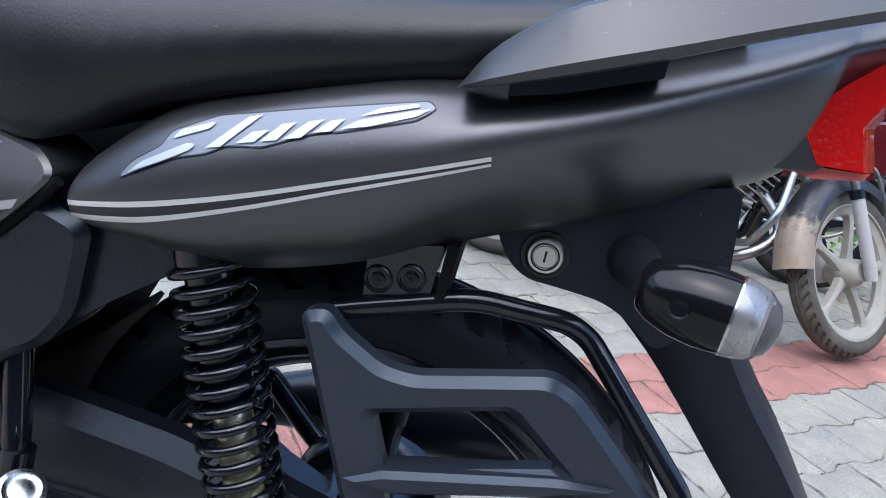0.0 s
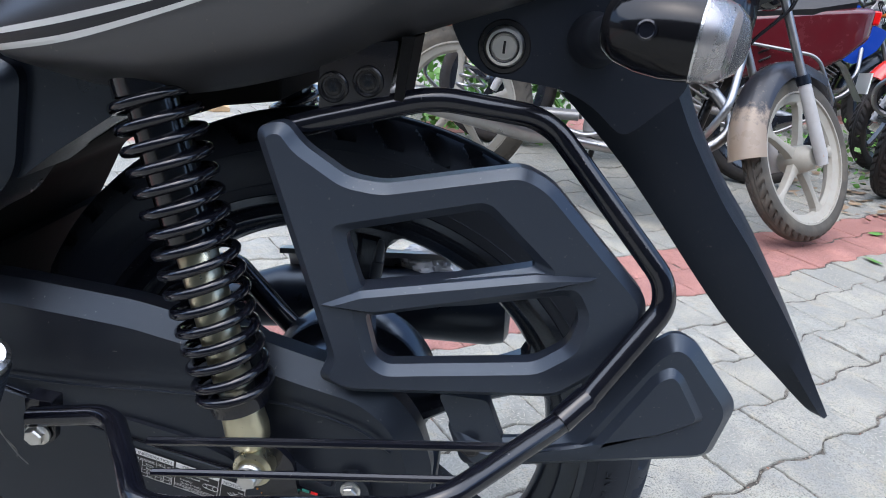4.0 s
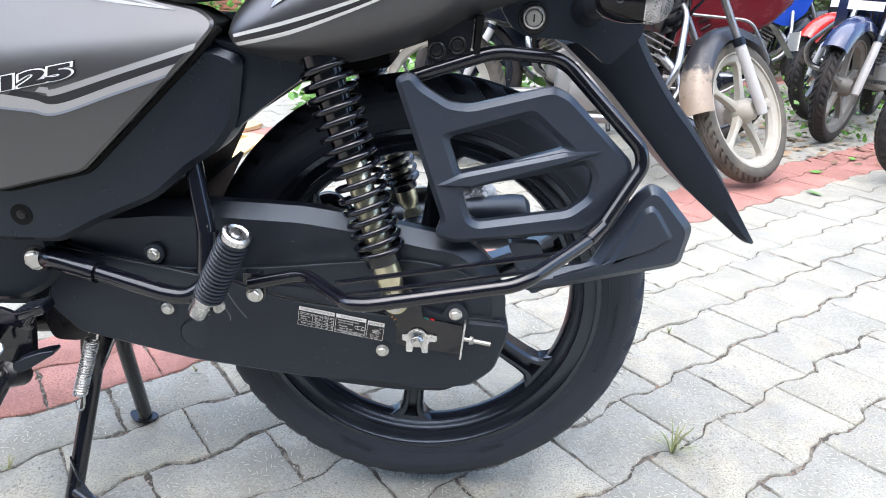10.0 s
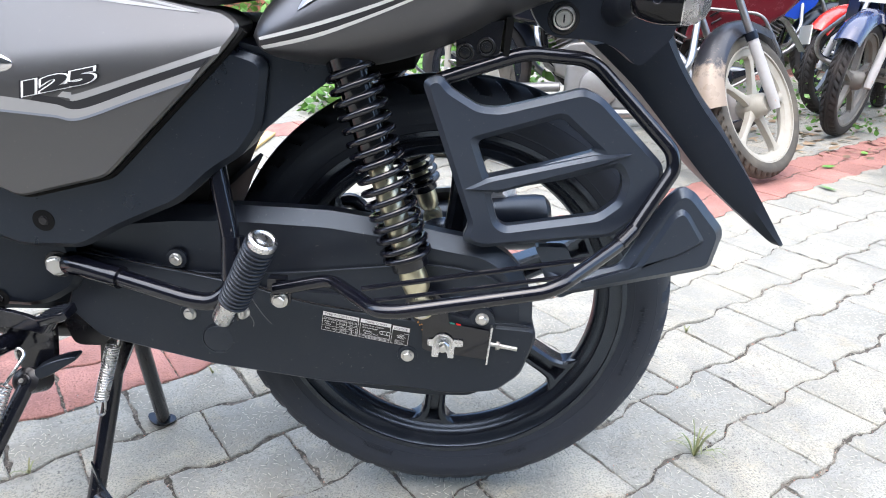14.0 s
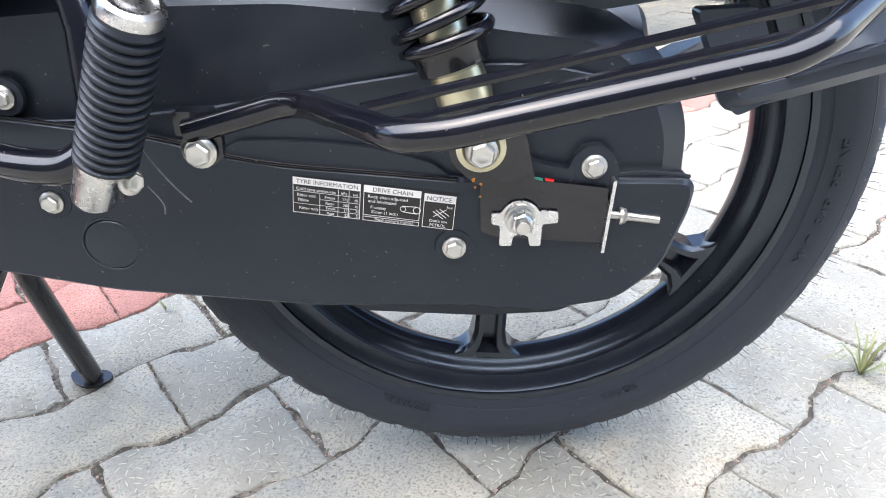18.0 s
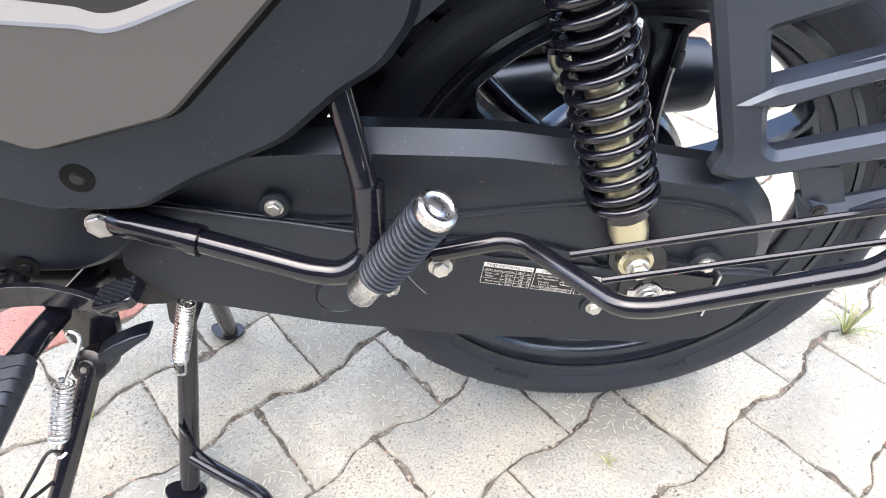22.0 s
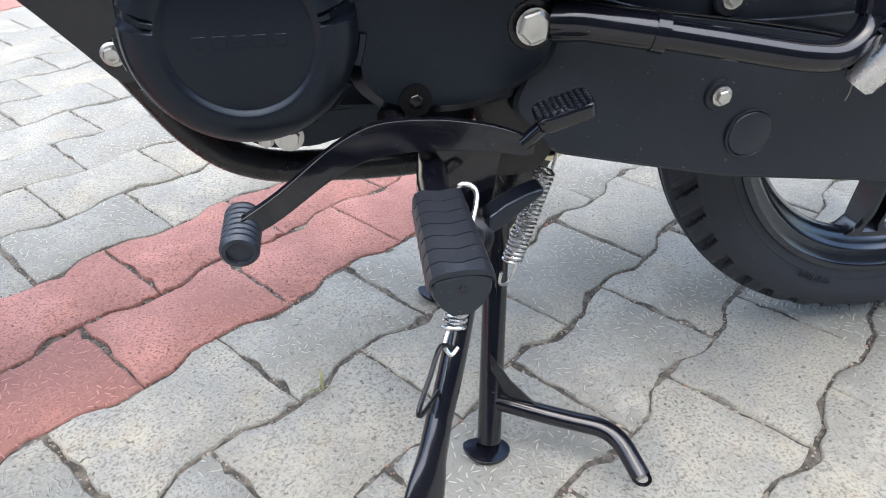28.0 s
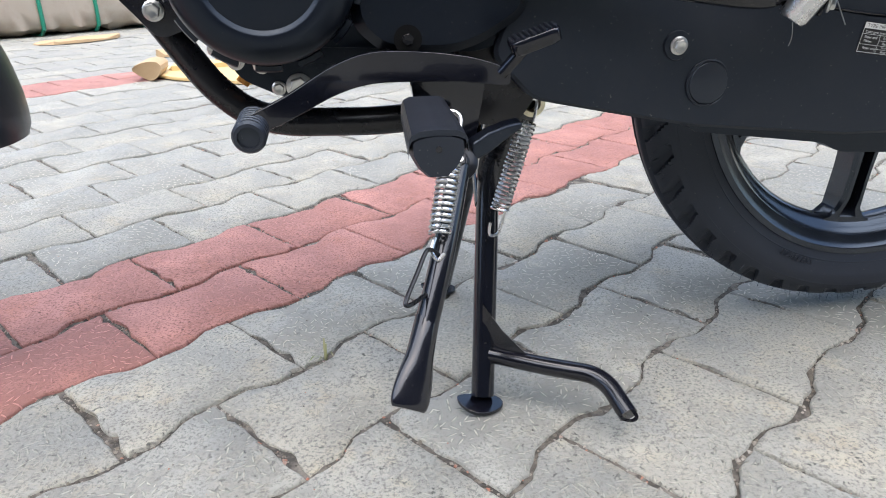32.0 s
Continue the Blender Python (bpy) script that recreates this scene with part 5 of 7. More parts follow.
for k in range(7):
    rows_ = []
    for lift, end, drop in ((-0.004, 0.0, 0.0), (0.0, 0.0, 0.0), (0.0009, 0.0010, 0.0), (-0.0002, 0.0116, 0.0), (-0.004, 0.0116, 0.0)):
        ring = []
        for u in us:
            sft = 0.0036 * (1 - abs(u) * 1.9 if abs(u) < 0.7 else -0.33)
            along_ = 0.0015 + 0.0130 * k + end + sft + 0.0015
            along_ = min(max(along_, 0.0005), PEG_L - 0.0005)
            f = along_ / PEG_L
            ring.append(tuple(RP0 + way * along_ + across * u * (0.0168 + 0.0022 * f) + Vector((0, 0, peg_top(min(abs(u), 1.0)) + lift - (0.0120 if abs(u) > 1.03 else 0.0025 if abs(u) > 1 else 0)))))
        rows_.append(ring)
    part("tread_rib", loft(rows_, closed=False), soft_rubber, pad_body, smooth=40)
part("end_hole", turned([(0, 0), (0.0022, 0), (0.0022, 0.0006), (0, 0.0006)], RP1 + Vector((0, 0, 0.002)), RP1 + way * 0.1, 12), gloss_black, pad_body)
pedal = part("gear_pedal", loft([[(x, y - 0.0035, z + h), (x, y - 0.0035, z - h), (x, y + 0.0035, z - h), (x, y + 0.0035, z + h)] for x, y, z, h in spline([(-0.690, -0.190, 0.314, 0.008), (-0.665, -0.176, 0.322, 0.0095), (-0.628, -0.150, 0.337, 0.0115), (-0.597, -0.134, 0.3430, 0.0125), (-0.558, -0.129, 0.3420, 0.0122), (-0.525, -0.134, 0.3400, 0.0108), (-0.506, -0.139, 0.3375, 0.0095), (-0.492, -0.143, 0.3345, 0.0078), (-0.485, -0.145, 0.3330, 0.0050)], 5)]), gloss_black, bike, "black steel heel and toe gear pedal", smooth=30, bevel=0.0012)
part("pedal_rubber", turned([(0, -0.002)] + [(r, 0.001 + 0.0019 * k) for k in range(20) for r in ((0.0124,) if k % 3 else (0.0110,))] + [(0.0124, 0.039), (0.0105, 0.042), (0.0082, 0.0425), (0.0078, 0.040), (0, 0.040)], (-0.690, -0.168, 0.312), (-0.692, -0.220, 0.308), 28), soft_rubber, pedal, smooth=25)
PC, PV, PW = Vector((-0.4700, -0.1565, 0.3665)), Vector((0.95, -0.10, 0.33)).normalized(), Vector((0.10, 0.99, 0.05)).normalized()
PN = PV.cross(PW).normalized()
pad_edge = rounded([(-0.0205, -0.0150), (0.0205, -0.0150), (0.0205, 0.0150), (-0.0205, 0.0150)], 0.008, 5)
tread = loft([[tuple(PC + PV * u * g + PW * w * g + PN * h) for u, w in pad_edge] for h, g in ((-0.0090, 0.86), (-0.0075, 0.97), (-0.0015, 1.0), (0.0015, 1.0), (0.0026, 0.95))])
pad = part("toe_pad", tread, gloss_black, pedal, smooth=45)
turn_ = Matrix((PV, PW, PN)).transposed()
for i in range(9):
    for j in range(6):
        u, w = -0.0176 + 0.0044 * i, -0.0118 + 0.0044 * j + (0.00205 if i % 2 else 0)
        if abs(u) + abs(w) < 0.0275 and abs(w) < 0.0130:
            p = PC + PV * u + PW * w + PN * 0.0030
            part("stud", box((0.0022, 0.0022, 0.0022), tuple(p), turn_ @ Matrix.Rotation(radians(45), 3, "Z")), soft_rubber, pad, smooth=0)
part("pad_stem", sweep([(-0.472, -0.153, 0.362), (-0.482, -0.148, 0.348), (-0.492, -0.144, 0.336)], 0.0055, 10), gloss_black, pedal)
part("pedal_pivot", sweep([(-0.582, -0.128, 0.343), (-0.582, -0.100, 0.345)], 0.0105, 20), frame_black, pedal)
part("pedal_shaft", sweep([(-0.582, -0.104, 0.345), (-0.582, -0.078, 0.346)], 0.0065, 14), zinc, pedal)

# stands
cs = part("centre_stand", sweep(rounded([(-0.466, -0.034, 0.292), (-0.478, -0.044, 0.205), (-0.501, -0.132, 0.010)], 0.02, 4, closed=False), 0.0118, 14), gloss_black, bike, "black steel centre stand on the paving")
part("stand_leg", sweep(rounded([(-0.466, 0.034, 0.292), (-0.478, 0.044, 0.205), (-0.501, 0.122, 0.010)], 0.02, 4, closed=False), 0.0118, 14), gloss_black, cs)
for y in (-0.138, 0.126):
    part("stand_foot", loft([[(-0.505 + 0.024 * u, y + 0.017 * v, 0.001 + h + 0.010 * max(-u, 0) ** 2) for u, v in [(math.cos(2 * math.pi * k / 20), math.sin(2 * math.pi * k / 20)) for k in range(20)]] for h in (0.0, 0.004)]), gloss_black, cs, bevel=0.001)
part("stand_brace", sweep([(-0.484, -0.050, 0.188), (-0.472, 0.050, 0.262)], 0.009, 10), gloss_black, cs)
part("pivot_web", prism(rounded([(-0.492, 0.215), (-0.480, 0.30), (-0.440, 0.315), (-0.428, 0.285), (-0.470, 0.20)], 0.008), -0.052, -0.044), gloss_black, cs, bevel=0.001)
part("tread_bar", sweep(rounded([(-0.497, -0.114, 0.050), (-0.440, -0.148, 0.048), (-0.392, -0.176, 0.050), (-0.383, -0.219, 0.034)], 0.025, 6, closed=False), 0.0092, 14), gloss_black, cs)
part("bar_end", lathe([(0.0060, 0), (0.0094, 0), (0.0094, 0.001), (0.0060, 0.001)], 18, "Z", at=(-0.3832, -0.2190, 0.0330), closed=True), frame_black, cs)
gus = part("gusset", loft([[(x, y - 0.002, z0), (x, y - 0.002, z1), (x, y + 0.002, z1), (x, y + 0.002, z0)] for x, y, z0, z1 in ((-0.497, -0.108, 0.050, 0.104), (-0.480, -0.124, 0.048, 0.080), (-0.452, -0.140, 0.046, 0.052))]), gloss_black, cs)
part("rivet", turned([(0, 0), (0.0026, 0), (0.002, 0.001), (0, 0.0012)], (-0.480, -0.1235, 0.064), (-0.9, -1.1, 0.064), 10), zinc, gus)
part("stand_spring", coil((-0.477, -0.090, 0.196), (-0.450, -0.082, 0.280), 0.0080, 0.0017, 21, 16, 8, False), bright_steel, cs, "bright coil return spring")
for a, c in (((-0.450, -0.082, 0.280), (-0.445, -0.080, 0.300)), ((-0.477, -0.090, 0.196), (-0.482, -0.088, 0.170))):
    a, c = Vector(a), Vector(c)
    mid = (a + c) / 2
    part("spring_hook", sweep(spline([a + Vector((0.006, 0, 0)), mid + Vector((0.006, 0, 0)), c + Vector((0.004, 0, 0)), c + Vector((-0.004, 0, 0)), mid + Vector((-0.006, 0, 0))], 5), 0.0015, 6), bright_steel, cs)
part("stand_tube", lathe([(0.008, -0.066), (0.0125, -0.066), (0.0125, 0.10), (0.008, 0.10)], 20, at=(-0.440, 0.0, 0.293), closed=True), yellow_zinc, cs)
ss = part("side_stand", sweep(spline([(-0.527, -0.148, 0.266), (-0.551, -0.197, 0.203), (-0.570, -0.228, 0.157)], 6), [0.0098] * 13, 14), gloss_black, bike, "black steel side stand folded down")
sa, sb = Vector((-0.569, -0.225, 0.160)), Vector((-0.592, -0.270, 0.106))
sd = (sb - sa).normalized()
su = sd.cross(Vector((0, 1, 0.25))).normalized()
sv = sd.cross(su).normalized()
rings = [[tuple(sa + sd * d + su * w * math.cos(2 * math.pi * k / 20) + sv * t * math.sin(2 * math.pi * k / 20)) for k in range(20)] for d, w, t in spline([(0.0, 0.0100, 0.0100), (0.016, 0.0106, 0.0102), (0.032, 0.0118, 0.0094), (0.048, 0.0150, 0.0085), (0.062, 0.0166, 0.0072), (0.070, 0.0160, 0.0064), (0.0735, 0.0140, 0.0050)], 4)]
part("side_stand_foot", loft(rings), gloss_black, ss, smooth=60)
part("stand_pivot", turned([(0, -0.03), (0.015, -0.03), (0.017, -0.005), (0.017, 0.008), (0.012, 0.011), (0, 0.011)], (-0.530, -0.146, 0.262), (-0.530, -0.946, 0.762), 28), frame_black, ss)
bolt(ss, (-0.530, -0.1550, 0.2676), 0.0062, way=(0, -0.8, 0.5), mat=frame_black)
part("socket", turned([(0, 0), (0.0032, 0), (0.0030, 0.001), (0, 0.001)], (-0.530, -0.1602, 0.2708), (-0.530, -0.9602, 0.7708), 14), zinc, ss)
part("stand_switch", loft([[(x, y - 0.010, z + h), (x, y - 0.010, z - h), (x, y + 0.010, z - h), (x, y + 0.010, z + h)] for x, y, z, h in ((-0.518, -0.142, 0.272, 0.0085), (-0.502, -0.138, 0.279, 0.0095), (-0.485, -0.132, 0.286, 0.0065), (-0.470, -0.128, 0.291, 0.0030))]), black_plastic, ss, bevel=0.003)
part("stand_bracket", prism(rounded([(-0.565, 0.33), (-0.50, 0.33), (-0.510, 0.265), (-0.535, 0.250), (-0.555, 0.265)], 0.008), -0.122, -0.110), gloss_black, ss, bevel=0.001)
part("side_spring", coil((-0.555, -0.203, 0.222), (-0.541, -0.176, 0.273), 0.0080, 0.0017, 13, 16, 8, False), bright_steel, ss, "bright coil spring")
part("spring_hook", sweep(spline([(-0.541, -0.176, 0.273), (-0.532, -0.161, 0.289), (-0.527, -0.150, 0.300), (-0.530, -0.145, 0.3055), (-0.537, -0.143, 0.3065), (-0.5415, -0.142, 0.301), (-0.541, -0.142, 0.291)], 6), 0.0021, 8), bright_steel, ss)
part("spring_hook", sweep(spline([(-0.558, -0.200, 0.218), (-0.562, -0.207, 0.210), (-0.558, -0.210, 0.203), (-0.552, -0.206, 0.206)], 6), 0.0016, 6), bright_steel, ss)
part("stand_wire", sweep(spline([(-0.557, -0.206, 0.206), (-0.566, -0.210, 0.212), (-0.577, -0.227, 0.200), (-0.588, -0.244, 0.186), (-0.584, -0.242, 0.182), (-0.565, -0.214, 0.178)], 5), 0.0019, 8), frame_black, ss)

# exhaust on the far side, front wheel and mudguard
ex = part("exhaust", sweep([(-0.62, 0.16, 0.30), (-0.30, 0.18, 0.305), (-0.16, 0.20, 0.325)], 0.019, 16), gloss_black, bike, "matte black exhaust with heat shield")
part("silencer", sweep([(-0.215, 0.192, 0.325), (-0.165, 0.198, 0.340), (-0.12, 0.202, 0.352), (0.0, 0.206, 0.361), (0.140, 0.210, 0.370), (0.158, 0.211, 0.372), (0.166, 0.211, 0.3725)], [0.022, 0.034, 0.040, 0.044, 0.047, 0.044, 0.034], 28), black_plastic, ex)
SA, SB = Vector((-0.13, 0.2015, 0.351)), Vector((0.085, 0.2085, 0.367))
shield = loft([[tuple(SA.lerp(SB, f) + Vector((0, (0.050 + 0.003 * f + t) * math.cos(a), (0.050 + 0.003 * f + t) * math.sin(a) + 0.008))) for t, arc in ((0.0, range(-30, 91, 12)), (0.007, range(90, -31, -12))) for a in [radians(v) for v in arc]] for f in (0.0, 0.03, 0.5, 0.97, 1.0)])
part("heat_shield", shield, worn_chrome, ex, "steel heat shield under packing film", smooth=40)
film = material("packing_film", (0.80, 0.80, 0.80), 0.18, spec=0.7, transmission=0.45)
bm = bmesh.new()
bmesh.ops.create_icosphere(bm, subdivisions=5, radius=1.0)
for v in bm.verts:
    d = v.co.normalized()
    k = 1 + 0.16 * noise.noise(d * 1.8) + 0.14 * abs(noise.noise(d * 4.0)) + 0.05 * noise.noise(d * 9.0)
    v.co = Vector((0.066 + 0.044 * d.x * k, 0.238 + 0.034 * d.y * k, 0.404 + 0.036 * d.z * k))
part("packing_film", bm, film, ex, "crumpled clear packing film on the silencer", smooth=25)
part("exhaust_clamp", sweep([(-0.235, 0.19, 0.318), (-0.205, 0.193, 0.327)], 0.027, 18), gloss_black, ex)
part("brake_arm", sweep(rounded([(-0.03, 0.09, 0.33), (-0.10, 0.10, 0.385), (-0.150, 0.10, 0.440), (-0.185, 0.10, 0.420)], 0.02, 5, closed=False), 0.012, 12), gloss_black, bike)
part("brake_drum", lathe([(0.02, 0.045), (0.085, 0.045), (0.092, 0.055), (0.092, 0.075), (0.02, 0.08)], 44, at=HUB), rim_black, wheel)
fw = part("front_wheel", lathe([(0.009, -0.07), (0.009, 0.07)], 16, at=(-1.283, 0, 0.30)), zinc, bike)
part("tyre", tyre_mesh(0.298, 0.040, 0.243, 0.03, 300, (-1.283, 0, 0.30)), rubber, fw, smooth=50)
part("rim", lathe(rim_prof, 90, at=(-1.283, 0, 0.30), closed=True), rim_black, fw, smooth=24)
part("front_mudguard", sweep(spline([(-0.934, 0, 0.268), (-0.944, 0, 0.320), (-0.972, 0, 0.398), (-1.040, 0, 0.510), (-1.15, 0, 0.605), (-1.283, 0, 0.640), (-1.45, 0, 0.595), (-1.57, 0, 0.47)], 4), [0.030, 0.041, 0.046, 0.050, 0.053] + [0.055] * 24, 20, flat=0.34), black_plastic, bike, "matte black front mudguard")
# the front end that carries the front wheel
fork_top = Vector((-1.08, 0, 0.88))
for y in (-0.085, 0.085):
    lo, hi = Vector((-1.283, y, 0.30)), fork_top + Vector((0, y, 0))
    mid = lo.lerp(hi, 0.42)
    leg = part("fork_leg", sweep([lo + Vector((-0.006, 0, -0.02)), lo, mid], [0.016, 0.021, 0.021], 16), gloss_black, bike)
    part("fork_tube", sweep([mid, hi], 0.0145, 16), chrome, leg)
part("steering_yoke", loft([[(x, -0.11, z), (x, 0.11, z), (x + 0.05, 0.09, z + 0.01), (x + 0.05, -0.09, z + 0.01)] for x, z in ((-1.13, 0.84), (-1.135, 0.87))]), frame_black, bike, bevel=0.004)
part("frame_spine", sweep([(-1.06, 0, 0.80), (-0.85, 0, 0.74), (-0.45, 0, 0.68)], 0.028, 16), frame_black, bike)
tank_rows = spline([[x, w, zb, zt] for x, w, zb, zt in ((-1.08, 0.05, 0.80, 0.86), (-1.02, 0.12, 0.76, 0.92), (-0.90, 0.155, 0.74, 0.955), (-0.78, 0.150, 0.74, 0.94), (-0.66, 0.115, 0.745, 0.87), (-0.60, 0.08, 0.75, 0.81))], 4)
part("fuel_tank", loft([[(x, -w * 0.8, zb), (x, -w, zb + (zt - zb) * 0.35), (x, -w * 0.86, zt - (zt - zb) * 0.22), (x, -w * 0.4, zt), (x, w * 0.4, zt), (x, w * 0.86, zt - (zt - zb) * 0.22), (x, w, zb + (zt - zb) * 0.35), (x, w * 0.8, zb)] for x, w, zb, zt in tank_rows]), grey_paint, bike, smooth=60)
bar = part("handlebar", sweep(rounded([(-0.93, -0.36, 1.00), (-1.02, -0.22, 1.02), (-1.08, -0.05, 0.93), (-1.08, 0.05, 0.93), (-1.02, 0.22, 1.02), (-0.93, 0.36, 1.00)], 0.05, 5, closed=False), 0.011, 12), gloss_black, bike)
for y in (-1, 1):
    part("grip", sweep([(-0.925, 0.365 * y, 1.0), (-0.985, 0.27 * y, 1.013)], 0.017, 14), soft_rubber, bar)
part("headlamp", lathe([(0, -0.09), (0.05, -0.085), (0.085, -0.05), (0.095, 0.0), (0.07, 0.08), (0, 0.10)], 28, "X", at=(-1.20, 0, 0.86)), clear_lens, bike)
part("lamp_housing", lathe([(0.098, -0.02), (0.100, 0.0), (0.075, 0.085), (0, 0.105)], 28, "X", at=(-1.195, 0, 0.86)), dark_paint, bike)

# ---- parked motorcycles behind ----
maroon = worn(material("maroon_paint", (0.12, 0.008, 0.012), coat=0.7), (0.085, 0.005, 0.009), DUST, 0.05, 50.0, 0.02, (0.18, 0.3))
red_paint = worn(material("red_paint", (0.45, 0.02, 0.015), coat=0.7), (0.5, 0.022, 0.015), DUST, 0.1, 50.0, 0.02, (0.15, 0.3))
navy = worn(material("navy_paint", (0.02, 0.03, 0.08), coat=0.7), (0.022, 0.032, 0.085), DUST, 0.1, 50.0, 0.02, (0.12, 0.25))
blue_paint = worn(material("blue_paint", (0.01, 0.04, 0.28), coat=0.7), (0.01, 0.045, 0.3), DUST, 0.06, 50.0, 0.02, (0.15, 0.25))
white_paint = worn(material("white_paint", (0.75, 0.75, 0.74)), (0.75, 0.75, 0.74), DUST, 0.15, 50.0, 0.02, (0.25, 0.4))
muddy_wheel = worn(material("muddy_alloy", (0.28, 0.26, 0.21)), (0.36, 0.34, 0.29), (0.20, 0.155, 0.10), 0.9, 300.0, 0.2, (0.5, 0.7), 12.0)
muddy_tyre = worn(material("muddy_tyre", (0.06, 0.055, 0.05)), (0.07, 0.063, 0.052), (0.25, 0.215, 0.16), 1.0, 300.0, 0.3, (0.7, 0.85), 7.0)
brown_tyre = worn(material("dusty_tyre", (0.04, 0.03, 0.03)), (0.016, 0.015, 0.015), (0.11, 0.08, 0.06), 0.6, 300.0, 0.3, (0.6, 0.8), 8.0)
alloy = worn(material("cast_alloy", (0.24, 0.23, 0.22), metal=0.6), (0.24, 0.235, 0.225), (0.14, 0.11, 0.08), 0.7, 300.0, 0.2, (0.4, 0.6), 14.0)
dull_alloy = worn(material("dull_alloy", (0.2, 0.19, 0.17), metal=0.5), (0.20, 0.19, 0.17), (0.12, 0.09, 0.07), 0.8, 300.0, 0.2, (0.5, 0.7), 14.0)
dark_glass = material("dark_visor", (0.01, 0.011, 0.013), 0.08, coat=0.5)
amber = material("amber_lens", (0.8, 0.2, 0.02), 0.2, coat=0.5)
plate_white = material("plate_white", (0.7, 0.7, 0.66), 0.5)
mudguard_dirty = worn(material("muddy_black_paint", (0.015, 0.015, 0.017), coat=0.3), (0.012, 0.012, 0.016), (0.45, 0.38, 0.28), 0.9, 200.0, 0.2, (0.2, 0.7), 7.0)

mg = mudguard_dirty.node_tree.nodes["Principled BSDF"]
zs = node(mudguard_dirty, "ShaderNodeSeparateXYZ")
link(mudguard_dirty, coords(mudguard_dirty), zs.inputs[0])
up_ = node(mudguard_dirty, "ShaderNodeMapRange")
link(mudguard_dirty, zs.outputs[2], up_.inputs[0])
up_.inputs[1].default_value, up_.inputs[2].default_value, up_.inputs[3].default_value, up_.inputs[4].default_value = 0.30, 0.46, 0.55, 0.0
sm = node(mudguard_dirty, "ShaderNodeMath")
sm.operation = "ADD"
link(mudguard_dirty, up_.outputs[0], sm.inputs[0])
link(mudguard_dirty, noise_out(mudguard_dirty, 26.0, 6.0, 0.7), sm.inputs[1])
link(mudguard_dirty, mix(mudguard_dirty, ramp(mudguard_dirty, sm.outputs[0], [(0.62, (0, 0, 0)), (0.86, (0.95,) * 3)]), (0.012, 0.012, 0.016), (0.27, 0.205, 0.145)), mg.inputs["Base Color"])


def put(ob, m):
    ob.matrix_basis = m
    return ob


def alloy_wheel(parent, m, mat_rim, mat_tyre, R=0.298, half=0.042, spokes=5, label=""):
    w = put(part("wheel", lathe([(0.0, -0.06), (0.03, -0.06), (0.045, -0.045), (0.052, 0), (0.045, 0.045), (0.03, 0.06), (0, 0.06)], 24), mat_rim, parent, label), m)
    part("tyre", tyre_mesh(R, half, 0.235, 0.032, 230, (0, 0, 0)), mat_tyre, w, smooth=50)
    part("rim", lathe([(0.232, -0.034), (0.240, -0.034), (0.238, -0.028), (0.225, -0.024), (0.205, -0.016), (0.198, 0), (0.205, 0.016), (0.225, 0.024), (0.238, 0.028), (0.240, 0.034), (0.232, 0.034), (0.226, 0)], 60, closed=True), mat_rim, w, smooth=30)
    for k in range(spokes):
        a = 2 * math.pi * k / spokes + 0.35
        secs = []
        for r, wd in ((0.03, 0.024), (0.08, 0.0145), (0.15, 0.0105), (0.19, 0.015), (0.207, 0.030)):
            ring = [Matrix.Rotation(-a, 3, "Y") @ Vector((r, y, s)) for s, y in ((-wd, -0.012), (-wd * 0.4, -0.017), (wd * 0.4, -0.017), (wd, -0.012), (wd, 0.012), (-wd, 0.012))]
            secs.append(ring)
        part("spoke", loft(secs), mat_rim, w, smooth=35)
    return w


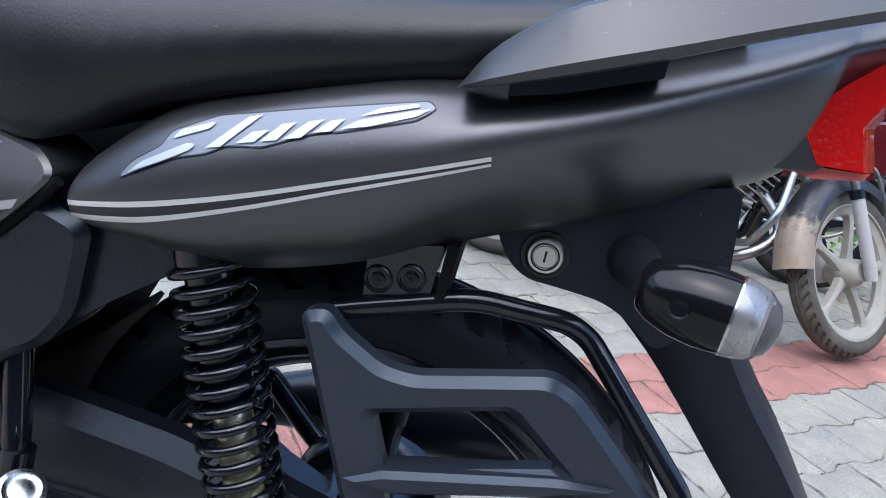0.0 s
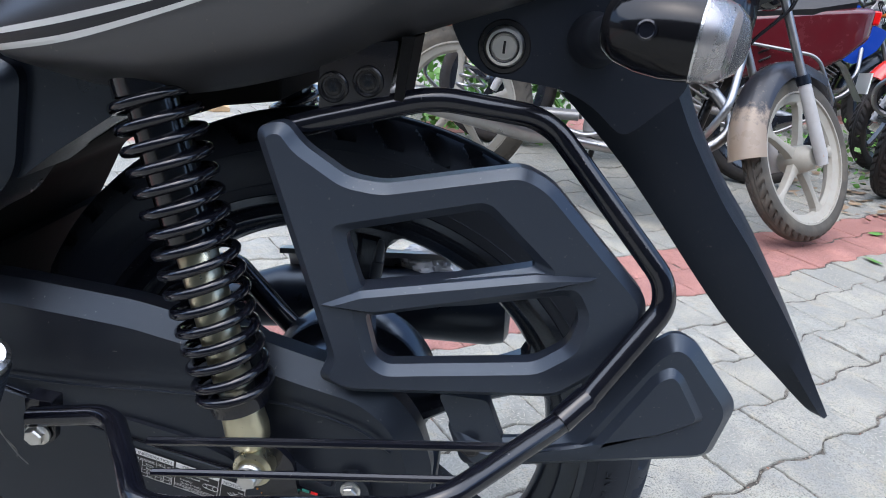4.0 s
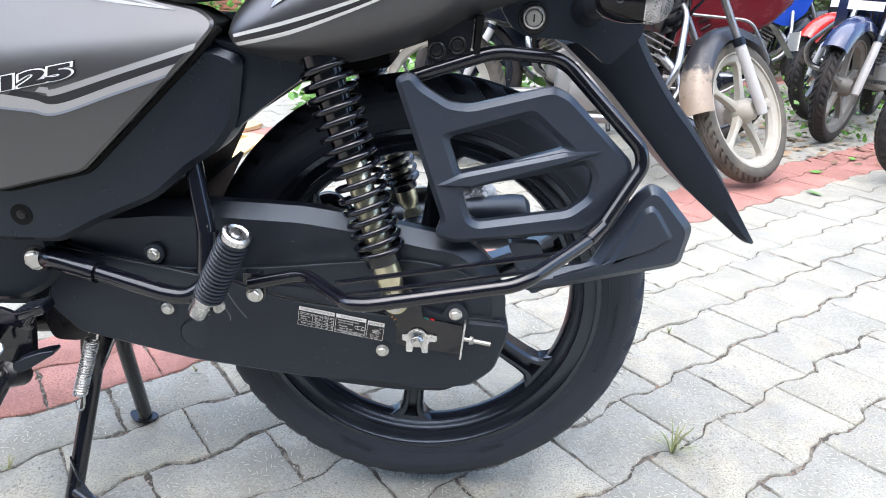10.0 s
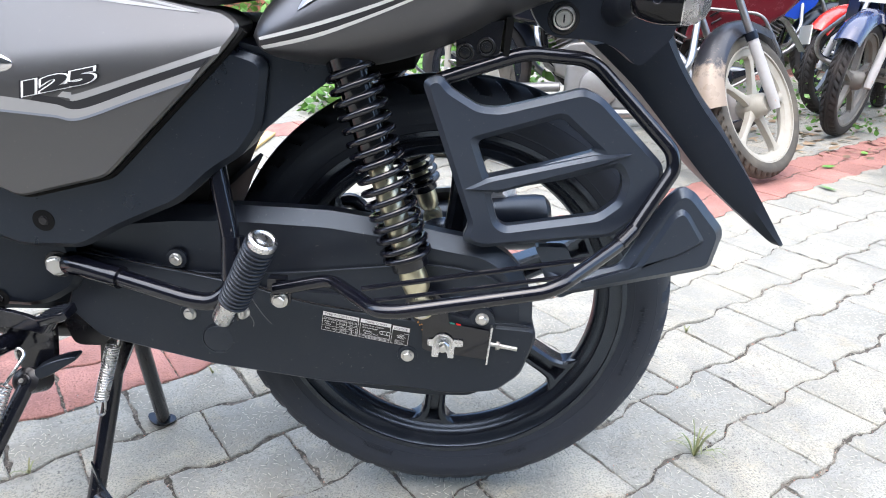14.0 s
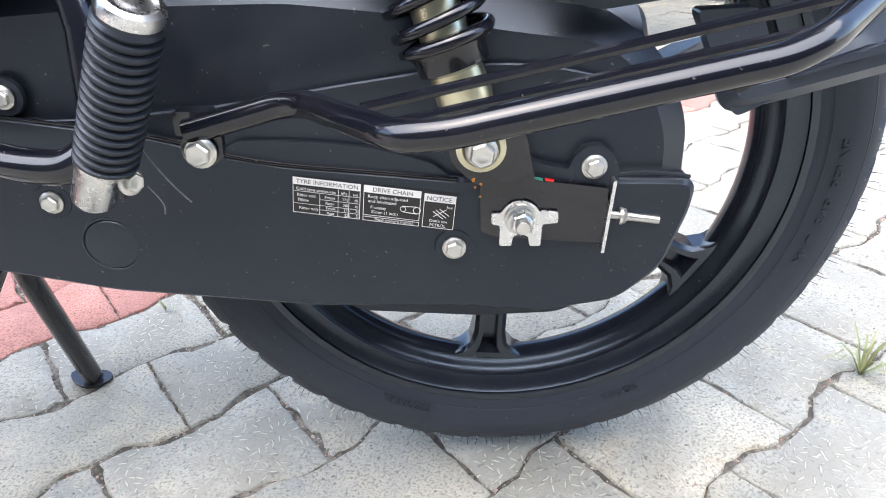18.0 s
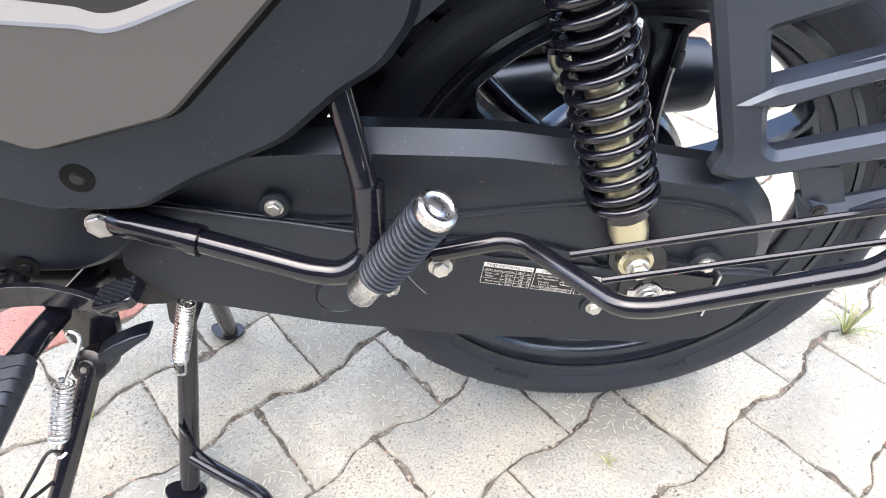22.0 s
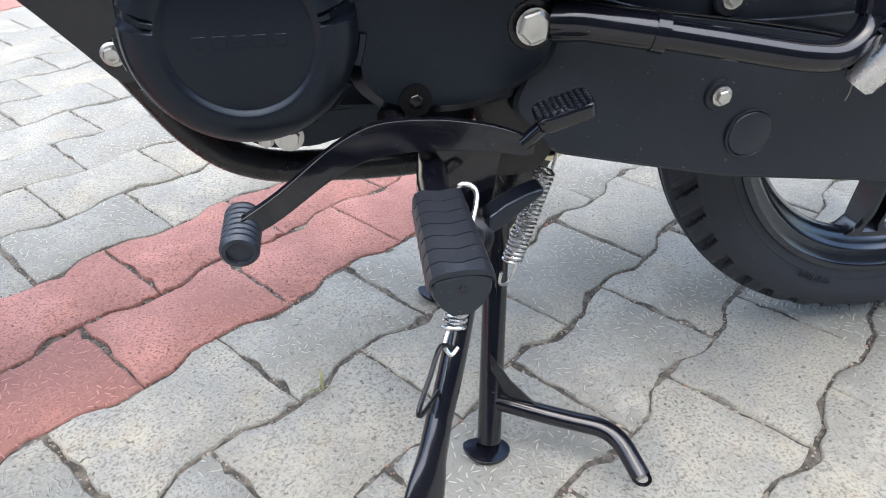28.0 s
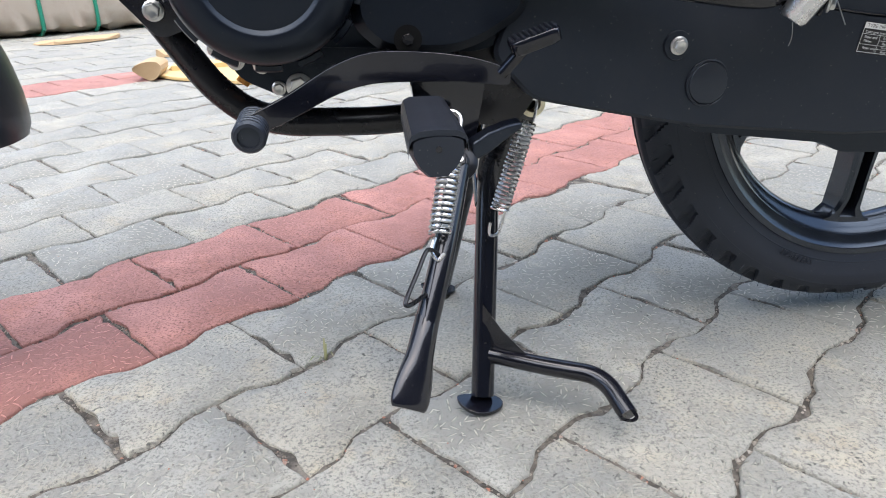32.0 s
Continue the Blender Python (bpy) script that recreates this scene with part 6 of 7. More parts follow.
def parked(label, at, yaw, lean, steer, tank, fender, wheel_mat, tyre_mat, extras=()):
    """A parked commuter motorcycle: origin under the rear axle, x forward."""
    b = thing("parked_motorcycle", label, "motorcycle", group="row of parked motorcycles")
    b.matrix_basis = Matrix.Translation(at) @ Matrix.Rotation(radians(yaw), 4, "Z") @ Matrix.Rotation(radians(-lean), 4, "X")
    I = Matrix()
    axis = Vector((-math.sin(radians(27)), 0, math.cos(radians(27))))
    pivot = Vector((1.18, 0, 0.40))
    S = Matrix.Translation(pivot) @ Matrix.Rotation(radians(steer), 4, axis) @ Matrix.Translation(-pivot)
    alloy_wheel(b, Matrix.Translation((0, 0, 0.298)), wheel_mat, tyre_mat, label="rear wheel with cast spokes")
    front = Vector((1.27, 0, 0.298))
    alloy_wheel(b, S @ Matrix.Translation(front), wheel_mat, tyre_mat, 0.295, 0.040, label="front wheel with cast spokes")
    for y in (-0.085, 0.085):
        lo, mid, hi = front + Vector((0, y, 0)), front + Vector((-0.115, y, 0.235)), front + Vector((-0.27, y, 0.56))
        leg = put(part("fork_leg", sweep([lo + Vector((0.012, 0, -0.03)), lo, mid], [0.018, 0.021, 0.021], 14), silver_paint, b, "silver fork leg with chrome tube"), S)
        part("fork_tube", sweep([mid, hi], 0.0145, 14), worn_chrome, leg)
        part("dust_seal", sweep([mid - (mid - lo).normalized() * 0.01, mid + (mid - lo).normalized() * 0.022], 0.0235, 14), black_plastic, leg)
        part("axle_nut", turned([(0, 0), (0.014, 0), (0.014, 0.016), (0, 0.018)], lo, lo + Vector((0, y, 0)), 10), rust, leg)
    fan = [radians(v) for v in ((192, 170, 145, 120, 95, 74) if "short" in extras else (172, 150, 120, 90, 60, 38))]
    secs = []
    for a in fan:
        w = 0.062
        c = front + Vector((0.335 * math.cos(a), 0, 0.335 * math.sin(a)))
        out = Vector((math.cos(a), 0, math.sin(a)))
        secs.append([tuple(c + out * o + Vector((0, y, 0))) for y, o in ((-w, -0.05), (-w * 0.9, -0.01), (-w * 0.5, 0.012), (0, 0.018), (w * 0.5, 0.012), (w * 0.9, -0.01), (w, -0.05), (w * 0.85, -0.012), (0, 0.010), (-w * 0.85, -0.012))])
    secs = [[tuple(s[1 + 3 * k:4 + 3 * k]) for k in range(10)] for s in spline([[0] + [v for p in q for v in p] for q in secs], 4)]
    put(part("front_mudguard", loft(secs), fender, b, smooth=45), S)
    put(part("yoke", box((0.05, 0.21, 0.03), front + Vector((-0.255, 0, 0.52))), black_plastic, b, bevel=0.006), S)
    bar = put(part("handlebar", sweep(rounded([front + Vector((-0.44, -0.34, 0.72)), front + Vector((-0.33, -0.22, 0.74)), front + Vector((-0.27, -0.05, 0.60)), front + Vector((-0.27, 0.05, 0.60)), front + Vector((-0.33, 0.22, 0.74)), front + Vector((-0.44, 0.34, 0.72))], 0.05, 5, closed=False), 0.011, 12), worn_chrome, b), S)
    for y in (-1, 1):
        part("grip", sweep([front + Vector((-0.45, 0.345 * y, 0.72)), front + Vector((-0.365, 0.25 * y, 0.736))], 0.017, 12), soft_rubber, bar)
        part("mirror_stem", sweep([front + Vector((-0.34, 0.22 * y, 0.74)), front + Vector((-0.31, 0.28 * y, 0.88))], 0.005, 8), frame_black, bar)
        part("mirror", lathe([(0, -0.012), (0.045, -0.010), (0.055, 0.0), (0.05, 0.008), (0, 0.01)], 24, "X", at=front + Vector((-0.31, 0.30 * y, 0.91))), black_plastic, bar)
        ind_ = put(part("indicator", sweep([front + Vector((-0.22, 0.09 * y, 0.52)), front + Vector((-0.21, 0.16 * y, 0.52))], [0.009, 0.02], 12), amber, b), S)
    put(part("headlamp", lathe([(0, 0.09), (0.05, 0.085), (0.085, 0.05), (0.095, 0.0), (0.07, -0.09), (0, -0.11)], 28, "X", at=front + Vector((-0.20, 0, 0.60))), clear_lens if "lamp" in extras else dark_glass, b), S)
    tk = []
    for x, w, zb, zt in ((1.00, 0.05, 0.66, 0.80), (0.92, 0.13, 0.58, 0.88), (0.78, 0.15, 0.60, 0.90), (0.62, 0.12, 0.64, 0.84), (0.54, 0.07, 0.68, 0.78)):
        tk.append([x, -w * 0.6, zb, -w, zb + 0.08, -w * 0.9, zt - 0.06, -w * 0.4, zt, w * 0.4, zt, w * 0.9, zt - 0.06, w, zb + 0.08, w * 0.6, zb])
    part("fuel_tank", loft([[(r[0], r[1 + 2 * k], r[2 + 2 * k]) for k in range(8)] for r in spline(tk, 4)]), tank, b, smooth=50)
    for y in (-1, 1) if "short" not in extras else ():
        part("tank_shroud", prism(rounded([(0.62, 0.66), (0.74, 0.56), (0.95, 0.50), (1.06, 0.60), (1.10, 0.72), (0.98, 0.76), (0.80, 0.70)], 0.03), y * 0.175, y * 0.12), tank, b, bevel=0.012)
    st = []
    for x, w, zb, zt in ((0.60, 0.08, 0.70, 0.75), (0.45, 0.12, 0.70, 0.77), (0.2, 0.14, 0.72, 0.81), (-0.05, 0.13, 0.76, 0.86), (-0.22, 0.09, 0.81, 0.88)):
        st.append([(x, -w, zb), (x, -w - 0.01, zb + 0.03), (x, -w * 0.7, zt), (x, w * 0.7, zt), (x, w + 0.01, zb + 0.03), (x, w, zb)])
    part("seat", loft(st), vinyl, b, smooth=50)
    part("tail_panel", loft([[(x, -w, zb), (x, -w, zt), (x, w, zt), (x, w, zb)] for x, w, zb, zt in (((0.50, 0.13, 0.42, 0.70), (0.2, 0.15, 0.47, 0.74), (-0.1, 0.13, 0.52, 0.80), (-0.22, 0.11, 0.60, 0.82), (-0.32, 0.06, 0.70, 0.83)) if "deep" in extras else ((0.45, 0.12, 0.56, 0.70), (0.2, 0.14, 0.60, 0.74), (-0.1, 0.12, 0.70, 0.80), (-0.3, 0.07, 0.78, 0.84)))]), tank, b, bevel=0.03 if "deep" in extras else 0.01, segments=3)
    part("tail_lamp", box((0.04, 0.11, 0.06), (-0.32, 0, 0.79)), red_lens, b, bevel=0.01)
    part("rear_mudguard", loft([[(x, -0.05, z), (x, 0.05, z), (x + 0.01, 0.04, z + 0.012), (x + 0.01, -0.04, z + 0.012)] for x, z in ((0.1, 0.66), (-0.12, 0.66), (-0.26, 0.58), (-0.36, 0.44))]), black_plastic, b, smooth=40)
    part("number_plate", box((0.006, 0.16, 0.09), (-0.36, 0, 0.52)), plate_white, b)
    eng = part("engine", loft([[(x, -w, zb), (x, -w, zt), (x, w, zt), (x, w, zb)] for x, w, zb, zt in ((0.50, 0.10, 0.27, 0.42), (0.60, 0.14, 0.25, 0.46), (0.78, 0.14, 0.25, 0.44), (0.86, 0.10, 0.28, 0.40))]), alloy, b, "cast alloy engine", bevel=0.02)
    for k in range(8):
        part("cooling_fin", box((0.15, 0.17, 0.006), (0.80 + 0.012 * k, 0, 0.42 + 0.022 * k), Matrix.Rotation(radians(25), 3, "Y")), alloy, eng, bevel=0.001)
    part("cylinder", sweep([(0.78, 0, 0.40), (0.87, 0, 0.60)], 0.055, 16), alloy, eng)
    part("clutch_cover", lathe([(0, -0.165), (0.05, -0.165), (0.075, -0.155), (0.08, -0.13), (0, -0.13)], 32, at=(0.64, 0, 0.34)), alloy, eng)
    ex_ = part("exhaust", sweep(spline([(0.90, -0.04, 0.50), (1.0, -0.08, 0.38), (0.90, -0.13, 0.27), (0.70, -0.16, 0.24), (0.40, -0.17, 0.25)], 5), 0.02, 14), worn_chrome, b, "chrome exhaust with rust stains")
    part("silencer", sweep([(0.42, -0.17, 0.25), (0.34, -0.175, 0.257), (-0.10, -0.19, 0.31), (-0.16, -0.19, 0.317)], [0.025, 0.045, 0.048, 0.03], 22), worn_chrome, ex_)
    part("crash_guard", sweep(rounded([(0.93, -0.03, 0.72), (0.98, -0.12, 0.66), (0.95, -0.30, 0.44), (0.90, -0.27, 0.33), (0.86, -0.06, 0.30)], 0.06, 6, closed=False), 0.013, 12), worn_chrome, b, "chrome crash guard tube")
    part("crash_guard", sweep(rounded([(0.93, 0.03, 0.72), (0.98, 0.12, 0.66), (0.95, 0.30, 0.44), (0.90, 0.27, 0.33), (0.86, 0.06, 0.30)], 0.06, 6, closed=False), 0.013, 12), worn_chrome, b)
    part("down_tube", sweep([(0.98, 0, 0.80), (0.90, 0, 0.34), (0.80, 0, 0.24), (0.45, 0, 0.24)], 0.018, 12), frame_black, b)
    part("swingarm", sweep([(0.48, -0.09, 0.33), (0.0, -0.09, 0.298)], 0.018, 12), alloy, b)
    part("swingarm", sweep([(0.48, 0.09, 0.33), (0.0, 0.09, 0.298)], 0.018, 12), alloy, b)
    for y in (-0.13, 0.13):
        part("rear_shock", coil((0.03, y, 0.34), (0.12, y, 0.62), 0.026, 0.005, 9, 14, 6), worn_chrome if "silver" in extras else frame_black, b)
    part("saree_guard", sweep(rounded([(0.20, 0.17, 0.62), (-0.10, 0.18, 0.60), (-0.22, 0.18, 0.40), (0.0, 0.18, 0.25), (0.25, 0.17, 0.27)], 0.05, 5, closed=False), 0.008, 10), worn_chrome, b)
    part("footrest_bar", sweep([(0.30, -0.02, 0.31), (0.30, -0.26, 0.31)], 0.012, 10), frame_black, b)
    part("brake_pedal", sweep(rounded([(0.36, -0.17, 0.30), (0.52, -0.19, 0.27), (0.60, -0.20, 0.30)], 0.03, 4, closed=False), 0.008, 8), worn_chrome, b)
    part("side_stand", sweep([(0.55, 0.10, 0.26), (0.52, 0.26, 0.05)], 0.012, 10), frame_black, b)
    # a loose bundle of wires by the head
    for k in range(4):
        y = -0.05 + 0.03 * k
        part("cable", sweep(spline([(1.04, y, 0.92), (1.10, y * 1.4 - 0.03, 0.80), (1.02, y, 0.68), (0.95, y * 0.5, 0.58)], 5), 0.004, 6), frame_black, b)
    if "plate" in extras:
        put(part("front_number_plate", box((0.004, 0.17, 0.045), front + Vector((-0.05, 0, 0.40))), plate_white, b), S)
    if "fairing" in extras:
        for y in (-1, 1):
            put(part("fairing_wing", prism(rounded([(1.02, 0.86), (1.16, 0.80), (1.20, 0.88), (1.10, 0.96)], 0.02), y * 0.14, y * 0.11), white_paint, b, bevel=0.005), S)
        put(part("visor", loft([[(x, -w, z), (x - 0.03, -w * 0.5, z + 0.05), (x - 0.03, w * 0.5, z + 0.05), (x, w, z)] for x, w, z in ((1.20, 0.10, 0.88), (1.12, 0.09, 0.98), (1.02, 0.05, 1.04))]), dark_glass, b), S)
    return b


parked("black motorcycle with muddy silver alloy wheels, parked", (-0.045, 2.080, 0), -10.5, 7, 50, gloss_black, mudguard_dirty, muddy_wheel, muddy_tyre, ("silver", "short"))
parked("navy blue motorcycle with a dusty front wheel, parked on dirt", (2.83, 3.77, 0), 231, 6, -8, navy, navy, dull_alloy, brown_tyre, ("plate",))
parked("motorcycle with a bright red front mudguard, parked", (3.22, 4.28, 0), 222, 6, -14, black_plastic, red_paint, rim_black, brown_tyre, ("plate",))
parked("maroon motorcycle with black wheels, parked", (1.36, 2.68, 0), 172, -6, 5, maroon, black_plastic, rim_black, brown_tyre, ("deep",))
parked("blue and black motorcycle with white headlamp fairing, parked", (1.45, 4.45, 0), -10, 7, 10, blue_paint, black_plastic, rim_black, brown_tyre, ("lamp", "fairing"))
parked("dark motorcycle with a worn front tyre, parked at the end", (3.30, 2.10, 0), 186, 5, 8, navy, black_plastic, dull_alloy, brown_tyre)

# ---- plants ----
def leaf_material(name, a, c):
    m = material(name, a, 0.45)
    b = m.node_tree.nodes["Principled BSDF"]
    geo = node(m, "ShaderNodeNewGeometry")
    link(m, mix(m, ramp(m, geo.outputs["Random Per Island"], [(0, (0, 0, 0)), (1, (1, 1, 1))]), a, c), b.inputs["Base Color"])
    b.inputs["Subsurface Weight"].default_value = 0.0
    return m


hedge_leaf = leaf_material("hedge_leaves", (0.035, 0.07, 0.016), (0.075, 0.13, 0.03))
bright_leaf = leaf_material("bright_leaves", (0.07, 0.19, 0.03), (0.15, 0.31, 0.06))
dry_leaf = leaf_material("dry_leaves", (0.16, 0.105, 0.06), (0.30, 0.215, 0.13))
grass_leaf = leaf_material("grass_blades", (0.11, 0.16, 0.05), (0.30, 0.29, 0.15))
bark = worn(material("bark", (0.08, 0.06, 0.04)), (0.08, 0.06, 0.045), (0.15, 0.12, 0.09), 0.6, 120.0, 0.8, (0.8, 0.95), 20.0)


def add_leaf(verts, faces, at, d, side, length, width, curl=0.15):
    """A pointed leaf of four quads' outline, folded along its rib."""
    at, d, side = Vector(at), Vector(d).normalized(), Vector(side).normalized()
    up = d.cross(side)
    k = len(verts)
    pts = [at, at + d * length * 0.35 + side * width - up * curl * width, at + d * length * 0.7 + side * width * 0.7 - up * curl * width, at + d * length - up * curl * length * 0.5,
           at + d * length * 0.7 - side * width * 0.7 - up * curl * width, at + d * length * 0.35 - side * width - up * curl * width, at + d * length * 0.5 + up * 0.0]
    verts.extend(tuple(p) for p in pts)
    faces.extend([(k, k + 1, k + 6), (k + 1, k + 2, k + 6), (k + 2, k + 3, k + 6), (k + 3, k + 4, k + 6), (k + 4, k + 5, k + 6), (k + 5, k, k + 6)])


def leaves_object(name, verts, faces, mat, label, category, parent=None):
    me = bpy.data.meshes.new(name)
    me.from_pydata(verts, [], faces)
    me.materials.append(mat)
    ob = new(name, me)
    if parent is None:
        tagged(ob, label, category, kind="stuff")
    else:
        ob.parent = parent
    return ob


def foliage(name, n, where, size, mat, label, category, seed):
    r = random.Random(seed)
    verts, faces = [], []
    for _ in range(n):
        p = where(r)
        d = Vector((r.uniform(-1, 1), r.uniform(-1.2, 0.4), r.uniform(-0.9, 0.5)))
        s = d.cross(Vector((r.uniform(-1, 1), r.uniform(-1, 1), r.uniform(-1, 1))))
        if s.length < 1e-3:
            continue
        l = size * r.uniform(0.6, 1.4)
        add_leaf(verts, faces, p, d, s, l, l * 0.3)
    return leaves_object(name, verts, faces, mat, label, category)


def hedge_at(r):
    x = r.uniform(0.5, 9.5)
    z = 3.2 * r.random() ** 0.8
    base = 5.3 - 0.02 * x + 0.45 * noise.noise(Vector((x * 0.9, z * 1.1, 3.0))) + 0.25 * noise.noise(Vector((x * 3, z * 3, 1.0)))
    return Vector((x, base + r.random() ** 2 * 0.9, z))


foliage("hedge", 26000, hedge_at, 0.075, hedge_leaf, "dense dark green hedge behind the motorcycles", "hedge", 3)
hb = bmesh.new()
add_box(hb, (9.5, 0.5, 3.0), (5.0, 6.6, 1.5))
tagged(part("hedge_wall", hb, bark, smooth=0), "dark boundary wall overgrown by the hedge", "wall", kind="structure")
for k in range(12):
    r = random.Random(50 + k)
    x0 = 1.5 + 0.5 * k + r.uniform(-0.2, 0.2)
    bm = sweep(spline([(x0, 5.1, 0), (x0 + r.uniform(-0.3, 0.3), 4.85, 0.9), (x0 + r.uniform(-0.5, 0.5), 4.9, 1.8), (x0 + r.uniform(-0.8, 0.8), 5.1, 2.6)], 5), [0.012 - 0.0006 * i for i in range(16)], 6)
    tagged(part("vine_stem", bm, bark), "thin bare vine stem in the hedge", "plant", "vines in the hedge")


def low_plants(r):
    a = r.random()
    x = 1.5 + 3.2 * a
    return Vector((x, 3.3 + r.uniform(-0.6, 0.9), 0.28 * r.random() ** 1.5))


foliage("weeds", 1100, low_plants, 0.034, bright_leaf, "bright green weeds between the parked motorcycles", "weeds", 8)
foliage("weeds", 1500, lambda r: Vector((r.uniform(-0.9, 0.5), r.uniform(2.9, 3.6), 0.45 * r.random() ** 1.3)), 0.06, bright_leaf, "bright green weeds behind a parked motorcycle", "weeds", 21)
foliage("shrub", 2600, lambda r: Vector((r.uniform(-6.0, -1.0), r.uniform(8.4, 9.4), 0.9 * r.random())), 0.10, bright_leaf, "bright green shrubs by the far wall", "shrub", 22)


def litter(name, n, where, seed, label):
    r = random.Random(seed)
    verts, faces = [], []
    for _ in range(n):
        p = where(r)
        a = r.uniform(0, 6.28)
        d = Vector((math.cos(a), math.sin(a), r.uniform(-0.1, 0.35)))
        s = Vector((-math.sin(a), math.cos(a), r.uniform(-0.3, 0.3)))
        l = r.uniform(0.02, 0.07)
        add_leaf(verts, faces, p, d, s, l, l * r.uniform(0.2, 0.4), r.uniform(-0.3, 0.4))
    return leaves_object(name, verts, faces, dry_leaf, label, "leaves")


litter("fallen_leaves", 420, lambda r: Vector((r.uniform(1.5, 3.6), r.uniform(2.25, 3.6), 0.006)), 5, "dry brown leaves scattered on the ground")
litter("fallen_leaves", 260, lambda r: Vector((r.uniform(-3.2, -0.9), r.uniform(5.2, 8.4), 0.02)), 6, "dry brown leaves by the far wall")
verts, faces = [], []
r = random.Random(2)
for x, y, a in ((1.62, 2.07, 0.3), (1.50, 1.70, 2.0), (1.95, 2.33, 1.0)):
    add_leaf(verts, faces, (x, y, 0.008), (math.cos(a), math.sin(a), 0.05), (-math.sin(a), math.cos(a), 0.1), 0.085, 0.016)
leaves_object("green_leaf", verts, faces, bright_leaf, "fallen green leaf on the red paving", "leaf")


def tuft(at, n, height, seed):
    r = random.Random(seed)
    verts, faces = [], []
    for _ in range(n):
        a = r.uniform(0, 6.28)
        reach = r.uniform(0.3, 1.0) * height
        rise = height * r.uniform(0.25, 0.8)
        w = r.uniform(0.0010, 0.0019)
        side = Vector((-math.sin(a), math.cos(a), 0))
        k = len(verts)
        line = [Vector(at) + Vector((math.cos(a), math.sin(a), 0)) * reach * f + Vector((0, 0, rise * math.sin(f * 2.2))) for f in (0, 0.35, 0.7, 1.0)]
        for i, p in enumerate(line):
            ww = w * (1, 1.0, 0.7, 0.1)[i]
            verts += [tuple(p - side * ww), tuple(p + side * ww)]
        for i in range(3):
            faces.append((k + 2 * i, k + 2 * i + 1, k + 2 * i + 3, k + 2 * i + 2))
    return leaves_object("grass_tuft", verts, faces, grass_leaf, "small green grass tuft growing from a paving joint", "grass")


tuft((0.428, 0.080, 0), 22, 0.062, 1)
tuft((-0.47, 0.285, 0), 6, 0.022, 2)
tuft((-0.66, -0.02, 0), 5, 0.03, 3)
tuft((0.55, 0.52, 0), 8, 0.02, 4)
tuft((0.02, -0.12, 0), 5, 0.018, 6)

# ---- things lying on the paving behind ----
card = worn(material("cardboard", (0.42, 0.29, 0.16)), (0.45, 0.31, 0.17), (0.55, 0.42, 0.26), 0.6, 200.0, 0.3, (0.7, 0.85), 20.0)
yellow_card = worn(material("pale_board", (0.55, 0.40, 0.2)), (0.60, 0.42, 0.18), (0.62, 0.48, 0.26), 0.6, 100.0, 0.3, (0.6, 0.8), 8.0)
sack = worn(material("woven_sack", (0.46, 0.39, 0.31)), (0.42, 0.36, 0.29), (0.30, 0.21, 0.14), 1.0, 30.0, 1.0, (0.5, 0.7), 10.0)
strap_green = material("green_strap", (0.02, 0.22, 0.14), 0.35)
ink = material("purple_ink", (0.14, 0.05, 0.12), 0.6)

board = thing("cardboard_sheet", "flat yellowish cardboard sheet lying on the paving", "cardboard")
sheet_edge = [(-1.27, 2.10), (-1.20, 2.03), (-1.08, 1.95), (-0.90, 1.86), (-0.88, 2.40), (-0.98, 2.46), (-1.06, 2.42), (-1.13, 2.50), (-1.20, 2.36), (-1.24, 2.40), (-1.30, 2.26)]
bm = bmesh.new()
lo_, hi_ = [[bm.verts.new((x, y, z)) for x, y in sheet_edge] for z in (0.003, 0.015)]
bm.faces.new(hi_)
bm.faces.new(lo_[::-1])
for k in range(len(lo_)):
    bm.faces.new((lo_[k - 1], lo_[k], hi_[k], hi_[k - 1]))
part("sheet", bm, yellow_card, board, bevel=0.002)
part("curled_end", loft([[(-1.30 + 0.05 * math.cos(a), y + 0.04 * math.sin(a * 2), 0.035 + 0.034 * math.sin(a)) for a in [2 * math.pi * k / 14 for k in range(14)]] for y in (2.06, 2.13, 2.20)]), card, board, smooth=30)

bundle = thing("sack_bundle", "long bundle wrapped in woven sacks with green straps", "bundle")
ba, bb = Vector((-3.23, 3.50, 0.0)), Vector((-1.84, 4.64, 0.0))
along = (bb - ba).normalized()
rot = along.to_track_quat("X", "Z").to_matrix()
secs = []
rw = random.Random(12)
for k in range(34):
    f = k / 33
    c = ba + (bb - ba) * f
    s = min(1, 0.55 + 6 * f, 0.55 + 6 * (1 - f))
    ring = []
    for j in range(18):
        a = 2 * math.pi * j / 18
        yy = 0.30 * s * max(-1, min(1, 1.25 * math.cos(a)))
        zz = 0.24 + 0.23 * s * max(-1, min(1, 1.3 * math.sin(a)))
        wob = 0.030 * noise.noise(Vector((f * 22, j * 0.9, 0)))
        ring.append(tuple(c + rot @ Vector((0, yy + wob, zz + wob))))
    secs.append(ring)
part("sack", loft(secs), sack, bundle, smooth=60)
for f in (0.36, 0.545, 0.727, 0.907):
    c = ba + (bb - ba) * f
    ring = [c + rot @ Vector((0, 0.312 * max(-1, min(1, 1.25 * math.cos(a))), 0.24 + 0.241 * max(-1, min(1, 1.3 * math.sin(a))))) for a in [2 * math.pi * j / 28 for j in range(28)]]
    part("strap", sweep(ring, 0.012, 6, closed=True), strap_green, bundle)
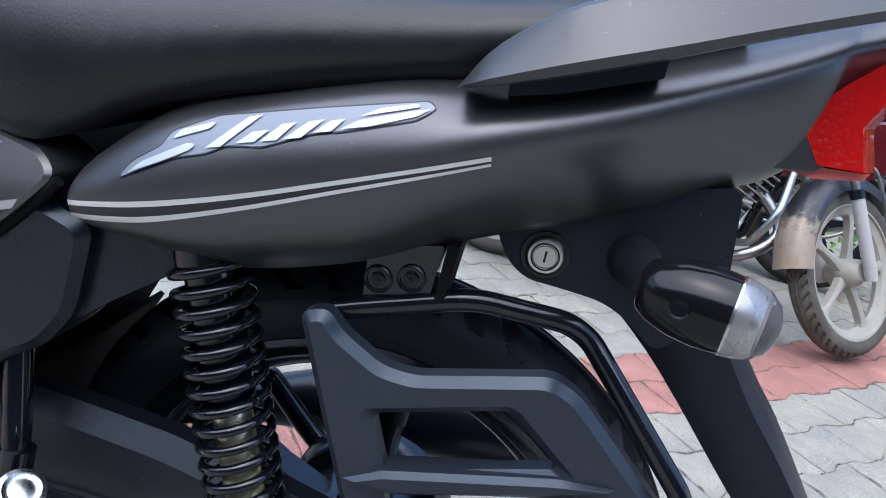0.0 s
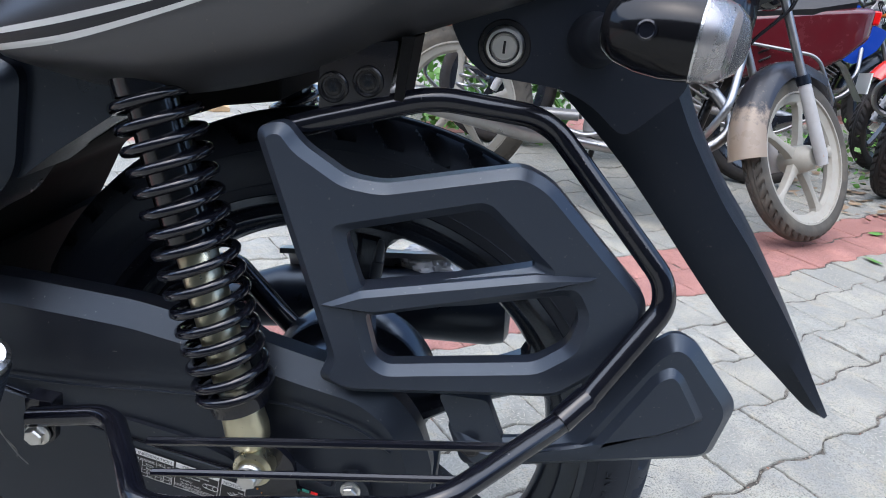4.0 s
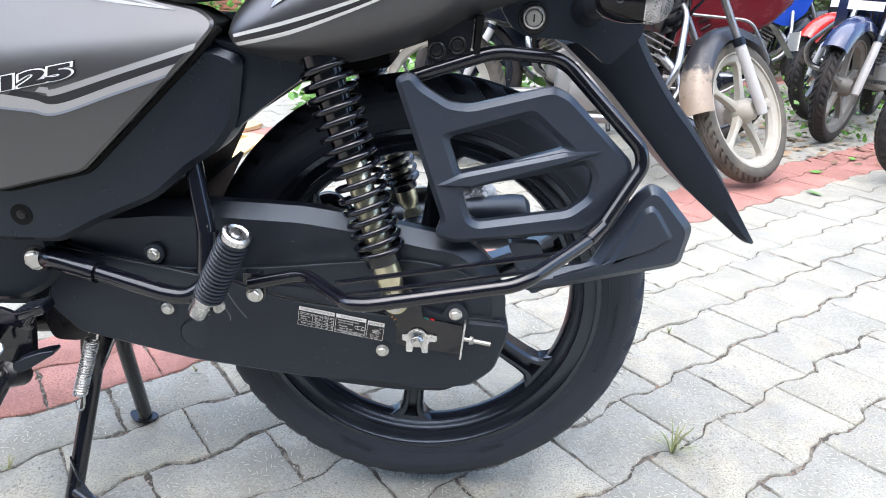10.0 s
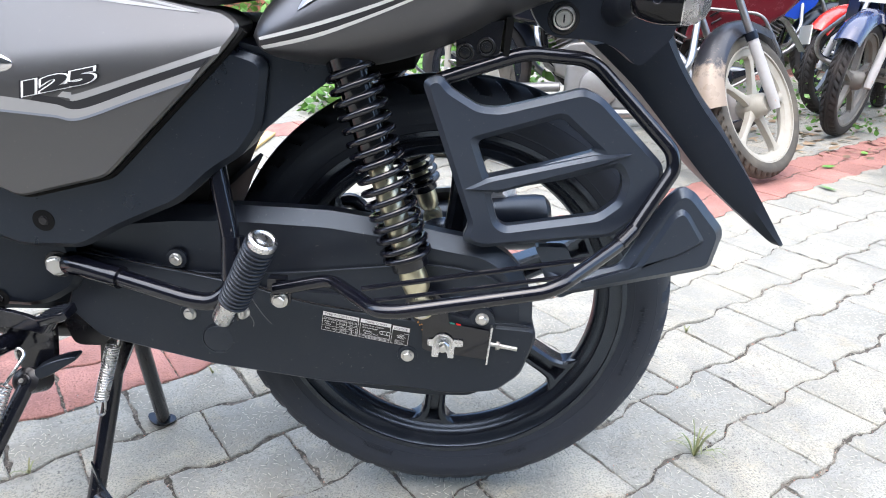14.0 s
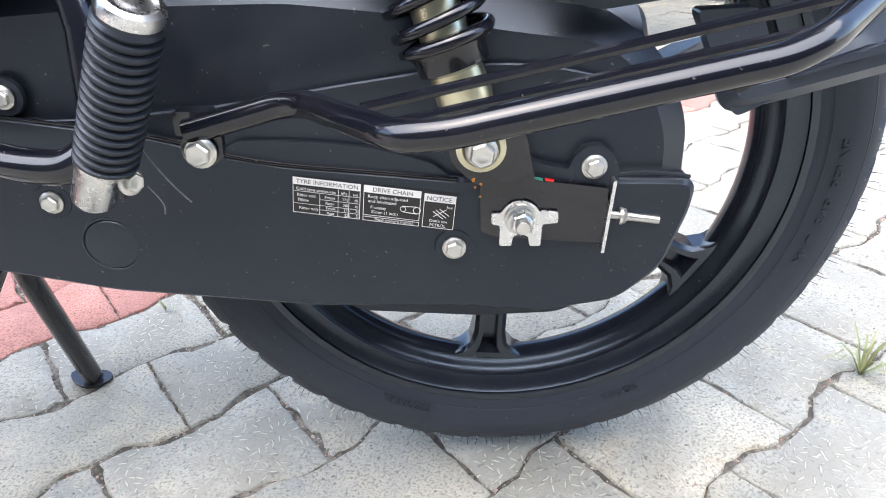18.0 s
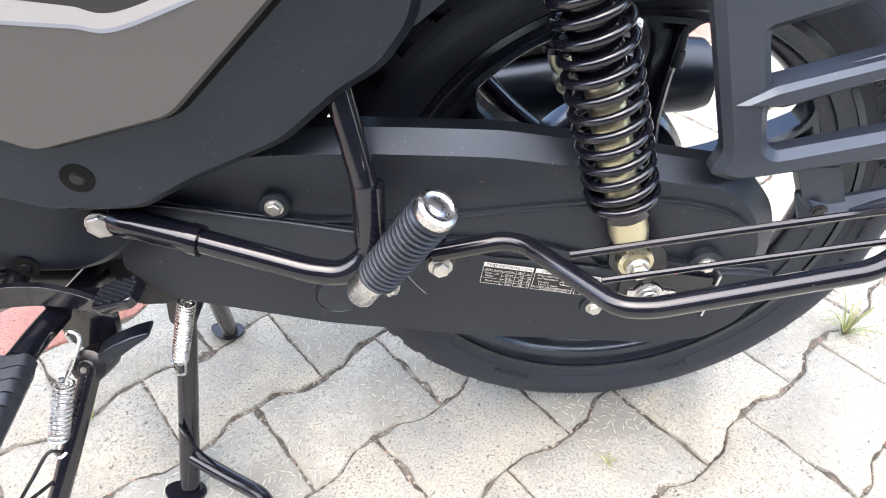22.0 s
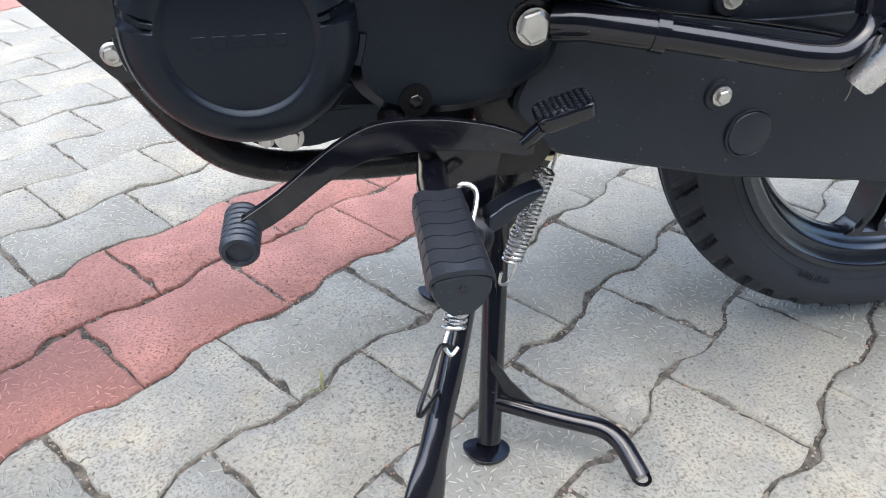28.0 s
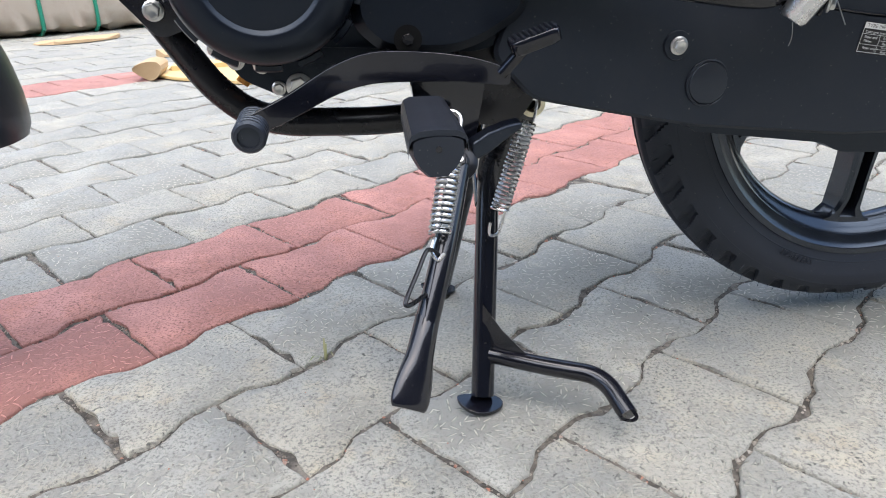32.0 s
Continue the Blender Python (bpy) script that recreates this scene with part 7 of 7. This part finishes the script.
for k in range(5):
    c = ba + (bb - ba) * 0.69 + rot @ Vector((0.045 * k - 0.10, -0.313, 0.40 - 0.03 * (k % 2)))
    part("printed_bar", box((0.026, 0.004, 0.07), c, rot), ink, bundle)
for k in range(4):
    c = ba + (bb - ba) * 0.70 + rot @ Vector((0.045 * k - 0.10, -0.313, 0.29))
    part("printed_bar", box((0.022, 0.004, 0.04), c, rot), ink, bundle)


def scrap(at, sx, sy, turn, seed, mat, label, h=0.012):
    r = random.Random(seed)
    t = thing("cardboard_scrap", label, "cardboard", at)
    pts = [(sx * math.cos(a) * r.uniform(0.75, 1.1), sy * math.sin(a) * r.uniform(0.7, 1.15)) for a in [2 * math.pi * k / 14 for k in range(14)]]
    bm = bmesh.new()
    lo = [bm.verts.new((x, y, 0.003)) for x, y in pts]
    hi = [bm.verts.new((x * 0.98, y * 0.98, 0.004 + h * r.uniform(0.3, 1.6))) for x, y in pts]
    mid = bm.verts.new((0, 0, h * 1.4))
    for k in range(14):
        j = (k + 1) % 14
        bm.faces.new((lo[k], lo[j], hi[j], hi[k]))
        bm.faces.new((hi[k], hi[j], mid))
    part("sheet", bm, mat, t, smooth=20).matrix_basis = Matrix.Rotation(turn, 4, "Z")
    return t


scrap((-1.98, 3.60, 0), 0.30, 0.13, 0.9, 1, card, "torn brown cardboard lying on the paving")
scrap((-1.12, 2.30, 0), 0.16, 0.10, 0.5, 2, yellow_card, "torn yellowish cardboard lying on the paving", 0.02)
scrap((-1.32, 2.78, 0), 0.10, 0.06, 0.2, 3, card, "small torn cardboard lying on the paving", 0.02)
scrap((-1.05, 2.62, 0), 0.12, 0.08, 1.2, 7, card, "torn cardboard lying on the paving", 0.02)
for k, (x, y, s) in enumerate(((-1.75, 5.9, 0.24), (-1.25, 6.1, 0.26), (-0.85, 5.8, 0.20), (-1.5, 6.6, 0.3), (-2.3, 6.3, 0.26))):
    r = random.Random(30 + k)
    t = thing("crushed_carton", "crushed open brown cardboard carton", "carton", (x, y, 0))
    bm = bmesh.new()
    add_box(bm, (s, s * 0.8, s * 0.75), (0, 0, s * 0.375), Matrix.Rotation(r.uniform(0, 1.5), 3, "Z"))
    bmesh.ops.subdivide_edges(bm, edges=bm.edges, cuts=3, use_grid_fill=True)
    for v in bm.verts:
        if v.co.z > 0.02:
            v.co += Vector((r.uniform(-1, 1), r.uniform(-1, 1), r.uniform(-1, 0.6))) * 0.022
    part("carton_body", bm, card, t, smooth=20)
    part("flap", loft([[(-s * 0.4, -s * 0.5, s * 0.7), (s * 0.4, -s * 0.5, s * 0.7)], [(-s * 0.35, -s * 0.8, s * 0.85), (s * 0.42, -s * 0.82, s * 0.8)], [(-s * 0.35, -s * 0.8, s * 0.85 + 0.004), (s * 0.42, -s * 0.82, s * 0.8 + 0.004)], [(-s * 0.4, -s * 0.5, s * 0.7 + 0.004), (s * 0.4, -s * 0.5, s * 0.7 + 0.004)]], closed=False, caps=False), card, t, smooth=0)

brick_mat = worn(material("brick", (0.35, 0.13, 0.08)), (0.34, 0.14, 0.09), (0.25, 0.17, 0.12), 0.6, 120.0, 0.6, (0.8, 0.9), 6.0)
mortar = worn(material("mortar", (0.35, 0.33, 0.3)), (0.34, 0.32, 0.29), (0.2, 0.19, 0.16), 0.6, 150.0, 0.6, (0.85, 0.95), 8.0)
wall = tagged(part("wall_far", box((14.0, 0.2, 0.9), (-5.2, 9.9, 0.45)), mortar, smooth=0), "low red brick boundary wall at the far side", "wall", kind="structure")
bme = bpy.data.meshes.new("brick")
bm = box((0.225, 0.03, 0.068), (0, 0, 0))
bm.to_mesh(bme)
bm.free()
bme.materials.append(brick_mat)
count = 0
for i in range(10):
    for j in range(28):
        ob = new("brick", bme)
        ob.parent = wall
        ob.location = (-7.0 + 0.235 * j + (0.117 if i % 2 else 0), 9.795, 0.05 + 0.085 * i)
bm = bmesh.new()
add_box(bm, (0.2, 26, 3.0), (-12.5, 0, 1.5))
tagged(part("wall_near", bm, mortar, smooth=0), "plain plastered walls closing the yard", "wall", kind="structure")
# unseen wall added behind the camera; its height and darkness shape the reflections
bm = box((34, 0.3, 5.9), (0, -6.4, 2.95))
dark_blocker = worn(material("dark_blocker_wall", (0.2, 0.2, 0.19)), (0.055, 0.060, 0.056), (0.09, 0.09, 0.085), 0.7, 40.0, 0.3, (0.85, 0.95), 2.0)
tagged(part("unseen_wall_south", bm, dark_blocker, smooth=0), "unseen dark wall added to block low light from the south", "wall", kind="structure")

# ---- paving ----
EU, EV = Vector((0.7980, 0.6027)), Vector((0.6027, -0.7980))
PO, PL, PR, AMP = Vector((-0.8583, -0.1567)), 0.2024, 0.1450, 0.0080


def paving(name, fresh, worn_tone, grey_share):
    """Pressed concrete pavers: each has its own tone, some keep a pattern of short raised strokes, others are worn and pitted."""
    m = material(name, fresh, 0.8)
    b = m.node_tree.nodes["Principled BSDF"]
    geo = node(m, "ShaderNodeNewGeometry")
    pos = geo.outputs["Position"]

    def math_(kind, a, c):
        n = node(m, "ShaderNodeMath")
        n.operation = kind
        for value, socket in ((a, n.inputs[0]), (c, n.inputs[1])):
            if isinstance(value, float):
                socket.default_value = value
            else:
                link(m, value, socket)
        return n.outputs[0]

    own = math_("FRACT", math_("ADD", node(m, "ShaderNodeObjectInfo").outputs["Random"], geo.outputs["Random Per Island"]), 0.0)
    own2 = math_("FRACT", math_("MULTIPLY", own, 7.31), 0.0)
    greyed = ramp(m, own, [(grey_share - 0.05, (0, 0, 0)), (grey_share + 0.10, (1, 1, 1))])
    tone = mix(m, greyed, fresh, worn_tone)
    lit = mix(m, own2, (0.90, 0.90, 0.90), (1.07, 1.07, 1.07))
    tint = node(m, "ShaderNodeMix")
    tint.data_type, tint.blend_type = "RGBA", "MULTIPLY"
    tint.inputs[0].default_value = 1.0
    link(m, tone, tint.inputs[6])
    link(m, lit, tint.inputs[7])
    base = tint.outputs[2]
    # broad clouds of dirt and bleaching
    broad = noise_out(m, 7.0, 6.0, 0.68, pos)
    stain = noise_out(m, 24.0, 6.0, 0.72, pos)
    fine = noise_out(m, 300.0, 4.0, 0.7, pos)
    c1 = mix(m, ramp(m, broad, [(0.38, (0.9,) * 3), (0.58, (0, 0, 0))]), base, tuple(v * k for v, k in zip(worn_tone, (0.80, 0.82, 0.86))))
    c2 = mix(m, ramp(m, stain, [(0.52, (0, 0, 0)), (0.70, (0.60,) * 3)]), c1, tuple(min(v * k, 0.8) for v, k in zip(fresh, (1.14, 1.06, 0.92))))
    c2 = mix(m, ramp(m, noise_out(m, 13.0, 5.0, 0.75, pos), [(0.56, (0, 0, 0)), (0.68, (0.45,) * 3)]), c2, tuple(v * k for v, k in zip(fresh, (0.86, 0.74, 0.58))))
    c3 = mix(m, ramp(m, fine, [(0.38, (0.9,) * 3), (0.52, (0, 0, 0))]), c2, tuple(v * 0.44 for v in worn_tone))
    # small dark pits, thicker in some places
    pit = ramp(m, noise_out(m, 150.0, 2.0, 0.5, pos), [(0.300, (1, 1, 1)), (0.340, (0, 0, 0))])
    pit_where = ramp(m, noise_out(m, 18.0, 3.0, 0.6, pos), [(0.42, (0, 0, 0)), (0.56, (1, 1, 1))])
    pits = math_("MULTIPLY", pit, pit_where)
    c4 = mix(m, pits, c3, tuple(v * 0.30 for v in worn_tone))
    # short raised strokes, each turned its own way
    vor = node(m, "ShaderNodeTexVoronoi", Scale=78.0, Randomness=0.9)
    link(m, pos, vor.inputs["Vector"])
    sub = node(m, "ShaderNodeVectorMath")
    sub.operation = "SUBTRACT"
    link(m, pos, sub.inputs[0])
    link(m, vor.outputs["Position"], sub.inputs[1])
    sep = node(m, "ShaderNodeSeparateColor")
    link(m, vor.outputs["Color"], sep.inputs[0])
    rot = node(m, "ShaderNodeVectorRotate")
    rot.rotation_type = "Z_AXIS"
    link(m, sub.outputs[0], rot.inputs["Vector"])
    link(m, math_("MULTIPLY", sep.outputs[0], 6.28), rot.inputs["Angle"])
    scl = node(m, "ShaderNodeVectorMath")
    scl.operation = "MULTIPLY"
    scl.inputs[1].default_value = (1 / 0.0062, 1 / 0.00105, 0)
    link(m, rot.outputs[0], scl.inputs[0])
    ln = node(m, "ShaderNodeVectorMath")
    ln.operation = "LENGTH"
    link(m, scl.outputs[0], ln.inputs[0])
    stroke = ramp(m, ln.outputs["Value"], [(0.70, (1, 1, 1)), (1.0, (0, 0, 0))])
    halo = ramp(m, ln.outputs["Value"], [(1.0, (0.75,) * 3), (1.7, (0, 0, 0))])
    kept = math_("MULTIPLY", ramp(m, noise_out(m, 9.0, 4.0, 0.65, pos), [(0.45, (0.04,) * 3), (0.58, (1, 1, 1))]), mix(m, greyed, (0.45, 0.45, 0.45), (1, 1, 1)))
    strokes = math_("MULTIPLY", stroke, kept)
    c5 = mix(m, math_("MULTIPLY", kept, 0.55), c4, tuple(v * k for v, k in zip(worn_tone, (0.72, 0.74, 0.76))))
    c5 = mix(m, math_("MULTIPLY", halo, kept), c5, tuple(v * 0.68 for v in worn_tone))
    c6 = mix(m, math_("MULTIPLY", strokes, 0.85), c5, tuple(min(v * 1.35, 0.75) for v in fresh))
    link(m, c6, b.inputs["Base Color"])
    height = math_("SUBTRACT", math_("ADD", math_("MULTIPLY", fine, 0.7), strokes), pits)
    bump(m, height, 1.0, 0.0024)
    return m


grey_paver = paving("grey_paver", (0.395, 0.371, 0.302), (0.346, 0.337, 0.292), 0.50)
red_paver = paving("red_paver", (0.455, 0.222, 0.182), (0.395, 0.185, 0.150), 0.75)
joint_sand = worn(material("joint_sand", (0.14, 0.12, 0.1)), (0.050, 0.044, 0.036), (0.52, 0.46, 0.38), 0.95, 500.0, 0.8, (0.85, 0.95), 45.0)
soil = worn(material("soil", (0.2, 0.15, 0.1)), (0.20, 0.155, 0.11), (0.10, 0.12, 0.05), 0.9, 200.0, 0.8, (0.85, 0.95), 3.0)

bm = bmesh.new()
n = 24
for i in range(n):
    for j in range(n):
        s = 160.0 / n
        x, y = -80 + s * i, -80 + s * j
        bm.faces.new([bm.verts.new(p) for p in ((x, y, -0.012), (x + s, y, -0.012), (x + s, y + s, -0.012), (x, y + s, -0.012))])
bmesh.ops.remove_doubles(bm, verts=bm.verts, dist=0.01)
ground = tagged(part("ground", bm, soil, smooth=0), "bare earth and sand under the paving", "ground", kind="structure")
bm = bmesh.new()
bm.faces.new([bm.verts.new((x, y, -0.0042)) for x, y in ((-6.6, -4.9), (6.6, -4.9), (6.6, 6.5), (-6.6, 6.5))])
bed = tagged(part("sand_bed", bm, joint_sand, smooth=0), "sandy joints between interlocking pavers", "ground", kind="structure")


def wave(u):
    """Offset of a zigzag row edge."""
    f = (u / PL) % 1.0
    d = abs(f - round(f)) * 2
    return AMP * min(max((0.5 - d) / 0.16, -1), 1)


def paver_outline(gap):
    """One interlocking paver, local u from its joint and v from the row's middle line."""
    def edge(v0, phase, us):
        return [(u, v0 + wave(u + phase)) for u in us]
    k = [0.0, 0.170, 0.205, 0.295, 0.330, 0.670, 0.705, 0.795, 0.830, 1.0]
    us = [gap / 2 + f * (PL - gap) for f in k]
    top = edge(-PR / 2 + gap / 2, PL / 2, us)
    low = edge(PR / 2 - gap / 2, 0.0, us)
    return top + low[::-1]


def add_paver(bm, m, outline, height):
    top = [bm.verts.new(m @ Vector((u, v, height))) for u, v in outline]
    cx, cy = PL / 2, 0.0
    rim_ = [bm.verts.new(m @ Vector((u + (0.0022 if u < cx else -0.0022) * (1 if abs(u - cx) > PL * 0.48 else 0), v + (0.0022 if v < cy else -0.0022), height + 0.0022))) for u, v in outline]
    low = [bm.verts.new(m @ Vector((u, v, -0.01))) for u, v in outline]
    c = len(outline)
    for k in range(c):
        j = (k + 1) % c
        bm.faces.new((low[k], low[j], top[j], top[k]))
        bm.faces.new((top[k], top[j], rim_[j], rim_[k]))
    bm.faces.new(rim_)


def ragged(seed):
    """The paver's outline with worn, slightly crumbled edges."""
    r = random.Random(seed)
    base_ = paver_outline(0.0038)
    pts = []
    for i, (u, v) in enumerate(base_):
        q = base_[(i + 1) % len(base_)]
        pts.append((u + r.uniform(-0.0010, 0.0010), v + r.uniform(-0.0010, 0.0010)))
        if math.hypot(q[0] - u, q[1] - v) > 0.03:
            for f in (0.33, 0.67):
                pts.append((u + (q[0] - u) * f + r.uniform(-0.0012, 0.0012), v + (q[1] - v) * f + r.uniform(-0.0014, 0.0014)))
    k = r.randrange(len(pts))
    pts[k] = (pts[k][0] + (PL / 2 - pts[k][0]) * 0.03, pts[k][1] * 0.94)
    return pts


def crumbled(seed):
    """A nearer paver's outline: uneven along each side, with small broken-out bites."""
    r = random.Random(seed)
    base_ = paver_outline(0.0038)
    pts = []
    for i, (u, v) in enumerate(base_):
        q = base_[(i + 1) % len(base_)]
        long_ = math.hypot(q[0] - u, q[1] - v)
        count = max(1, round(long_ / 0.009))
        for t in range(count):
            f = t / count
            pts.append((u + (q[0] - u) * f, v + (q[1] - v) * f))
    bites = [(r.randrange(len(pts)), r.uniform(0.002, 0.007), r.uniform(1.0, 3.0)) for _ in range(7)]
    made = []
    for i, (u, v) in enumerate(pts):
        depth = r.uniform(-0.0012, 0.0011)
        for at_, d, w in bites:
            k = min(abs(i - at_), len(pts) - abs(i - at_))
            depth += d * max(0.0, 1 - k / w)
        c = Vector((PL / 2 - u, -v))
        c = Vector((c.x * 0.35 if abs(c.x) < PL * 0.47 else c.x, c.y)).normalized()
        made.append((u + c.x * depth, v + c.y * depth))
    return made


outlines = [ragged(60 + k) for k in range(9)]
near_outlines = [crumbled(90 + k) for k in range(14)]
shared = {}
for key, mat in (("grey", grey_paver), ("red", red_paver)):
    for n_, outline in enumerate(near_outlines):
        bm = bmesh.new()
        add_paver(bm, Matrix(), outline, -0.0022)
        bmesh.ops.recalc_face_normals(bm, faces=bm.faces)
        me = bpy.data.meshes.new("paver")
        bm.to_mesh(me)
        bm.free()
        me.materials.append(mat)
        me.shade_smooth()
        me.set_sharp_from_angle(angle=radians(50))
        shared[key, n_] = me
rp_ = random.Random(11)
cells = []
for r in range(-56, 56):
    for k in range(-56, 62):
        u = 0.0119 + (0.0 if r % 2 == 0 else PL / 2) + k * PL
        v = -0.0755 + r * PR
        c = PO + EU * (u + PL / 2) + EV * v
        if -6.5 < c.x < 6.5 and -4.8 < c.y < 6.4:
            cells.append((r, u, v, c))
near = sorted(cells, key=lambda c: ((c[3].x + 0.25) / 1.15) ** 2 + ((c[3].y - 0.35) / 0.95) ** 2)
axes = Matrix(((EU.x, EV.x, 0, 0), (EU.y, EV.y, 0, 0), (0, 0, 1, 0), (0, 0, 0, 1)))
rest = {"grey": bmesh.new(), "red": bmesh.new()}
for i, (r, u, v, c) in enumerate(near):
    key = "red" if r in (-1, -2, -14, -15) else "grey"
    o = PO + EU * (u + rp_.uniform(-0.0008, 0.0008)) + EV * (v + rp_.uniform(-0.0008, 0.0008))
    m = Matrix.Translation((o.x, o.y, rp_.uniform(-0.0022, 0.0012))) @ axes @ pose(0, 0, 0, rp_.uniform(-0.7, 0.7), rp_.uniform(-0.5, 0.5), rp_.uniform(-0.4, 0.4))
    if i < 300:
        ob = new("paver", shared[key, rp_.randrange(14)])
        ob.parent = bed
        ob.matrix_basis = m
    else:
        add_paver(rest[key], m, outlines[rp_.randrange(9)], -0.0022)
for key, mat in (("grey", grey_paver), ("red", red_paver)):
    bmesh.ops.recalc_face_normals(rest[key], faces=rest[key].faces)
    tagged(part("far_pavers", rest[key], mat, bed, smooth=0), kind="stuff")

# grit and crumbs of stone in the joints and on the pavers
rg = random.Random(77)
verts, faces = [], []


def crumb(p, size):
    k = len(verts)
    a = rg.uniform(0, 6.28)
    for t in range(4):
        b_ = a + t * 1.57
        q = size * rg.uniform(0.6, 1.2)
        verts.append((p.x + q * math.cos(b_), p.y + q * math.sin(b_), p.z))
    verts.append((p.x + rg.uniform(-0.3, 0.3) * size, p.y + rg.uniform(-0.3, 0.3) * size, p.z + size * rg.uniform(0.5, 1.0)))
    for t in range(4):
        faces.append((k + t, k + (t + 1) % 4, k + 4))


for r, u, v, c in near[:420]:
    for _ in range(135):
        side_ = rg.random()
        if side_ < 0.4:
            p = PO + EU * (u + rg.gauss(0, 0.0036)) + EV * (v + rg.uniform(-0.5, 0.5) * PR)
            h = -0.0042
        elif side_ < 0.93:
            d = rg.uniform(0, PL)
            p = PO + EU * (u + d) + EV * (v + PR / 2 + wave(d) + rg.gauss(0, 0.0040))
            h = -0.0042
        else:
            p = PO + EU * (u + rg.uniform(0, PL)) + EV * (v + rg.uniform(-0.45, 0.45) * PR)
            h = 0.0005
        crumb(Vector((p.x, p.y, h)), rg.uniform(0.0012, 0.0024 if rg.random() < 0.75 else 0.0042) if h < 0 else rg.uniform(0.0006, 0.0015))
me = bpy.data.meshes.new("grit")
me.from_pydata(verts, [], faces)
grit_mat = material("grit", (0.3, 0.27, 0.22), 0.85)
isle = node(grit_mat, "ShaderNodeNewGeometry").outputs["Random Per Island"]
link(grit_mat, ramp(grit_mat, isle, [(0.0, (0.05, 0.043, 0.036)), (0.30, (0.12, 0.105, 0.085)), (0.6, (0.20, 0.175, 0.14)), (0.9, (0.36, 0.33, 0.28)), (0.95, (0.33, 0.16, 0.11)), (1.0, (0.36, 0.15, 0.10))]), grit_mat.node_tree.nodes["Principled BSDF"].inputs["Base Color"])
me.materials.append(grit_mat)
tagged(new("grit", me), "loose grit and crumbs in the paving joints", "grit", kind="stuff")
